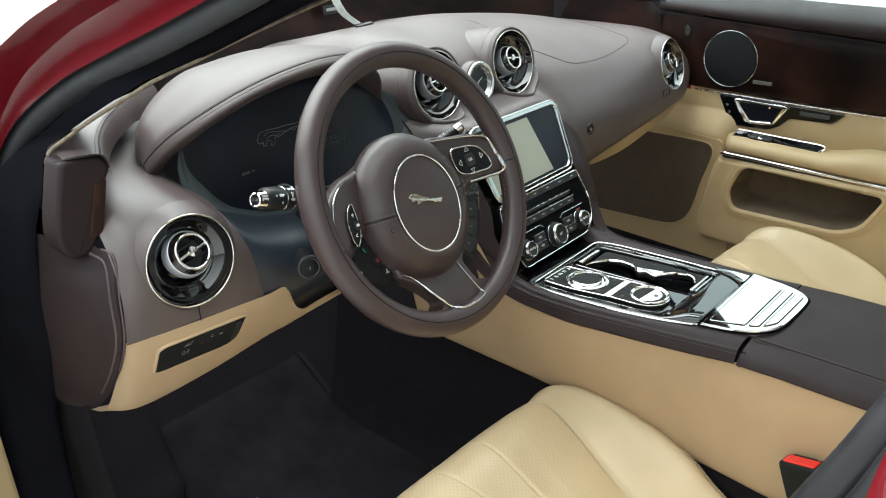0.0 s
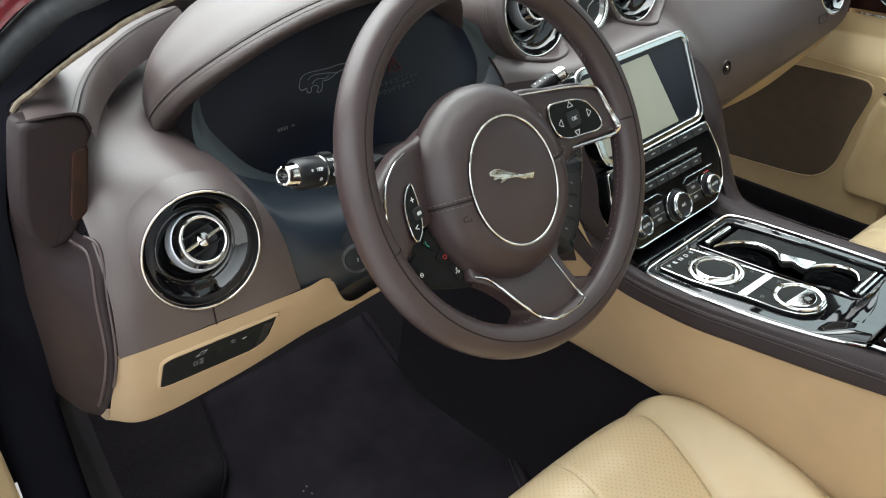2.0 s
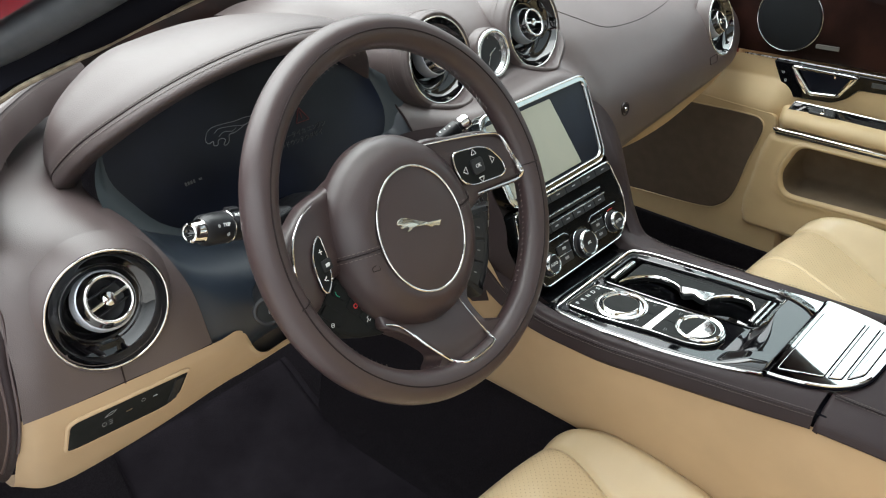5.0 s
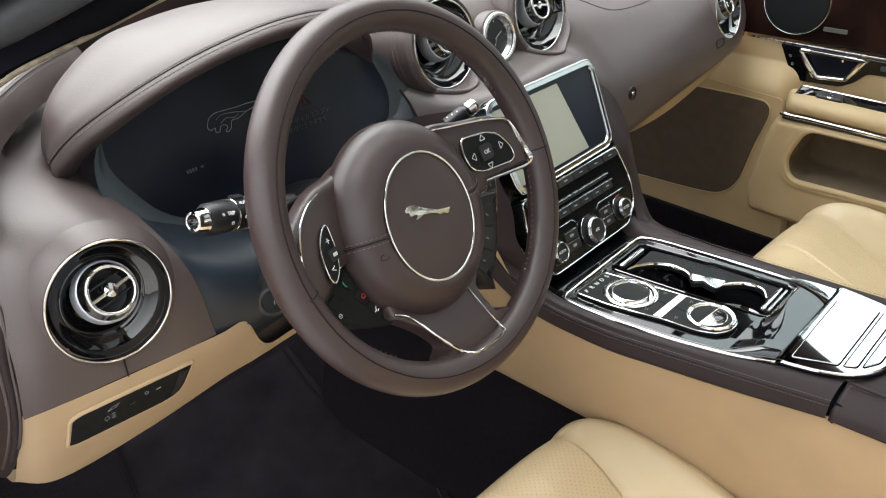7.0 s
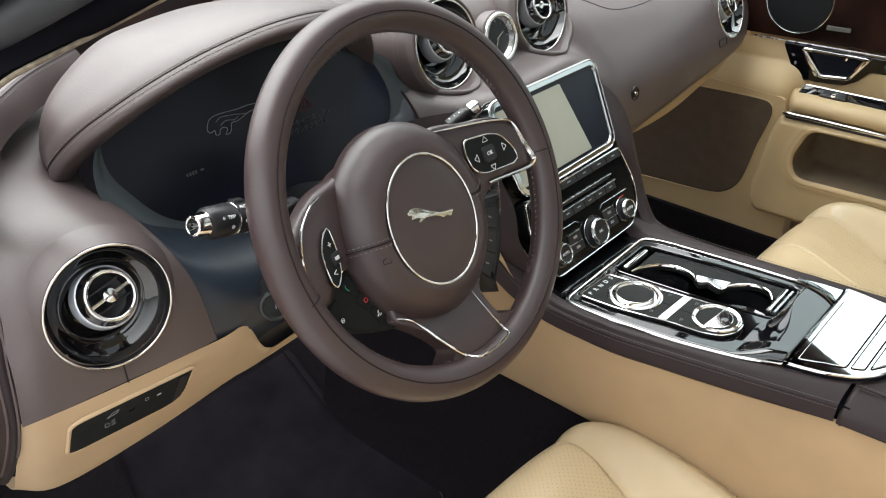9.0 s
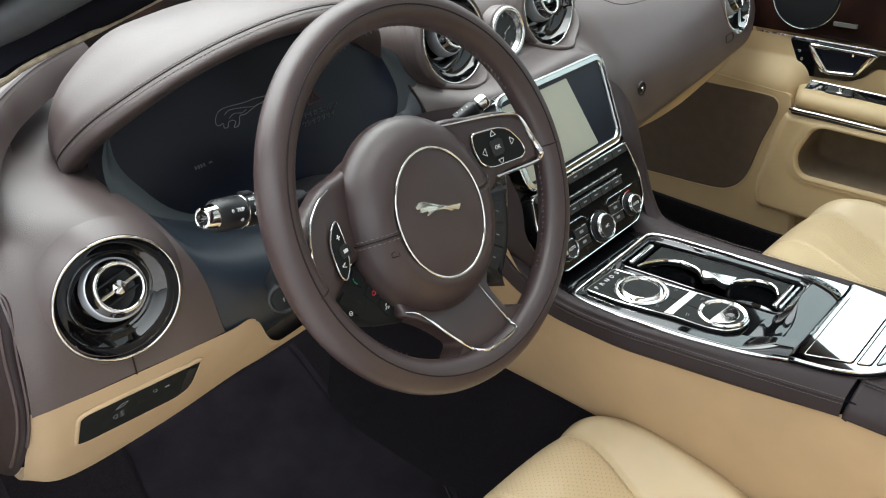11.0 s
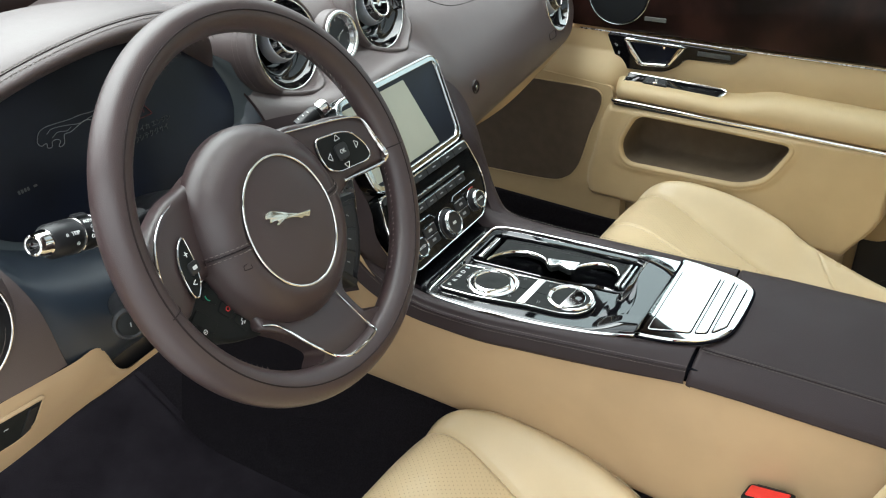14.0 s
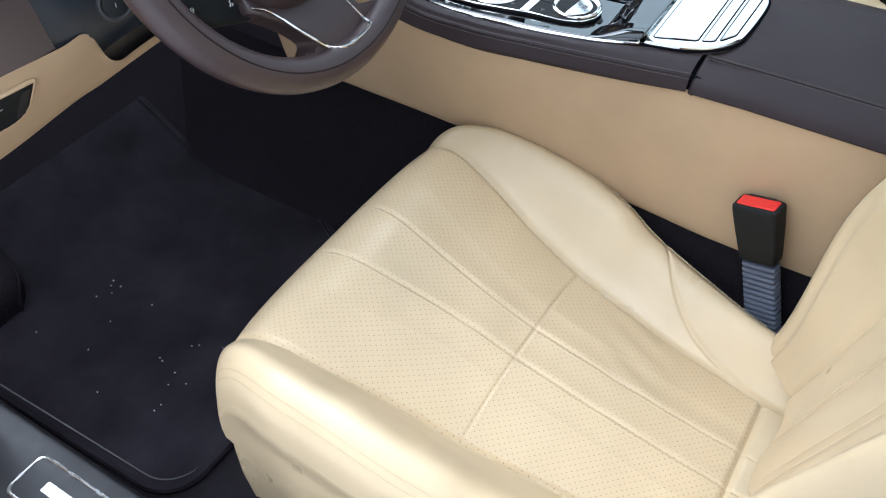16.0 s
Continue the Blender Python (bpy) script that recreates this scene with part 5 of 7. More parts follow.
lz = np.convolve(np.r_[np.full(4, lz[0]), lz, np.full(4, lz[-1])], np.ones(9) / 9, "valid") + 0.0006
part("lower_edge", tube(np.c_[le, lz], np.r_[np.linspace(0.0006, 0.0015, 35), np.full(55, 0.0016), np.linspace(0.0015, 0.0006, 20)], 8), CHROME, wheel, "chrome edge")
part("column_cover", moved(lathe([(0.070, -0.045), (0.062, -0.07), (0.058, -0.11), (0.064, -0.20)], 40, 1.1, 1.0, True), pose(HX, HY, 0)), BLACK, wheel, "black column cover")
for s in (1, -1):
    part("shift_paddle", plate(spline(np.array([(0.070, 0.035), (0.12, 0.045), (0.150, 0.020), (0.148, -0.03), (0.128, -0.070), (0.10, -0.072), (0.09, -0.02)]) * np.array([s, 1]), 40, True), -0.050, -0.044, 0.002), SATIN if s > 0 else BLACK, wheel)


# ---- stalks and column switches ----
def stalk(name, base, tip, label, knob=True):
    base, tip = Vector(base), Vector(tip)
    m = Matrix.Translation(tip) @ (base - tip).to_track_quat("Z", "Y").to_matrix().to_4x4()
    L = (base - tip).length
    st = thing(name, label, "stalk", m)
    part("tip_dish", lathe([(0.0004, 0.0075), (0.0030, 0.0060), (0.0062, 0.0010), (0.0068, -0.0004)], 36), GLOSS, st, "dark hollow tip")
    part("tip_cap", lathe([(0.0066, -0.0003), (0.0074, -0.0008), (0.0088, 0.0), (0.0102, 0.004), (0.0105, 0.010), (0.0112, 0.012)], 36), CHROME, st)
    part("barrel", lathe([(0.0112, 0.012), (0.0145, 0.017), (0.0152, 0.040), (0.0145, 0.043), (0.0148, 0.046)], 36), BLACK, st)
    part("ring", moved(ring(0.0149, 0.0008, 36, 6), pose(0, 0, 0.044)), CHROME, st)
    part("collar", lathe([(0.0148, 0.046), (0.0150, 0.060), (0.0142, 0.064), (0.0105, 0.068), (0.010, L)], 36), BLACK, st)
    part("ring", moved(ring(0.0150, 0.0007, 36, 6), pose(0, 0, 0.062)), SATIN, st)
    part("thumb_rib", box(-0.004, 0.004, 0.010, 0.018, 0.046, 0.060, 0.002), BLACK, st)
    return st


left_stalk = stalk("indicator_stalk", (-0.42, 0.118, 0.958), (-0.546, 0.088, 0.999), "black indicator stalk with a chrome tip")
PHI0 = 156
for txt, size, zz, ang in (("TRIP", 0.0048, 0.032, PHI0), ("OFF", 0.0046, 0.0535, PHI0 + 22), ("AUTO", 0.0046, 0.0535, PHI0 - 30)):
    f = radians(ang)
    n = Vector((math.cos(f), math.sin(f), 0))
    up = n.cross(Vector((0, 0, 1)))
    p = n * 0.0156 + Vector((0, 0, zz))
    letters(txt, size, WHITE_INK, left_stalk, Matrix(((0, up.x, n.x, p.x), (0, up.y, n.y, p.y), (1, up.z, n.z, p.z), (0, 0, 0, 1))))
for zz, ang, w in ((0.0225, PHI0, 0.0016), (0.0535, PHI0 - 8, 0.0022), (0.0535, PHI0 + 6, 0.0018), (0.034, PHI0 + 34, 0.0020)):
    f = radians(ang)
    n = Vector((math.cos(f), math.sin(f), 0))
    up = n.cross(Vector((0, 0, 1)))
    p = n * 0.0153 + Vector((0, 0, zz))
    part("symbol", moved(join(ring(w * 0.7, 0.0003, 16, 4), box(-w, w, -0.0002, 0.0002, 0, 0.0003, 0.0001)), Matrix(((0, up.x, n.x, p.x), (0, up.y, n.y, p.y), (1, up.z, n.z, p.z), (0, 0, 0, 1)))), WHITE_INK, left_stalk)
right_stalk = thing("wiper_stalk", "black wiper stalk with a silver end", "stalk", look((-0.197, 0.070, 1.004), (-0.262, 0.10, 0.962)))
part("arm", moved(plate(rect(0.012, 0.012, 0.005), 0.0, 0.09, 0.004), pose(0, 0, -0.09)), BLACK, right_stalk)
part("sleeve", moved(plate(rect(0.017, 0.017, 0.007), 0.0, 0.026, 0.003), pose(0, 0, -0.035)), BLACK, right_stalk)
part("end_bar", moved(plate(rect(0.018, 0.014, 0.006), 0.0, 0.012, 0.004), pose(0, 0, -0.006)), CHROME, right_stalk)
part("mark", join(*[moved(box(-0.0016, 0.0016, -0.0006, 0.0006, 0, 0.0004, 0.0001), pose(0.0015 * k - 0.003, 0.0087, -0.018 - 0.006 * k, -90, 0, 0)) for k in range(3)]), WHITE_INK, right_stalk)
knob = thing("column_knob", "small black adjuster knob on the steering column", "knob", facing(-0.482, 0.082, 0.888, 10, -30))
part("ring", ring(0.013, 0.003, 32, 8), BLACK, knob)
part("face", lathe([(0.012, 0.002), (0.006, 0.004), (0.0004, 0.004)], 32), MATT_BLACK, knob)
part("stem", lathe([(0.011, 0.0), (0.012, -0.06)], 24), BLACK, knob)
part("mark", box(-0.0005, 0.0005, -0.0022, 0.0022, 0.004, 0.0044, 0.0002), ICON_INK, knob)

# ---- centre stack ----
DARK_CHROME = material("dark chrome", (0.50, 0.53, 0.53), 0.12, 1.0)
rough_vary(DARK_CHROME, 50.0, 0.1, 0.2)
ST = facing(0.0, 0.119, 0.961, 24.7)
stack = thing("touchscreen", "touchscreen in a broad chrome frame, washed out by daylight", "display", ST)
bo = rounded([(-0.108, -0.1180), (0.1085, -0.1140), (0.1200, 0.0115), (-0.118, 0.0115)], 0.022, 8)
part("frame", grid(np.stack([np.c_[offset(bo, d), np.full(len(bo), z)] for d, z in [(0, -0.02), (-0.0008, 0.001), (0.0004, 0.0030), (0.0016, 0.0036), (0.0026, 0.0026), (0.0060, 0.0030), (0.0082, 0.0032), (0.0092, 0.0022), (0.0108, -0.003)]]), False, True), DARK_CHROME, stack, "dark chrome frame")
part("glass", plate(offset(bo, 0.0085), -0.02, 0.0, 0.001), SCREEN_BLACK, stack, "dark glass")
part("lit_area", plate(rounded([(-0.098, -0.1035), (0.0530, -0.1015), (0.0300, -0.0030), (-0.106, -0.0030)], 0.002), 0.0, 0.0012, 0.0004), PANEL_GREY, stack, "pale washed-out display area")

panel = thing("climate_panel", "gloss black control panel with climate knobs and keys", "control panel", ST)
pb = rounded([(-0.098, -0.2310), (0.086, -0.2285), (0.1130, -0.2060), (0.1215, -0.1700), (0.1150, -0.1380), (0.1105, -0.1165), (-0.1105, -0.1195), (-0.120, -0.165)], 0.012)
part("fascia", plate(pb, -0.02, 0.0, 0.002), SMOKED, panel)
part("edge", frame_bar(offset(pb, 0.002), 0.0012, 0.0011), CHROME, panel)


KEY_INK = material("key print", (0.35, 0.36, 0.37), 0.5)


def key_row(y, x0, x1, n, h, icon):
    part("key_ledge", box(x0 - 0.002, x1 + 0.002, y + h / 2, y + h / 2 + 0.0013, 0, 0.0030, 0.0005), SATIN, panel)
    w = (x1 - x0) / n
    for i in range(n):
        part("key", moved(plate(rect(w - 0.0014, h, 0.0012, 3), 0, 0.0022, 0.0005), pose(x0 + w * (i + 0.5), y, 0, -3, 0, 0)), BLACK, panel)
        if icon:
            part("key_label", moved(plate(rect(0.007, 0.0016, 0.0003, 2), 0.0022, 0.0026, 0.0001), pose(x0 + w * (i + 0.5), y, 0, -3, 0, 0)), KEY_INK, panel)


key_row(-0.1255, -0.106, 0.108, 6, 0.0105, True)
part("disc_slot", box(-0.075, 0.070, -0.1510, -0.1470, -0.001, 0.0012, 0.0005), BLACK, panel)
part("slot_lip", box(-0.078, 0.073, -0.1470, -0.1452, 0, 0.0030, 0.0008), SATIN, panel)
key_row(-0.1622, -0.078, 0.076, 6, 0.0105, True)
part("centre_line", tube([(-0.098, -0.1765, 0.001), (-0.03, -0.1765, 0.001), (-0.022, -0.1820, 0.001)], 0.0007, 5), SATIN, panel)
part("centre_line", tube([(0.026, -0.1820, 0.001), (0.034, -0.1765, 0.001), (0.095, -0.1765, 0.001)], 0.0007, 5), SATIN, panel)


def turn_knob(x, y, r, text):
    k = part("knob", moved(lathe([(r * 1.12, 0.0), (r * 1.10, 0.002), (r, 0.003), (r * 0.98, 0.0090)], 48), pose(x, y, 0)), BLACK, panel)
    part("knob_ring", moved(join(ring(r * 0.86, 0.0013, 48, 8, z=0.0115), lathe([(r * 0.985, 0.0090), (r * 0.93, 0.0112), (r * 0.87, 0.0120)], 48)), pose(x, y, 0)), DARK_CHROME, k)
    part("knob_face", moved(lathe([(r * 0.85, 0.0116), (r * 0.76, 0.0108), (0.0003, 0.0108)], 40), pose(x, y, 0)), BLACK, k)
    part("knob_base", moved(ring(r * 1.20, 0.0005, 48, 6, z=0.0008), pose(x, y, 0)), DARK_CHROME, k)
    letters(text, 0.0052, WHITE_INK, k, pose(x, y, 0.0112))
    return k


turn_knob(0.0030, -0.2045, 0.0185, "A/C")
turn_knob(0.0775, -0.2005, 0.0140, "AUTO")
turn_knob(-0.0780, -0.2030, 0.0140, "AUTO")
for x, y, w in ((-0.040, -0.1945, 0.028), (-0.040, -0.2085, 0.028), (0.043, -0.1925, 0.028), (0.043, -0.2065, 0.028)):
    part("climate_key", plate(rect(w, 0.0125, 0.002) + (x, y), 0, 0.0018, 0.0005), BLACK, panel)
    part("key_line", box(x - w / 2 + 0.001, x + w / 2 - 0.001, y + 0.006, y + 0.0068, 0.001, 0.0032, 0.0003), SATIN, panel)
    part("key_icon", box(x - 0.004, x + 0.004, y - 0.0018, y + 0.0018, 0.0017, 0.0022, 0.0003), KEY_INK, panel)
for x in (-0.080, 0.080):
    part("warm_mark", box(x - 0.006, x + 0.006, -0.1835, -0.1823, 0, 0.0006, 0.0002), RED_INK, panel)
lock = thing("glovebox_button", "round chrome glovebox button in the leather", "button", facing(0.217, 0.1085, 0.893, 4))
part("surround", lathe([(0.0112, -0.003), (0.0104, 0.0008), (0.0088, 0.0010), (0.0078, -0.0010)], 36), BROWN_DARK, lock)
part("cap", lathe([(0.0080, -0.0012), (0.0065, 0.0004), (0.004, 0.0008), (0.0003, 0.0008)], 32), BROWN_DARK, lock)
part("core", lathe([(0.0034, 0.0006), (0.0030, 0.0020), (0.0003, 0.0024)], 24), SATIN, lock)
badge = thing("airbag_badge", "small embossed oval badge in the leather by the vent", "badge", facing(0.515, 0.1335, 0.898, 8))
part("oval", plate(rect(0.022, 0.010, 0.005), -0.003, 0.0010, 0.0006), BROWN, badge)
part("oval_edge", frame_bar(rect(0.022, 0.010, 0.005), 0.0006, 0.0006), BROWN_DARK, badge)


# ---- centre console ----
console = thing("centre_console", "centre console with dark leather shoulders and tan sides", "console")
TOP = 0.742
YS = [0.10, 0.05, 0.0, -0.08, -0.15, -0.22, -0.275, -0.333]
CHROME_L = [-0.130, -0.128, -0.1215, -0.1200, -0.1120, -0.0965, -0.0775, -0.056]
OUT_L = [-0.160, -0.155, -0.148, -0.145, -0.136, -0.125, -0.116, -0.106]
LOW_L = [0.765, 0.738, 0.720, 0.713, 0.713, 0.713, 0.714, 0.716]
CHROME_R = [0.096, 0.091, 0.084, 0.0940, 0.0985, 0.1015, 0.1045, 0.113]
OUT_R = [0.160, 0.150, 0.135, 0.132, 0.134, 0.137, 0.139, 0.142]
RISE = [0.075, 0.030, 0.004, 0.0, 0.0, 0.0, 0.0, 0.0]
left_rows, right_rows = [], []
for y, c, o, lo, cr, orr, up in zip(YS, CHROME_L, OUT_L, LOW_L, CHROME_R, OUT_R, RISE):
    left_rows.append([(c + 0.01, y, TOP - 0.012 + up), (c, y, TOP - 0.001 + up), ((c + o) / 2 + 0.002, y, TOP + up), (o + 0.010, y, TOP - 0.0045 + up), (o + 0.0055, y, TOP - 0.0085 + up), (o, y, TOP - 0.022 + up * 0.8), (o + 0.001, y, (TOP - 0.022 + lo) / 2 + up * 0.6), (o + 0.004, y, lo + up * 0.4), (o + 0.012, y, lo - 0.004 + up * 0.4)])
    right_rows.append([(cr - 0.01, y, TOP - 0.012 + up), (cr, y, TOP + 0.001 + up), (cr + 0.012, y, TOP + 0.003 + up), (orr - 0.014, y, TOP + 0.001 + up), (orr - 0.004, y, TOP - 0.006 + up), (orr, y, TOP - 0.020 + up * 0.8), (orr - 0.001, y, TOP - 0.035 + up * 0.6), (orr - 0.006, y, 0.70 + up * 0.4)])
LS, RS = surf(left_rows, 90, 50), surf(right_rows, 90, 50)
part("left_shoulder", grid(LS), CONSOLE_LEATHER, console, "dark stitched leather", sharp=80)
part("right_shoulder", grid(RS), CONSOLE_LEATHER, console, "dark stitched leather", sharp=80)
st = spline(np.c_[np.array(OUT_L) + 0.0062, YS, [TOP - 0.0078 + u for u in RISE]], 120)
part("shoulder_stitching", join(stitches(st + (0.0024, 0, 0.0022), 0.0042, 0.0029, 0.0004), stitches(st + (-0.0018, 0, -0.0022), 0.0042, 0.0029, 0.0004)), THREAD, console)
part("shoulder_seam", tube(st + (0, 0, 0.0002), 0.0010, 5), BROWN_DARK, console)
part("right_stitching", stitches(spline(np.c_[np.array(OUT_R) - 0.012, YS, [TOP + 0.002 + u for u in RISE]], 120), 0.0050, 0.0035), THREAD, console)
side_rows = []
FOOT = [(0.24, -0.121, 0.582), (0.10, -0.118, 0.577), (-0.067, -0.113, 0.566), (-0.27, -0.105, 0.540), (-0.36, -0.102, 0.530), (-0.455, -0.099, 0.517), (-0.60, -0.096, 0.503), (-0.80, -0.094, 0.485)]
for y, x0, z0 in zip([0.24] + YS + [-0.45, -0.60, -0.80], [OUT_L[0] - 0.006] + [o + 0.006 for o in OUT_L] + [-0.104] * 3, [LOW_L[0] + 0.05] + [lo + 0.002 + max(0, y) * 0.5 for y, lo in zip(YS, LOW_L)] + [0.718] * 3):
    xb = np.interp(-y, [-f[0] for f in FOOT], [f[1] for f in FOOT])
    zb = np.interp(-y, [-f[0] for f in FOOT], [f[2] for f in FOOT])
    side_rows.append([(x0 + (xb - x0) * k - 0.004 * math.sin(k * math.pi), y, z0 + (zb - z0) * k) for k in (0, 0.15, 0.4, 0.7, 1.0)] + [(xb + 0.012, y, zb - 0.006)])
part("side_panel", grid(surf(side_rows, 100, 40)), PEACH, console, "smooth tan side panel", sharp=80)
part("right_side_panel", grid(surf([[(0.128, y, 0.71), (0.122, y, 0.66), (0.115, y, 0.60), (0.11, y, 0.54)] for y in (0.24, 0.0, -0.3, -0.8)], 30, 16)), CREAM, console)
part("tunnel", grid(surf([[(-0.095, y, 0.56 + 0.05 * y), (-0.11, y, 0.48), (-0.135, y, 0.36), (-0.16, y, 0.29)] for y in (0.5, 0.2, -0.1, -0.4, -0.8)], 30, 20)), CARPET, console, "dark carpet")
part("right_tunnel", grid(surf([[(0.112, y, 0.56 + 0.05 * y), (0.125, y, 0.48), (0.14, y, 0.36), (0.16, y, 0.29)] for y in (0.5, 0.2, -0.1, -0.4, -0.8)], 30, 20)), CARPET, console, "dark carpet")
# leather fins that rise beside the stack
for s, name in ((1, "right_fin"), (-1, "left_fin")):
    fin = [[(0.112, 0.150, 0.962), (0.146, 0.150, 0.958), (0.180, 0.146, 0.945), (0.20, 0.140, 0.925)],
           [(0.110, 0.074, 0.862), (0.136, 0.074, 0.864), (0.178, 0.092, 0.860), (0.205, 0.112, 0.850)],
           [(0.119, 0.053, 0.815), (0.140, 0.052, 0.814), (0.172, 0.072, 0.812), (0.200, 0.112, 0.815)],
           [(0.108, 0.030, 0.770), (0.126, 0.028, 0.772), (0.150, 0.045, 0.775), (0.176, 0.10, 0.775)],
           [(0.096, 0.005, 0.745), (0.112, 0.002, 0.748), (0.136, 0.012, 0.742), (0.158, 0.05, 0.72)],
           [(0.088, -0.03, 0.738), (0.104, -0.035, 0.744), (0.126, -0.03, 0.738), (0.140, 0.0, 0.70)]]
    part(name, grid(surf([[(s * x - (0.018 if s < 0 else 0), y + (0 if s > 0 else 0.045 * k), z - (0 if s > 0 else 0.006 * k)) for k, (x, y, z) in enumerate(r if s > 0 else r[:3])] for r in (fin if s > 0 else fin[:5])], 60, 24)), CONSOLE_LEATHER, console, "leather fin beside the stack", sharp=80)

part("gap_lining", box(-0.096, 0.130, -0.346, -0.326, 0.700, 0.7335, 0.002), LINING, console)
arm = thing("armrest", "dark leather armrest lid with stitched edges", "armrest")
AY = [-0.337, -0.45, -0.60, -0.85]
ar = []
for y, l, r in zip(AY, (-0.106, -0.108, -0.110, -0.115), (0.140, 0.142, 0.145, 0.15)):
    ar.append([(l + 0.012, y, 0.7140), (l + 0.004, y, 0.7170), (l + 0.0005, y, 0.7195), (l, y, 0.7230), (l + 0.010, y, 0.7345), (l + 0.046, y, 0.7425), (0.0, y, 0.746), (0.05, y, 0.749), (r - 0.036, y, 0.7505), (r - 0.012, y, 0.746), (r, y, 0.733), (r - 0.004, y, 0.70)])
A = surf(ar, 70, 70)
A[:, :, 2] -= 0.0022 * np.clip(1 - (-0.337 - A[:, :, 1]) / 0.06, 0, 1)
lip0 = A[0].copy() + (0, 0.0, -0.006)
lip0[:, 0] = lip0[:, 0] * 0.985
lip0[:, 2] = np.maximum(lip0[:, 2], 0.7150)
A = np.concatenate([[np.c_[lip0[:, 0], lip0[:, 1] - 0.004, np.full(len(lip0), 0.7150)]], [lip0 + (0, 0.0015, 0.002)], A])
part("lid", grid(A), CONSOLE_LEATHER, arm, sharp=80)
edge = spline([(-0.060, -0.340, 0.7420), (-0.060, -0.45, 0.7420), (-0.062, -0.60, 0.7420), (-0.066, -0.85, 0.7420)], 100)
part("stitching", join(stitches(edge + (-0.0018, 0, 0.0008), 0.0042, 0.0029, 0.0004), stitches(edge + (-0.0072, 0, -0.0004), 0.0042, 0.0029, 0.0004)), THREAD, arm)
part("seam", tube(edge + (-0.0045, 0, 0.0003), 0.0009, 5), BROWN_DARK, arm)

tray = thing("selector_tray", "piano black tray with chrome border, cup holders and rotary selector", "console tray", pose(0, 0, TOP))
TO = [(-0.117, -0.004), (0.080, 0.002), (0.088, -0.03), (0.0925, -0.09), (0.097, -0.15), (0.0995, -0.205), (0.0958, -0.231), (0.0868, -0.2520), (0.069, -0.2665), (-0.045, -0.2670), (-0.0765, -0.2685), (-0.0955, -0.222), (-0.1035, -0.19), (-0.1110, -0.155), (-0.1160, -0.115), (-0.1200, -0.075), (-0.1210, -0.035)]
to = rounded(TO, 0.012, 6)
part("front_ramp", box(-0.118, 0.084, -0.006, 0.050, -0.04, -0.0012, 0.001), GLOSS, tray)
part("border", frame_bar(to, 0.0008, 0.0017, flat=1.3), CHROME, tray)


def loop(o, n=160):
    """n points at even steps round an outline, from its angle zero on."""
    o = np.asarray(o, float)
    c = o.mean(0)
    k = np.argmin(np.abs(np.arctan2(o[:, 1] - c[1], o[:, 0] - c[0])))
    o = np.roll(o, -k, 0)
    if np.sum(o[:, 0] * np.roll(o[:, 1], -1) - o[:, 1] * np.roll(o[:, 0], -1)) < 0:
        o = np.roll(o[::-1], 1, 0)
    q = np.vstack([o, o[:1]])
    d = along(q)
    t = np.linspace(0, d[-1], n, endpoint=False)
    return np.c_[np.interp(t, d, q[:, 0]), np.interp(t, d, q[:, 1])]


WELL = [(-0.017, -0.012), (0.064, -0.010), (0.074, -0.10), (0.083, -0.2185), (0.002, -0.2205), (-0.010, -0.12)]
rec = loop(rounded(WELL, 0.010, 8))
border_l = spline([(-0.116, -0.002), (-0.1200, -0.035), (-0.1190, -0.075), (-0.1150, -0.115), (-0.1100, -0.155), (-0.1025, -0.19), (-0.0945, -0.222), (-0.0760, -0.2680)], 80)
border_r = spline([(0.078, -0.002), (0.087, -0.03), (0.0915, -0.09), (0.096, -0.15), (0.0985, -0.205), (0.0945, -0.231), (0.0855, -0.2510), (0.0700, -0.2680)], 80)
ty = np.linspace(-0.002, -0.2664, 190)
tl, tr = np.interp(-ty, -border_l[:, 1], border_l[:, 0]), np.interp(-ty, -border_r[:, 1], border_r[:, 0])
TX = tl[:, None] + (tr - tl)[:, None] * np.linspace(0, 1, 150)[None]
TY = np.repeat(ty[:, None], 150, 1)
rim_d = np.minimum(TX - tl[:, None], tr[:, None] - TX)
# a rolled edge along both sides, a slight rise towards the driver, and the hump behind the well: a sharp step beside the cups, a hollow sweep round the drive button
roll = np.sqrt(1 - (1 - np.clip(rim_d / 0.006, 0, 1)) ** 2)
sweep = np.clip((0.055 - TX) / 0.09, 0, 1)
sweep = sweep * sweep * (3 - 2 * sweep)
rise = np.clip((-0.2200 + 0.012 * sweep - TY) / (0.006 + 0.034 * sweep), 0, 1)
rise = rise * rise * (3 - 2 * rise)
tail = np.sqrt(1 - (1 - np.clip((TY + 0.2668) / 0.004, 0, 1)) ** 2)
TZ = -0.0024 + 0.0018 * roll + 0.0030 * np.clip(1 - (TX - tl[:, None]) / 0.036, 0, 1) ** 1.2 + 0.0077 * rise * np.sqrt(1 - (1 - np.clip(rim_d / 0.020, 0, 1)) ** 2) * tail
well_d = reach(TX, TY, rec).reshape(-1)
tv, tf = grid(np.stack([TX, TY, TZ], 2))
part("gloss_top", (tv, [f for f in tf if well_d[list(f)].min() > 0.0004]), GLOSS, tray, "piano black top with a rounded hump", sharp=80)
part("well_wall", (lambda g: (g[0], g[1] + [tuple(160 * 4 + j for j in range(160))]))(grid(np.array([np.c_[offset(rec, d), np.full(160, z)] for d, z in ((-0.0024, 0.0008), (-0.0012, 0.0015), (0.0, 0.0006), (0.0010, -0.004), (0.002, -0.034))]), False, True)), GLOSS, tray, "sunken well for the cups")
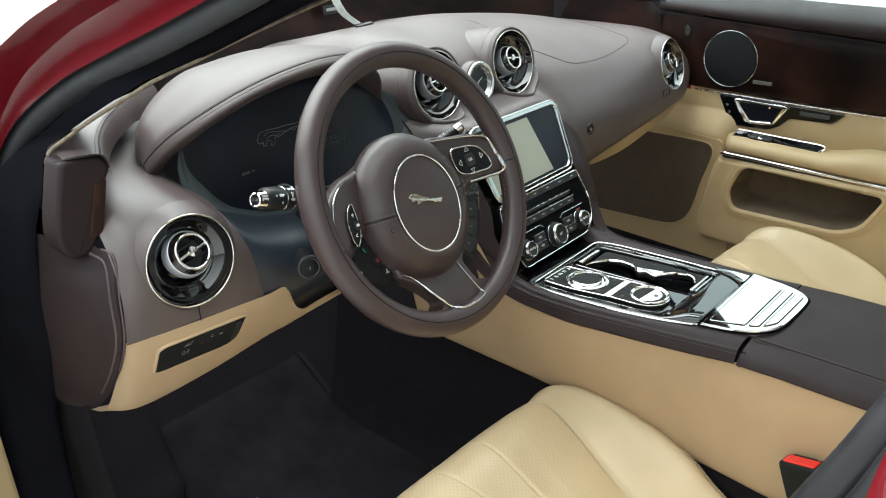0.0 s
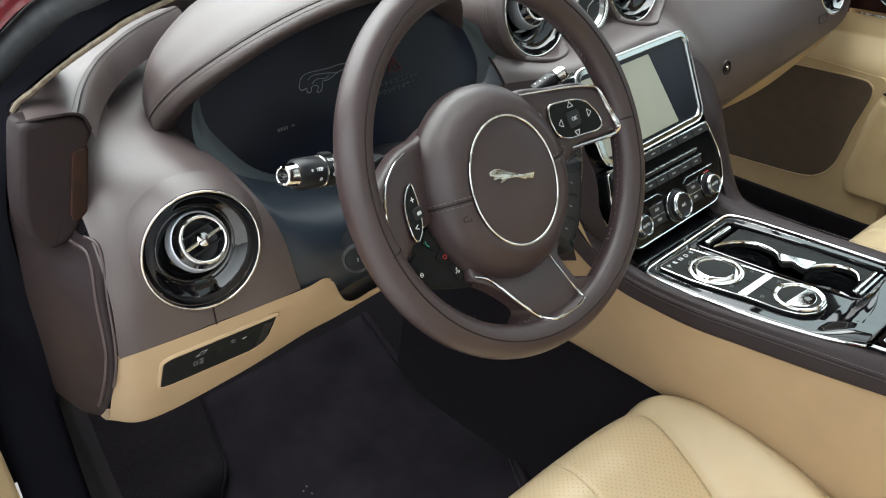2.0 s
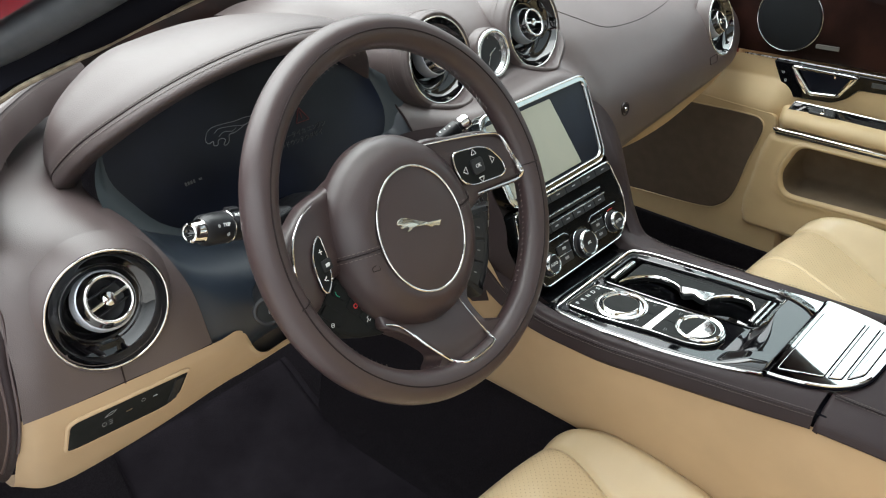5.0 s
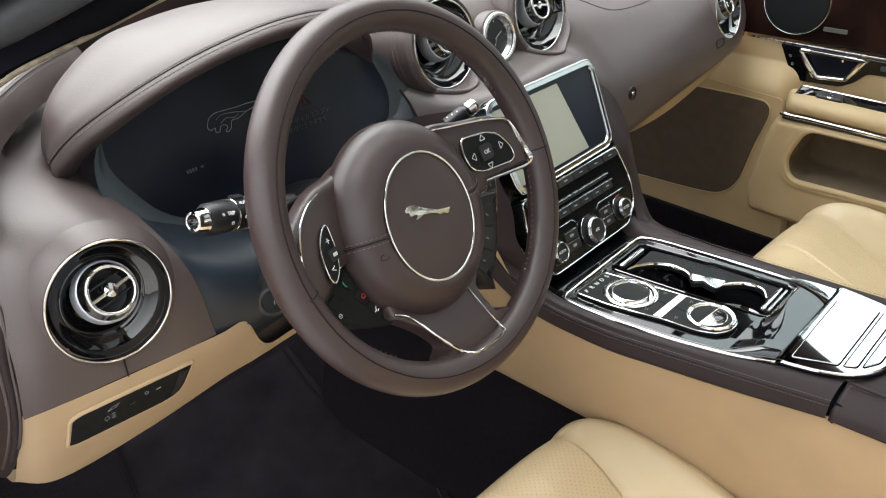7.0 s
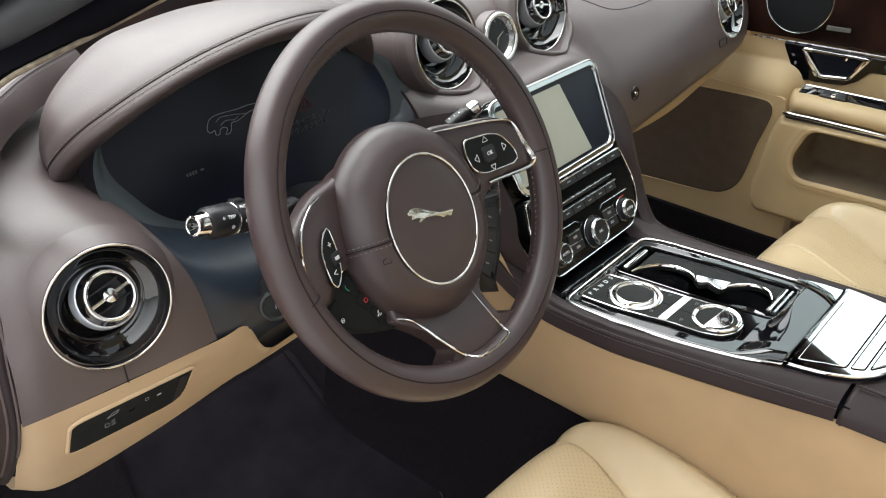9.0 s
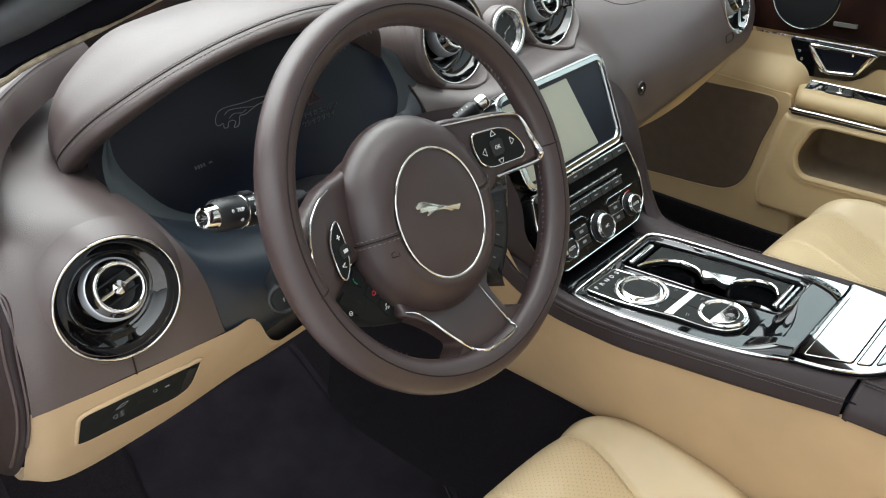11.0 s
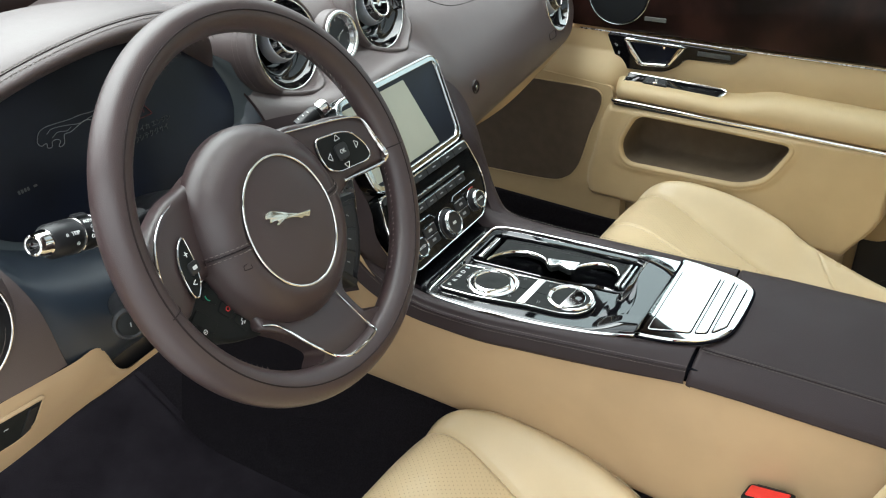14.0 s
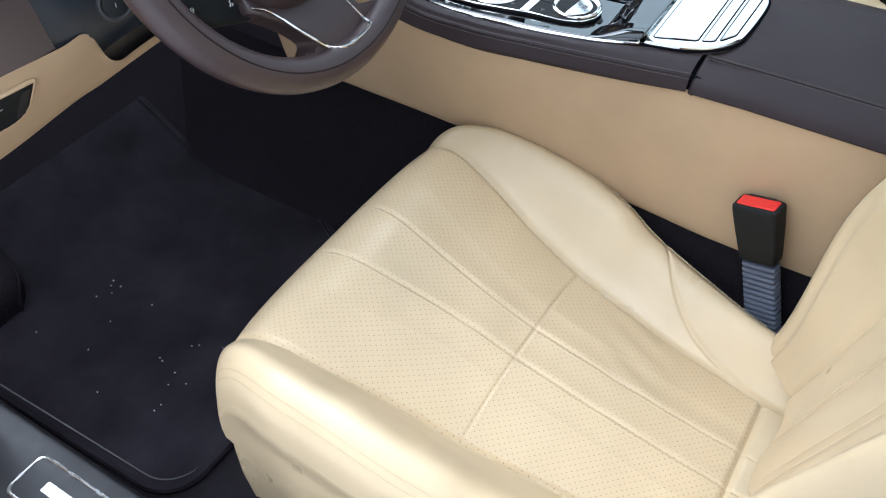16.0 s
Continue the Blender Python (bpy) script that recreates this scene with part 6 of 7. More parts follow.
# sliding cover over the cups, its edge scalloped round both of them
ARC1 = spline([(-0.004, -0.030), (0.012, -0.0345), (0.030, -0.047), (0.0395, -0.064), (0.0412, -0.080), (0.0370, -0.0965), (0.0235, -0.1090)], 40)
ARC2 = spline([(0.0262, -0.1405), (0.042, -0.1465), (0.0560, -0.1600), (0.0620, -0.1770), (0.0575, -0.1910), (0.0430, -0.2010)], 40)
cover = np.concatenate([ARC1, [(0.0215, -0.1140), (0.0300, -0.1215), (0.0255, -0.1355)], ARC2, [(0.078, -0.2035), (0.0755, -0.15), (0.069, -0.06), (0.062, -0.028)]])
cov = part("cup_cover", plate(cover, -0.010, -0.0034, 0.0004), MATT_BLACK, tray, "ribbed black sliding cup cover")
for k in range(3):
    part("cover_line", tube([(0.058 + 0.005 * k, -0.034, -0.0033), (0.065 + 0.0045 * k, -0.10, -0.0033), (0.0705 + 0.0025 * k, -0.198, -0.0033)], 0.0006, 5), BLACK, cov)
for arc in (ARC1, ARC2):
    part("cup_rim", tube(np.c_[arc, np.full(40, -0.0026)], np.interp(np.linspace(0, 1, 40), [0, 0.15, 0.5, 1], [0.0010, 0.0022, 0.0026, 0.0018]), 8), CHROME, cov, "chrome edge of a cup holder")
part("bridge", plate(rounded([(0.0395, -0.1000), (0.0505, -0.1440), (0.0265, -0.1408), (0.0280, -0.1310), (0.0335, -0.1215), (0.0270, -0.1150), (0.0230, -0.1085)], 0.003), -0.012, -0.0018, 0.0008), CHROME, cov, "chrome bridge between the cup holders")
for cx, cy in ((0.006, -0.073), (0.027, -0.176)):
    part("cup_wall", moved(lathe([(0.0345, -0.008), (0.0335, -0.030), (0.026, -0.0335), (0.0005, -0.0338)], 56, 0.72, 1.0), pose(cx, cy, 0)), GLOSS, tray)
part("front_bar", moved(plate(rect(0.059, 0.0085, 0.004), -0.010, 0.0018, 0.003, 0.0008), pose(0.0250, -0.0190, 0, 0, 0, 1)), CHROME, tray, "chrome bar")
part("rear_bar", moved(plate(rect(0.060, 0.0055, 0.002), -0.012, 0.0010, 0.002), pose(0.0440, -0.2065, 0, 0, 0, 1)), CHROME, tray, "chrome bar")
part("rear_bar", moved(plate(rect(0.060, 0.0040, 0.0015), -0.012, 0.0002, 0.0015), pose(0.0450, -0.2138, 0, 0, 0, 1)), SATIN, tray, "satin bar")
part("hump_catch", moved(lathe([(0.0042, 0.0), (0.0038, 0.0006), (0.0003, 0.0007)], 20, 1.5, 0.8), pose(-0.066, -0.2515, 0.0047, -4, -6, 15)), BLACK, tray)
so = rounded([(-0.1010, -0.0140), (-0.0380, -0.0150), (-0.0300, -0.0750), (-0.0245, -0.1140), (-0.0200, -0.1520), (-0.0185, -0.1700), (-0.0240, -0.1900), (-0.0400, -0.2010), (-0.0590, -0.2000), (-0.0745, -0.1890), (-0.0815, -0.1690), (-0.0855, -0.1260), (-0.0930, -0.0930), (-0.0990, -0.0600)], 0.006, 6)
sel = part("selector_plate", plate(so, 0.0, 0.0042, 0.001), MATT_BLACK, tray, "dark selector plate")
part("plate_rim", frame_bar(so, 0.0038, 0.0009), CHROME, sel)
part("silver_strip", plate(rounded([(-0.0860, -0.1150), (-0.0255, -0.1170), (-0.0235, -0.1270), (-0.0840, -0.1258)], 0.001), 0.0035, 0.0050, 0.0004), CHROME, sel, "bright metal strip")
D = (-0.0605, -0.0690)
dial = part("selector_dial", moved(lathe([(0.0345, 0.0025), (0.0345, 0.0056), (0.0335, 0.0064), (0.0305, 0.0066), (0.0300, 0.0056), (0.0290, 0.0056), (0.0280, 0.0068), (0.0250, 0.0084), (0.0232, 0.0088), (0.0222, 0.0080), (0.0216, 0.0062)], 72), pose(*D, 0)), CHROME, sel, "chrome rotary selector")
part("dial_top", moved(lathe([(0.0217, 0.0063), (0.012, 0.0056), (0.0003, 0.0054)], 48), pose(*D, 0)), MATT_BLACK, dial)
Q = (-0.0460, -0.1705)
start = part("drive_ring", moved(join(ring(0.0275, 0.0019, 64, 8, z=0.0050), ring(0.0247, 0.0012, 64, 8, z=0.0046)), pose(*Q, 0)), CHROME, sel, "chrome ring of the drive button")
part("drive_well", moved(lathe([(0.0265, 0.0046), (0.0245, 0.0046), (0.0225, 0.0044), (0.0003, 0.0044)], 56), pose(*Q, 0)), MATT_BLACK, start)
t = np.radians(np.linspace(176, 354, 40))
part("drive_half", moved(plate(np.c_[0.0225 * np.cos(t), 0.0225 * np.sin(t) + 0.004], 0.0040, 0.0056, 0.0006), pose(*Q, 0)), CHROME, start, "bright half disc")
part("drive_mark", moved(plate(rounded([(-0.004, -0.003), (0.003, -0.004), (0.004, 0.002), (-0.002, 0.004)], 0.0015), 0.0056, 0.0062, 0.0003), pose(Q[0] + 0.002, Q[1] - 0.009, 0)), GREY_INK, start)
for i, ch in enumerate("PRNDS"):
    letters(ch, 0.0086, WHITE_INK, sel, pose(-0.0905 + i * 0.0115, -0.0235, 0.0044))
for x, y, turn in ((-0.033, -0.102, 10), (-0.078, -0.102, 10), (-0.031, -0.137, 12), (-0.073, -0.139, 12)):
    part("mode_icon", moved(join(box(-0.0032, 0.0032, 0.0008, 0.0018, 0.0041, 0.0046, 0.0003), box(-0.0022, 0.0026, -0.0016, -0.0006, 0.0041, 0.0046, 0.0003)), pose(x, y, 0, 0, 0, turn)), GREY_INK, sel)
for y in (-0.109, -0.134):
    part("key_gap", moved(box(-0.0085, 0.0085, -0.0003, 0.0003, 0.0040, 0.0044, 0.0001), pose(-0.054, y, 0, 0, 0, 88)), LINING, sel)

lid = thing("ashtray_lid", "polished chrome sliding lid with ribbed end", "console lid", pose(0, 0, TOP + 0.0062, 0, -2, 0))
lo = spline([(-0.0790, -0.2680), (-0.0780, -0.2675), (-0.045, -0.2673), (0.0, -0.2670), (0.055, -0.2668), (0.090, -0.2667), (0.1010, -0.2660), (0.1035, -0.2720), (0.1000, -0.3000), (0.0930, -0.3350), (0.0810, -0.3570), (0.0640, -0.3650), (0.0140, -0.3650), (-0.0270, -0.3600), (-0.0530, -0.3420), (-0.0690, -0.3130), (-0.0765, -0.2850)], 120, True)
part("surround", plate(lo, -0.02, 0.002, 0.0022), MIRROR, lid)
part("front_wedge", plate(rounded([(0.0995, -0.205), (0.1045, -0.240), (0.1045, -0.2640), (0.0740, -0.2655), (0.0880, -0.2535), (0.0970, -0.2330), (0.1000, -0.212)], 0.002), -0.014, -0.0042, 0.001), MIRROR, lid, "chrome wedge beside the hump")
PLATES = [("panel", rounded([(-0.0665, -0.2750), (0.0715, -0.2750), (0.0765, -0.3215), (-0.0500, -0.3205)], 0.004), "mirror-bright panel"),
          ("rib", rounded([(-0.0480, -0.3255), (0.0770, -0.3265), (0.0770, -0.3385), (-0.0420, -0.3372)], 0.003), ""),
          ("rib", rounded([(-0.0385, -0.3422), (0.0765, -0.3435), (0.0690, -0.3560), (-0.0200, -0.3540)], 0.004), "")]
for name, o_, lab in PLATES:
    part(name, plate(o_, 0.001, 0.0036, 0.0008), MIRROR, lid, lab)
    part("gap_line", frame_bar(offset(o_, -0.0006), 0.0020, 0.0006), LINING, lid, "dark gap line")
part("lid_shadow_gap", frame_bar(offset(lo, -0.0010), -0.0016, 0.0013), LINING, lid, "dark gap round the lid")

# ---- passenger door ----
DOOR = Matrix(((0, 0, -1, 0.74), (-1, 0, 0, 0), (0, 1, 0, 0), (0, 0, 0, 1)))
door = thing("passenger_door", "closed passenger door with walnut veneer and tan leather lining", "car door", DOOR)


def smooth01(t):
    t = np.clip(t, 0, 1)
    return t * t * (3 - 2 * t)


POUCH = rounded([(-0.078, 0.752), (-0.100, 0.700), (-0.114, 0.620), (-0.128, 0.560), (-0.110, 0.490), (0.50, 0.470), (0.60, 0.60), (0.60, 0.752)], 0.045, 8)


def door_skin(U, V):
    """How far the lining stands off the door at (U, V), without its pocket."""
    pouch = smooth01(-reach(U, V, POUCH) / 0.040)
    W = 0.004 + 0.010 * np.exp(-(((V - 0.81) / 0.05) ** 2))
    W = np.maximum(W, 0.0472 * smooth01((-0.010 - U) / 0.07) * smooth01((0.85 - V) / 0.09))
    W = np.maximum(W, 0.004 + 0.060 * pouch)
    W = W - 0.02 * smooth01((0.478 - V) / 0.03)
    return W - 0.09 * smooth01((U - (0.468 - 0.055 * smooth01((0.60 - V) / 0.12))) / 0.014) * smooth01((0.80 - V) / 0.03)


U, V = np.meshgrid(np.linspace(-0.34, 1.0, 268), np.linspace(0.40, 0.853, 152), indexing="ij")
mouth = loop(rounded([(0.002, 0.712), (-0.026, 0.648), (-0.012, 0.609), (0.215, 0.609), (0.262, 0.630), (0.302, 0.704), (0.160, 0.7085)], 0.022, 8))
rr = reach(U, V, mouth)
lv_, lf_ = grid(np.stack([U, V, door_skin(U, V) + 0.003 * np.exp(-(((rr - 0.011) / 0.006) ** 2))], 2))
rf_ = rr.reshape(-1)
part("lining", (lv_, [f for f in lf_ if rf_[list(f)].min() > 0.0035]), CREAM, door, "tan leather lining with a map pocket", sharp=80)
lip_ = [np.c_[o, door_skin(o[:, 0], o[:, 1]) + z] for o, z in [(offset(mouth, d), z) for d, z in ((-0.010, 0.0), (-0.008, 0.0036), (-0.005, 0.0036), (-0.002, 0.0026), (0.0, 0.0005), (0.0012, -0.004))]]
part("pocket_lip", grid(np.array(lip_), False, True), CREAM, door, "rounded lip of the map pocket", sharp=80)
well = [np.c_[o, door_skin(o[:, 0], o[:, 1]) * 0 + z] for o, z in [(offset(mouth, d), z) for d, z in ((0.002, 0.012), (0.004, -0.020), (0.008, -0.030))]]
well = [lip_[-1]] + well
part("pocket_lining", (lambda g: (g[0], g[1] + [tuple(len(well[0]) * 3 + j for j in range(len(well[0])))]))(grid(np.array(well), False, True)), POCKET_SHADED, door, "inside of the map pocket, shade put into its brown", sharp=80)
part("outer_skin", grid(surf([[(u, v, -0.13 - 0.025 * math.sin((v - 0.3) * 4)) for v in (0.30, 0.45, 0.65, 0.85, 1.0)] for u in (-0.25, 0.2, 0.6, 1.0)], 20, 20)), RED_PAINT, door, "dark red outer skin")
part("door_core", box(-0.20, 1.0, 0.36, 1.02, -0.10, -0.06, 0.01), CREAM, door)
part("rear_shut_face", box(0.44, 1.0, 0.38, 0.80, -0.06, -0.03, 0.004), BLACK, door, "dark shut face")
U2 = np.linspace(-0.068, 0.60, 96)
sec = [(0.700, 0.030), (0.735, 0.052), (0.742, 0.064), (0.752, 0.068), (0.763, 0.064), (0.771, 0.052), (0.774, 0.030), (0.772, 0.0)]
AR = []
for u in U2:
    f = smooth01((u + 0.070) / 0.034) * 0.85 + 0.15
    g = 0.018 * smooth01((u - 0.16) / 0.1)
    AR.append([(u if w > 0.05 else u - 0.002, v - 0.034 * max(0.0, u) * 0.9 + (g * (v - 0.74) / 0.03 if v > 0.745 else 0) - 0.006 * (1 - f), w * f) for v, w in spline(sec, 26)])
part("armrest", grid(np.array(AR)), CREAM, door, "padded tan armrest", sharp=80)
part("rail", tube(np.array([(u, 0.734 - 0.031 * max(0, u) - 0.0, 0.061 * (smooth01((u + 0.074) / 0.026) * 0.9 + 0.1)) for u in np.linspace(-0.072, 0.60, 120)]), 0.0044, 10), CHROME, door, "chrome rail under the armrest")
part("rail_shadow", tube(np.array([(u, 0.726 - 0.031 * max(0, u), 0.057 * (smooth01((u + 0.071) / 0.026) * 0.9 + 0.1)) for u in np.linspace(-0.070, 0.60, 120)]), 0.0028, 8), BLACK, door)
cap2 = part("switch_cap", moved(plate(rounded([(-0.036, -0.016), (0.146, -0.016), (0.160, 0.010), (0.150, 0.014), (-0.034, 0.014)], 0.006), -0.006, 0.004, 0.002), pose(0, 0.772, 0.036, -62, 0, -1.5)), GLOSS, door, "gloss black window switch cap")
part("cap_edge", moved(frame_bar(rounded([(-0.037, -0.017), (0.147, -0.017), (0.162, 0.010), (0.150, 0.015), (-0.035, 0.015)], 0.006), 0.003, 0.0018), pose(0, 0.772, 0.036, -62, 0, -1.5)), CHROME, cap2)
part("window_switch", moved(plate(rounded([(0.0, -0.009), (0.05, -0.009), (0.045, 0.008), (0.004, 0.008)], 0.004), 0.004, 0.010, 0.003), pose(0, 0.772, 0.036, -62, 0, -1.5)), BLACK, cap2)
part("switch_tip", moved(box(0.022, 0.030, -0.008, 0.004, 0.009, 0.0115, 0.001), pose(0, 0.772, 0.036, -62, 0, -1.5)), CHROME, cap2)
VE = rounded([(-0.255, 0.8615), (1.0, 0.849), (1.0, 0.985), (0.24, 0.998), (-0.245, 1.022)], 0.006)
part("veneer", plate(VE, -0.03, 0.010, 0.003, 0.006), WOOD, door, "dark glossy walnut burl")
part("veneer_edge", tube([(-0.150, 0.8560, 0.0125), (0.2, 0.8520, 0.0125), (1.0, 0.845, 0.0125)], 0.0015, 8), SATIN, door)
BE = [[(-0.25, 1.022, 0.0), (-0.25, 1.030, 0.020), (-0.25, 1.046, 0.018), (-0.25, 1.063, -0.01), (-0.25, 1.065, -0.05)], [(0.24, 0.998, 0.004), (0.24, 1.008, 0.024), (0.24, 1.030, 0.022), (0.24, 1.052, -0.01), (0.24, 1.055, -0.05)], [(1.0, 0.985, 0.004), (1.0, 0.995, 0.024), (1.0, 1.018, 0.022), (1.0, 1.040, -0.01), (1.0, 1.043, -0.05)]]
part("belt_pad", grid(surf(BE, 40, 24)), CONSOLE_LEATHER, door, "dark leather belt pad", sharp=80)
STRIP_GREY = material("dull silver strip", (0.20, 0.20, 0.19), 0.4, 0.6)
spk = part("speaker_grille", moved(lathe([(0.0605, 0.012), (0.058, 0.0155), (0.04, 0.018), (0.0005, 0.019)], 64), pose(-0.074, 0.933, 0)), MESH_GRILLE, door, "round dark speaker grille")
part("speaker_ring", moved(ring(0.0612, 0.0014, 72, 8, z=0.0140), pose(-0.074, 0.933, 0)), DARK_CHROME, spk)
part("brand_bar", plate(rect(0.042, 0.0075, 0.001) + (0.004, 0.890), 0.012, 0.0166, 0.0004), STRIP_GREY, door, "small dull silver name strip")
part("tweeter_cover", moved(plate(spline([(-0.006, -0.009), (0.005, -0.012), (0.007, 0.006), (0.0, 0.014), (-0.006, 0.008)], 30, True), 0.01, 0.0165, 0.002), pose(-0.180, 0.985, 0)), GLOSS, door, "small gloss tweeter cover")
hp = rounded([(-0.0910, 0.8535), (-0.0580, 0.7860), (0.0300, 0.7895), (0.0560, 0.8030), (0.0735, 0.8215), (0.1620, 0.8235), (0.1860, 0.8470)], 0.008)
NAME_INK = material("faint name print", (0.05, 0.05, 0.05), 0.5)
plate_h = part("handle_plate", plate(hp, 0.004, 0.0165, 0.002), GLOSS, door, "gloss black handle plate")
part("name_bar", plate(rect(0.062, 0.009, 0.001) + (0.124, 0.8365), 0.016, 0.0172, 0.0003), NAME_INK, plate_h)
part("lock_icon", moved(join(ring(0.0018, 0.0005, 18, 4), box(-0.0045, -0.0018, -0.0004, 0.0004, -0.0002, 0.0003, 0.0001)), pose(-0.0680, 0.832, 0.0168, 0, 0, -30)), ICON_INK, plate_h)
part("lock_icon", moved(join(ring(0.0018, 0.0005, 18, 4), box(-0.0016, 0.0016, -0.0034, -0.0020, -0.0002, 0.0003, 0.0001)), pose(-0.0620, 0.818, 0.0168)), ICON_INK, plate_h)
hl = rounded([(-0.0470, 0.8500), (0.0690, 0.8480), (0.0390, 0.8060), (-0.0120, 0.8020)], 0.006)
part("handle", tube(np.c_[hl, 0.021 + 0.008 * smooth01((hl[:, 1] - 0.80) / 0.045)], 0.0040, 10, True), CHROME, door, "chrome pull handle")
part("handle_cup", plate(offset(hl, 0.002), 0.012, 0.0175, 0.002), SCREEN_BLACK, door, "dark hollow behind the handle")
part("handle_bar", tube([(-0.0460, 0.8480, 0.029), (-0.0330, 0.8250, 0.026), (-0.0160, 0.8030, 0.022)], [0.0040, 0.0056, 0.0046], 8), CHROME, door, "chrome bar")
part("handle_bar", tube([(0.0640, 0.8460, 0.029), (0.0530, 0.8270, 0.026), (0.0390, 0.8070, 0.022)], [0.0036, 0.0050, 0.0040], 8), CHROME, door, "chrome bar")
part("handle_post", tube([(0.0300, 0.8470, 0.024), (0.0290, 0.8400, 0.022)], 0.0040, 8), CHROME, door, "chrome stud")
part("handle_blade", plate(rounded([(-0.0300, 0.8535), (0.0700, 0.8510), (0.0740, 0.8475), (0.0640, 0.8440), (-0.0300, 0.8470)], 0.002), 0.024, 0.033, 0.002), CHROME, door, "chrome upper blade")

kick = thing("kick_panel", "tan footwell side panel with a recessed rounded cover", "trim panel", Matrix(((0, 0, -1, 0.69), (-1, 0, 0, 0), (0, 1, 0, 0), (0, 0, 0, 1))))
part("wall", plate(rounded([(-0.9, 0.30), (-0.02, 0.30), (-0.02, 0.60), (-0.060, 0.757), (-0.30, 0.775), (-0.9, 0.86)], 0.01), -0.04, -0.002, 0.0006), CREAM, kick)
ko = spline([(-0.43, 0.54), (-0.43, 0.73), (-0.41, 0.745), (-0.21, 0.748), (-0.110, 0.7475), (-0.084, 0.741), (-0.078, 0.722), (-0.0860, 0.690), (-0.0990, 0.650), (-0.1110, 0.600), (-0.1230, 0.566), (-0.145, 0.540), (-0.185, 0.526), (-0.30, 0.522), (-0.41, 0.522)], 160, True)
part("cover", plate(ko, -0.006, 0.0005, 0.003), COVER_SHADED, kick, "recessed cover, footwell shade put into its brown")
part("cover_rim", frame_bar(offset(ko, -0.001), -0.0004, 0.0014), CREAM, kick)
part("lower_carpet", plate(rounded([(-0.9, 0.28), (0.3, 0.28), (0.3, 0.462), (-0.05, 0.464), (-0.9, 0.50)], 0.005), -0.002, 0.006, 0.003), CARPET, kick)


# ---- seats ----
def seat(label):
    s = thing("car_seat", label, "car seat", None, "front seats")
    n, m2 = 260, 320
    hw, y1 = 0.257, 0.595
    a, b = np.meshgrid(np.linspace(-1, 1, n), np.linspace(0, 1, m2), indexing="ij")
    q = np.abs(a)

    def by_depth(at, val):
        """A smooth course of a value from the cushion's front to its back."""
        c = spline(np.c_[at, val], 400)
        return np.interp(b, c[:, 0], c[:, 1])

    narrow = 1 - 0.26 * smooth01((b - 0.36) / 0.64)
    X = a * hw * (1 - 0.06 * (1 - smooth01(b / 0.22)) * q**3) * narrow
    Y = 0.008 - y1 * b - 0.030 * q**4 * (1 - smooth01(b / 0.4))
    # half-width of the insert: broad at the front, narrow at the back
    edge_q = by_depth([0, 0.18, 0.37, 0.483, 0.68, 0.88, 1.0], [0.200, 0.178, 0.152, 0.141, 0.123, 0.113, 0.110]) / (hw * narrow)
    base = by_depth([0, 0.06, 0.13, 0.2, 0.37, 0.483, 0.68, 0.86, 1.0], [0.556, 0.565, 0.567, 0.557, 0.524, 0.501, 0.474, 0.454, 0.445])
    base = base - 0.016 * smooth01((b - 0.12) / 0.35) * np.clip(q / edge_q, 0, 1) ** 2
    crest = by_depth([0, 0.1, 0.2, 0.36, 0.5, 0.6, 0.8, 1.0], [0.573, 0.590, 0.595, 0.583, 0.557, 0.527, 0.498, 0.478])
    inb = smooth01((q - edge_q) / (0.88 - edge_q)) * 0.6 + 0.4 * np.sin(np.clip((q - edge_q) / (0.88 - edge_q), 0, 1) * math.pi / 2)
    bol = inb * (crest - base)
    front = np.clip(b / 0.115, 0, 1)
    drop = 0.060 * (1 - np.sqrt(1 - (1 - front) ** 2.2))
    back_seam = q - (0.58 + 0.38 * np.exp(-(b - 0.600) / 0.075))
    side = 0.062 * (1 - np.sqrt(np.clip(1 - np.clip((q - 0.78) / 0.22, 0, 1) ** 2.3, 0, 1)))
    Z = base + bol - drop - side

    def groove(d, w, k):
        return -k * np.exp(-((d / w) ** 2))

    inner = q < edge_q
    line = 0.180 - 0.082 * smooth01(b / 0.42) + 0.030 * smooth01((b - 0.5) / 0.5)
    for sg in (-1, 1):
        Z += groove((a - sg * line) * hw, 0.0018, 0.0026) * inner
    Z += 0.0007 * np.cos(np.clip(a / line, -3, 3) * math.pi) * -1.0 * inner * smooth01(b * 7) * (q < 2.6 * line)
    Z += groove((q - edge_q) * hw, 0.0034, 0.0050)
    Z += groove((b - 0.474 - 0.0005 * np.cos(a * 9)) * y1, 0.0017, 0.0024) * (q < edge_q - 0.01)
    Z += groove(back_seam * hw, 0.0026, 0.0036) * (b > 0.595) * (b < 0.96)
    Z += groove((b - 0.90) * y1, 0.0040, 0.0060) * (q < edge_q - 0.01)
    Z += 0.0012 * np.array([[noise.noise(Vector((x * 13, y * 17, 3.0))) for x, y in zip(rx, ry)] for rx, ry in zip(X, Y)])
    Z += 0.0009 * np.exp(-(((b - 0.66) / 0.06) ** 2)) * np.sin(a * 40 + b * 30) * (a > 0.1) * inner
    P = np.stack([X, Y, Z], 2)
    v, f = grid(P)
    qf = q.reshape(-1)
    bf = b.reshape(-1)
    ef = edge_q.reshape(-1)
    is_in = [(qf - ef)[list(t)].mean() < 0 and bf[list(t)].mean() < 0.90 for t in f]
    ins = [t for t, k in zip(f, is_in) if k]
    rest = [t for t, k in zip(f, is_in) if not k]

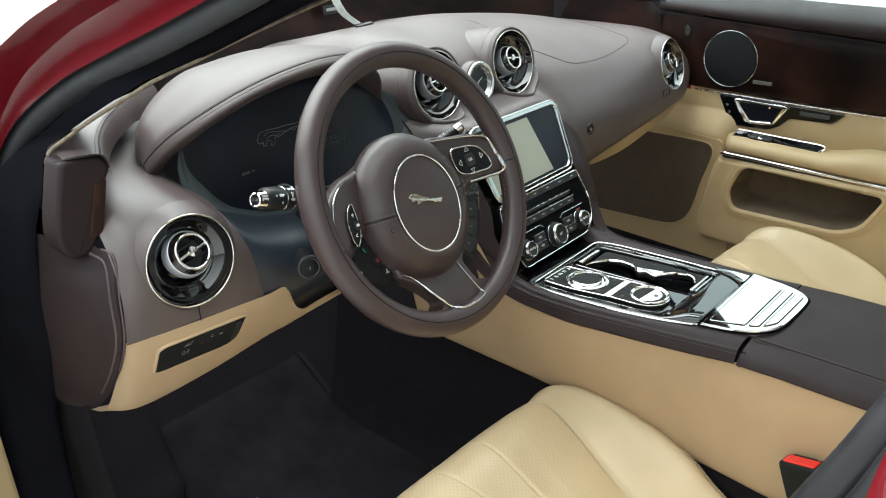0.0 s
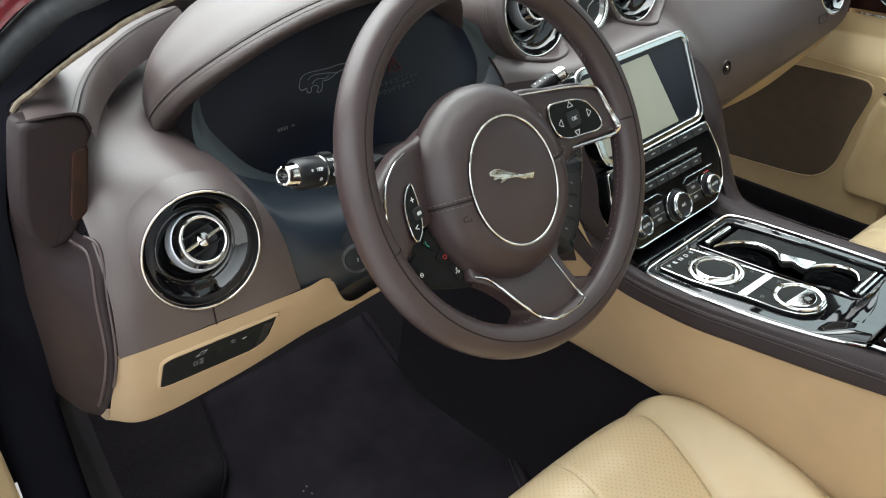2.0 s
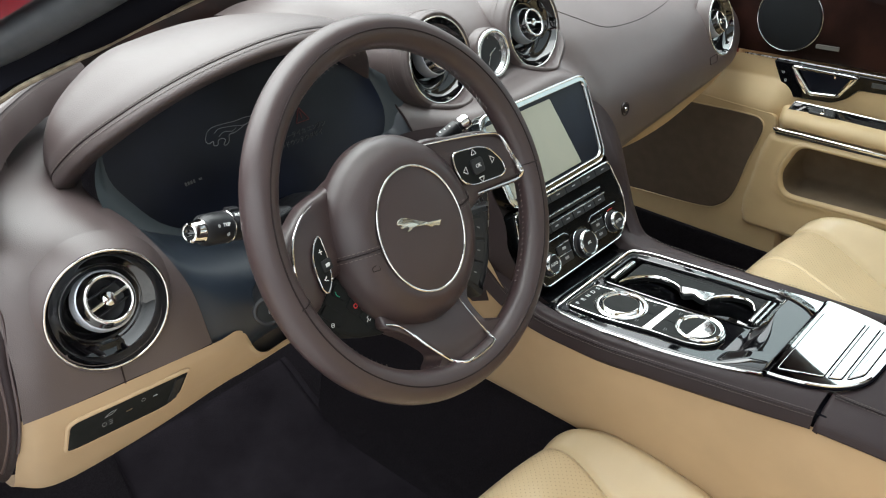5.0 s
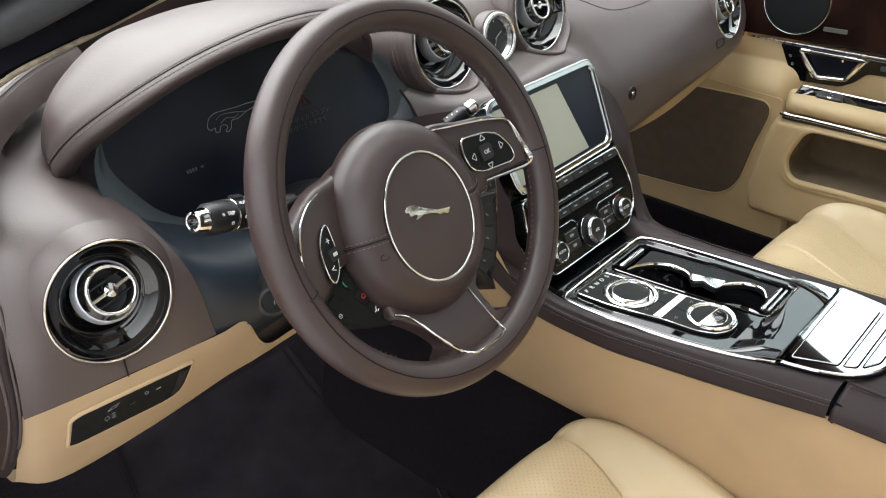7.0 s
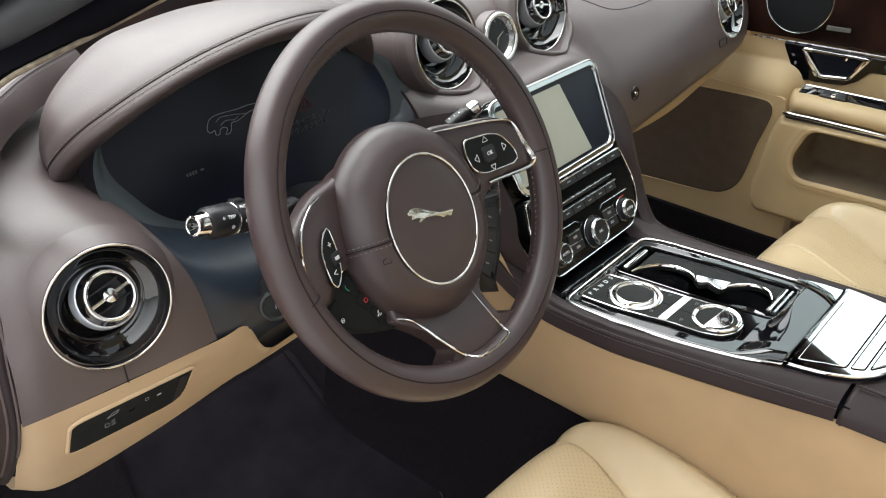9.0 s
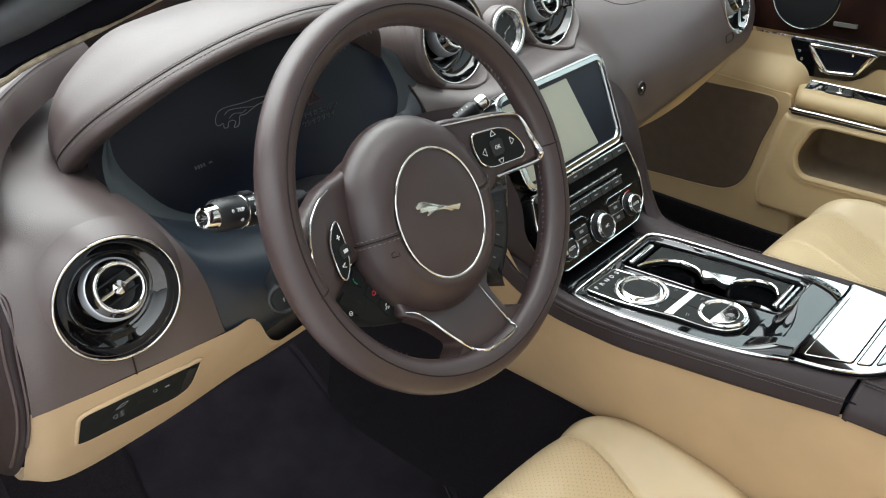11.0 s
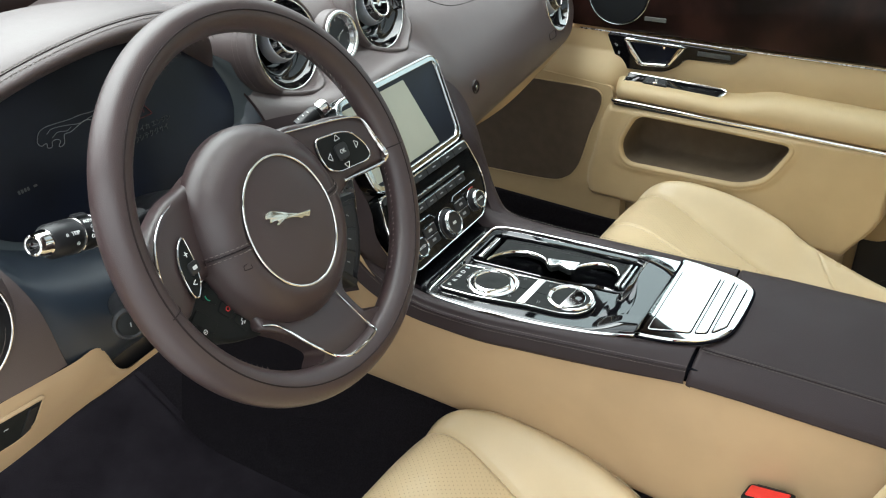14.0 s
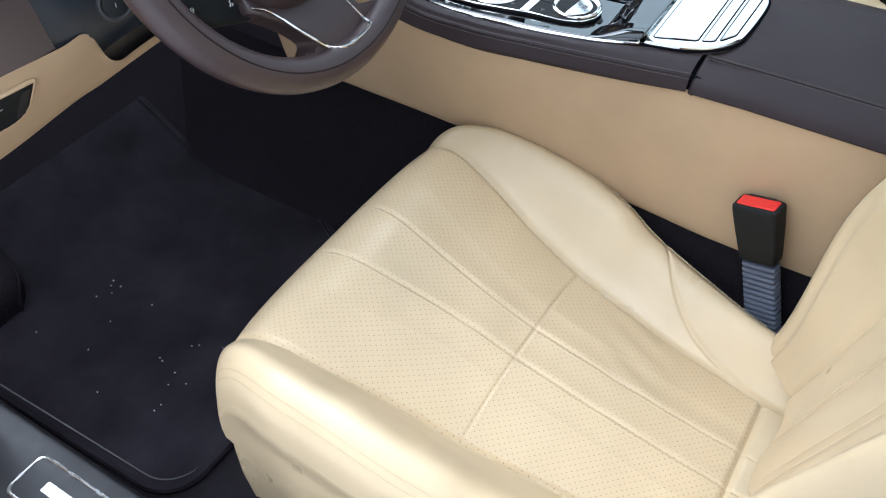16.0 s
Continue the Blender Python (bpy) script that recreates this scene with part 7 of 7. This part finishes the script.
    def used(faces):
        idx = sorted({i for t in faces for i in t})
        re = {i: k for k, i in enumerate(idx)}
        return [v[i] for i in idx], [tuple(re[i] for i in t) for t in faces]

    part("cushion_insert", used(ins), SEAT_PERF, s, "perforated leather insert", sharp=80)
    part("cushion", used(rest), SEAT, s, sharp=80)
    edge = np.concatenate([P[0, ::-1][:-1], P[:, 0][:-1], P[-1, :]])
    sk = np.stack([edge * (k, 1, 1) + (0, d, -h) for k, d, h in ((1, 0, 0), (1.006, 0.002, 0.010), (1.004, 0.001, 0.028), (0.990, -0.004, 0.042), (0.994, -0.004, 0.060), (1.0, -0.006, 0.10), (0.985, -0.012, 0.17), (0.975, -0.018, 0.21))], 0)
    part("skirt", grid(sk), SEAT, s, "leather skirt", sharp=80)
    part("piping", tube(edge[::3] + (0, 0.0004, -0.010), 0.0016, 6), SEAT, s)
    for sg in (-1, 1):
        col = np.array([P[int(round((1 + sg * line[0, j]) / 2 * (n - 1))), j] for j in range(m2)])[int(0.025 * m2):int(0.92 * m2)]
        for dxs in (-0.0050, 0.0050):
            part("seat_stitching", stitches(spline(col[::9] + (dxs, 0, 0.0021), 200), 0.0058, 0.0042, 0.00046), THREAD_CREAM, s)
    for bb in (0.474,):
        j = int(bb * (m2 - 1))
        part("seat_stitching", stitches(P[int(0.23 * n):int(0.77 * n), j + 2] + (0, 0, 0.0006), 0.0058, 0.0040, 0.00042), THREAD_CREAM, s)
    for w in (0.935, 0.955):
        for sg in (-1, 1):
            ii = int((1 + sg * w) / 2 * (n - 1))
            part("seat_stitching", stitches(P[ii, int(0.02 * m2):int(0.85 * m2)] + (0.0008 * sg, 0, 0.0006), 0.0062, 0.0046, 0.0006), THREAD_CREAM, s)
    # backrest
    a2, c2 = np.meshgrid(np.linspace(-1, 1, 120), np.linspace(0, 1, 130), indexing="ij")
    q2 = np.abs(a2)
    BX = a2 * (0.190 + 0.045 * smooth01(c2 / 0.35) - 0.03 * c2)
    lean = 0.40
    wing = 0.095 * smooth01((q2 - 0.52) / 0.36) * (0.45 + 0.55 * smooth01(c2 / 0.45)) * (1 - 0.35 * c2) - 0.10 * (np.clip((q2 - 0.88) / 0.12, 0, 1) ** 2)
    belly = 0.012 * np.sin(c2 * 3.1) + 0.004 * np.cos(a2 * 9) * (q2 < 0.5)
    for off in (-0.17, 0.17):
        belly += groove((a2 - off) * 0.22, 0.0025, 0.004) * (q2 < 0.55)
    belly += groove((q2 - 0.56) * 0.22, 0.004, 0.008) + groove((q2 - 0.78 - 0.1 * c2) * 0.22, 0.003, 0.005)
    H = 0.62 * c2
    BY = -0.548 - H * math.sin(lean) * 0.85 + wing + belly
    BZ = 0.47 + H * math.cos(lean)
    BP = np.stack([BX, BY, BZ], 2)
    part("backrest", grid(BP), SEAT, s, "leather backrest with raised side bolsters", sharp=80)
    for off in (-0.17, 0.17):
        k = int((1 + off) / 2 * 119)
        for d in (-1, 2):
            part("seat_stitching", stitches(BP[k + d, 6:120] + (0, 0.002, 0.001), 0.0058, 0.0042, 0.0006), THREAD_CREAM, s)
    e2 = np.concatenate([BP[0], BP[1:, -1], BP[-1, ::-1][1:]])
    part("back_shell", grid(np.stack([e2, e2 + (0, -0.04, 0), e2 * (0.9, 1, 1) + (0, -0.12, -0.01)], 0)), SEAT, s, sharp=80)
    part("base", box(-0.17, 0.17, -0.5, -0.06, 0.30, 0.40, 0.02), BLACK, s, "black seat base")
    return s


driver_seat = seat("tan leather driver seat with perforated stitched insert")
driver_seat.matrix_world = pose(-0.348, -0.004, 0.002, 0, 0, 0.0)
passenger_seat = copy_thing(driver_seat, pose(0.432, -0.020, 0.012, 0, 0, 0))
passenger_seat["label"] = "tan leather passenger seat with stitched insert"

buckle = thing("seat_belt_buckle", "black seat belt buckle with a red release button", "buckle", pose(-0.127, -0.457, 0.582, 0, 17, 79))
part("body", (lambda g: (g[0], g[1] + [tuple(range(24))[::-1], tuple(24 * 6 + j for j in range(24))]))(grid(np.array([np.c_[rect(w, d, 0.006), np.full(24, z)] for w, d, z in ((0.040, 0.020, -0.036), (0.044, 0.024, -0.033), (0.0460, 0.0255, -0.022), (0.051, 0.028, 0.010), (0.0535, 0.029, 0.034), (0.053, 0.0285, 0.039), (0.049, 0.025, 0.041))]), False, True)), MATT_BLACK, buckle)
part("release_button", plate(rect(0.045, 0.019, 0.003), 0.03, 0.0425, 0.0015), RED_PLASTIC, buckle, "red release button")
part("slot", box(-0.016, 0.016, -0.0115, -0.0085, 0.0405, 0.0434, 0.0005), BLACK, buckle)
part("strap", moved(plate(rect(0.035, 0.010, 0.004), -0.20, -0.040, 0.002), pose(0, 0, 0)), WEBBING, buckle, "ribbed grey-blue sleeve")
for i in range(17):
    part("rib", moved(plate(rect(0.041, 0.018, 0.004), 0, 0.0042, 0.0013), pose(0, 0, -0.170 + i * 0.0078)), WEBBING, buckle)

# ---- floor mat and tread plate ----
mat = thing("floor_mat", "dark carpet mat with a bound edge and a little grit", "floor mat", pose(0, 0, 0.302))
my = np.r_[0.040 + 0.05 * (1 - np.cos(np.linspace(0, math.pi / 2, 10))), np.linspace(0.105, 0.60, 52)]
inset = 0.05 - np.sqrt(np.clip(0.05 ** 2 - np.clip(0.090 - my, 0, 0.05) ** 2, 0, None))
ml, mr = np.interp(my, [0.040, 0.40, 0.66], [-0.648, -0.657, -0.640]) + inset, np.interp(my, [0.064, 0.2, 0.66], [-0.22, -0.142, -0.138]) - inset
mz = np.interp(my, [p[0] for p in prof][::-1] if prof[0][0] > prof[-1][0] else [p[0] for p in prof], [p[1] for p in prof][::-1] if prof[0][0] > prof[-1][0] else [p[1] for p in prof]) - 0.302
mz = np.convolve(np.r_[np.full(4, mz[0]), mz, np.full(4, mz[-1])], np.ones(9) / 9, "valid")
part("carpet_sheet", grid(np.array([[(l + (r - l) * k, y, z + (0.0 if k in (0, 1) else 0.0105)) for k in (0, 0.004, *np.linspace(0.03, 0.97, 24), 0.996, 1)] for y, l, r, z in zip(my, ml, mr, mz)])), MAT_PILE, mat, sharp=80)
part("binding", tube(np.r_[np.c_[ml, my, mz][::-1], np.c_[mr, my, mz]] + (0, 0, 0.0085), 0.0075, 8), MAT_PILE, mat)
part("binding_groove", tube(np.r_[np.c_[ml + 0.009, my + 0.006, mz][::-1], np.c_[mr - 0.009, my + 0.006, mz]] + (0, 0, 0.0095), 0.0016, 6), BLACK, mat)
rest = thing("footrest", "dark carpeted footrest rising beside the driver floor mat", "footrest")
ry = np.linspace(0, 1, 40)
REST = []
for v_ in ry:
    y_ = 0.448 + 0.36 * v_
    zf = float(np.interp(y_, prof[:, 0], prof[:, 1]))
    hgt = 0.046 * math.sqrt(1 - (1 - min(1, v_ / 0.09)) ** 2)
    xr = -0.520 + 0.075 * v_ - 0.03 * (1 - min(1, v_ / 0.12)) ** 2
    REST.append([(-0.712, y_, zf + hgt), (-0.66, y_, zf + hgt + 0.002), (xr - 0.03, y_, zf + hgt + 0.001), (xr - 0.008, y_, zf + hgt - 0.001), (xr, y_, zf + hgt * 0.75), (xr + 0.003, y_, zf - 0.004)])
part("carpet_block", grid(surf(REST, 60, 30)), CARPET, rest, sharp=80)
part("edge_binding", tube(np.array([[q + Vector((0, 0, 0.0010)) for q in map(Vector, rw[4:5])][0] for rw in REST]), 0.0032, 8), MAT_PILE, rest, "bound carpet edge")
clip = thing("mat_fixing", "round black fixing button on the floor mat", "mat fixing", pose(-0.503, 0.545, 0.325, 10, 0, 0))
part("button", lathe([(0.017, -0.004), (0.0165, 0.003), (0.013, 0.0045), (0.0125, 0.003), (0.0004, 0.003)], 32), BLACK, clip)
rng = random.Random(4)
part("grit", join(*[moved(lathe([(0.0008, 0), (0.0007, 0.0006), (0.0001, 0.0008)], 6), pose(rng.uniform(-0.6, -0.42), rng.uniform(0.12, 0.42), 0.0118)) for _ in range(20)]), WHITE_INK, mat)["kind"] = "stuff"
tread = thing("sill_tread_plate", "black sill tread plate with a chrome-edged inset", "sill plate")
part("plate", grid(surf([[(-0.672, y, 0.33), (-0.682, y, 0.378), (-0.70, y, 0.388), (-0.77, y, 0.386), (-0.80, y, 0.37)] for y in (0.32, 0.0, -0.4, -0.75)], 40, 24)), BLACK, tread)
io = rounded([(-0.762, -0.45), (-0.708, -0.45), (-0.708, 0.165), (-0.762, 0.165)], 0.012)
part("inset", moved(plate(io, 0, 0.0022, 0.001), pose(0, 0, 0.3875)), BLACK, tread)
part("inset_rim", moved(frame_bar(io, 0.001, 0.0022), pose(0, 0, 0.3885)), SATIN, tread)
part("name_bar", moved(plate(rect(0.014, 0.06, 0.002) + (-0.735, 0.10), 0.002, 0.003, 0.0005), pose(0, 0, 0.3875)), SATIN, tread)
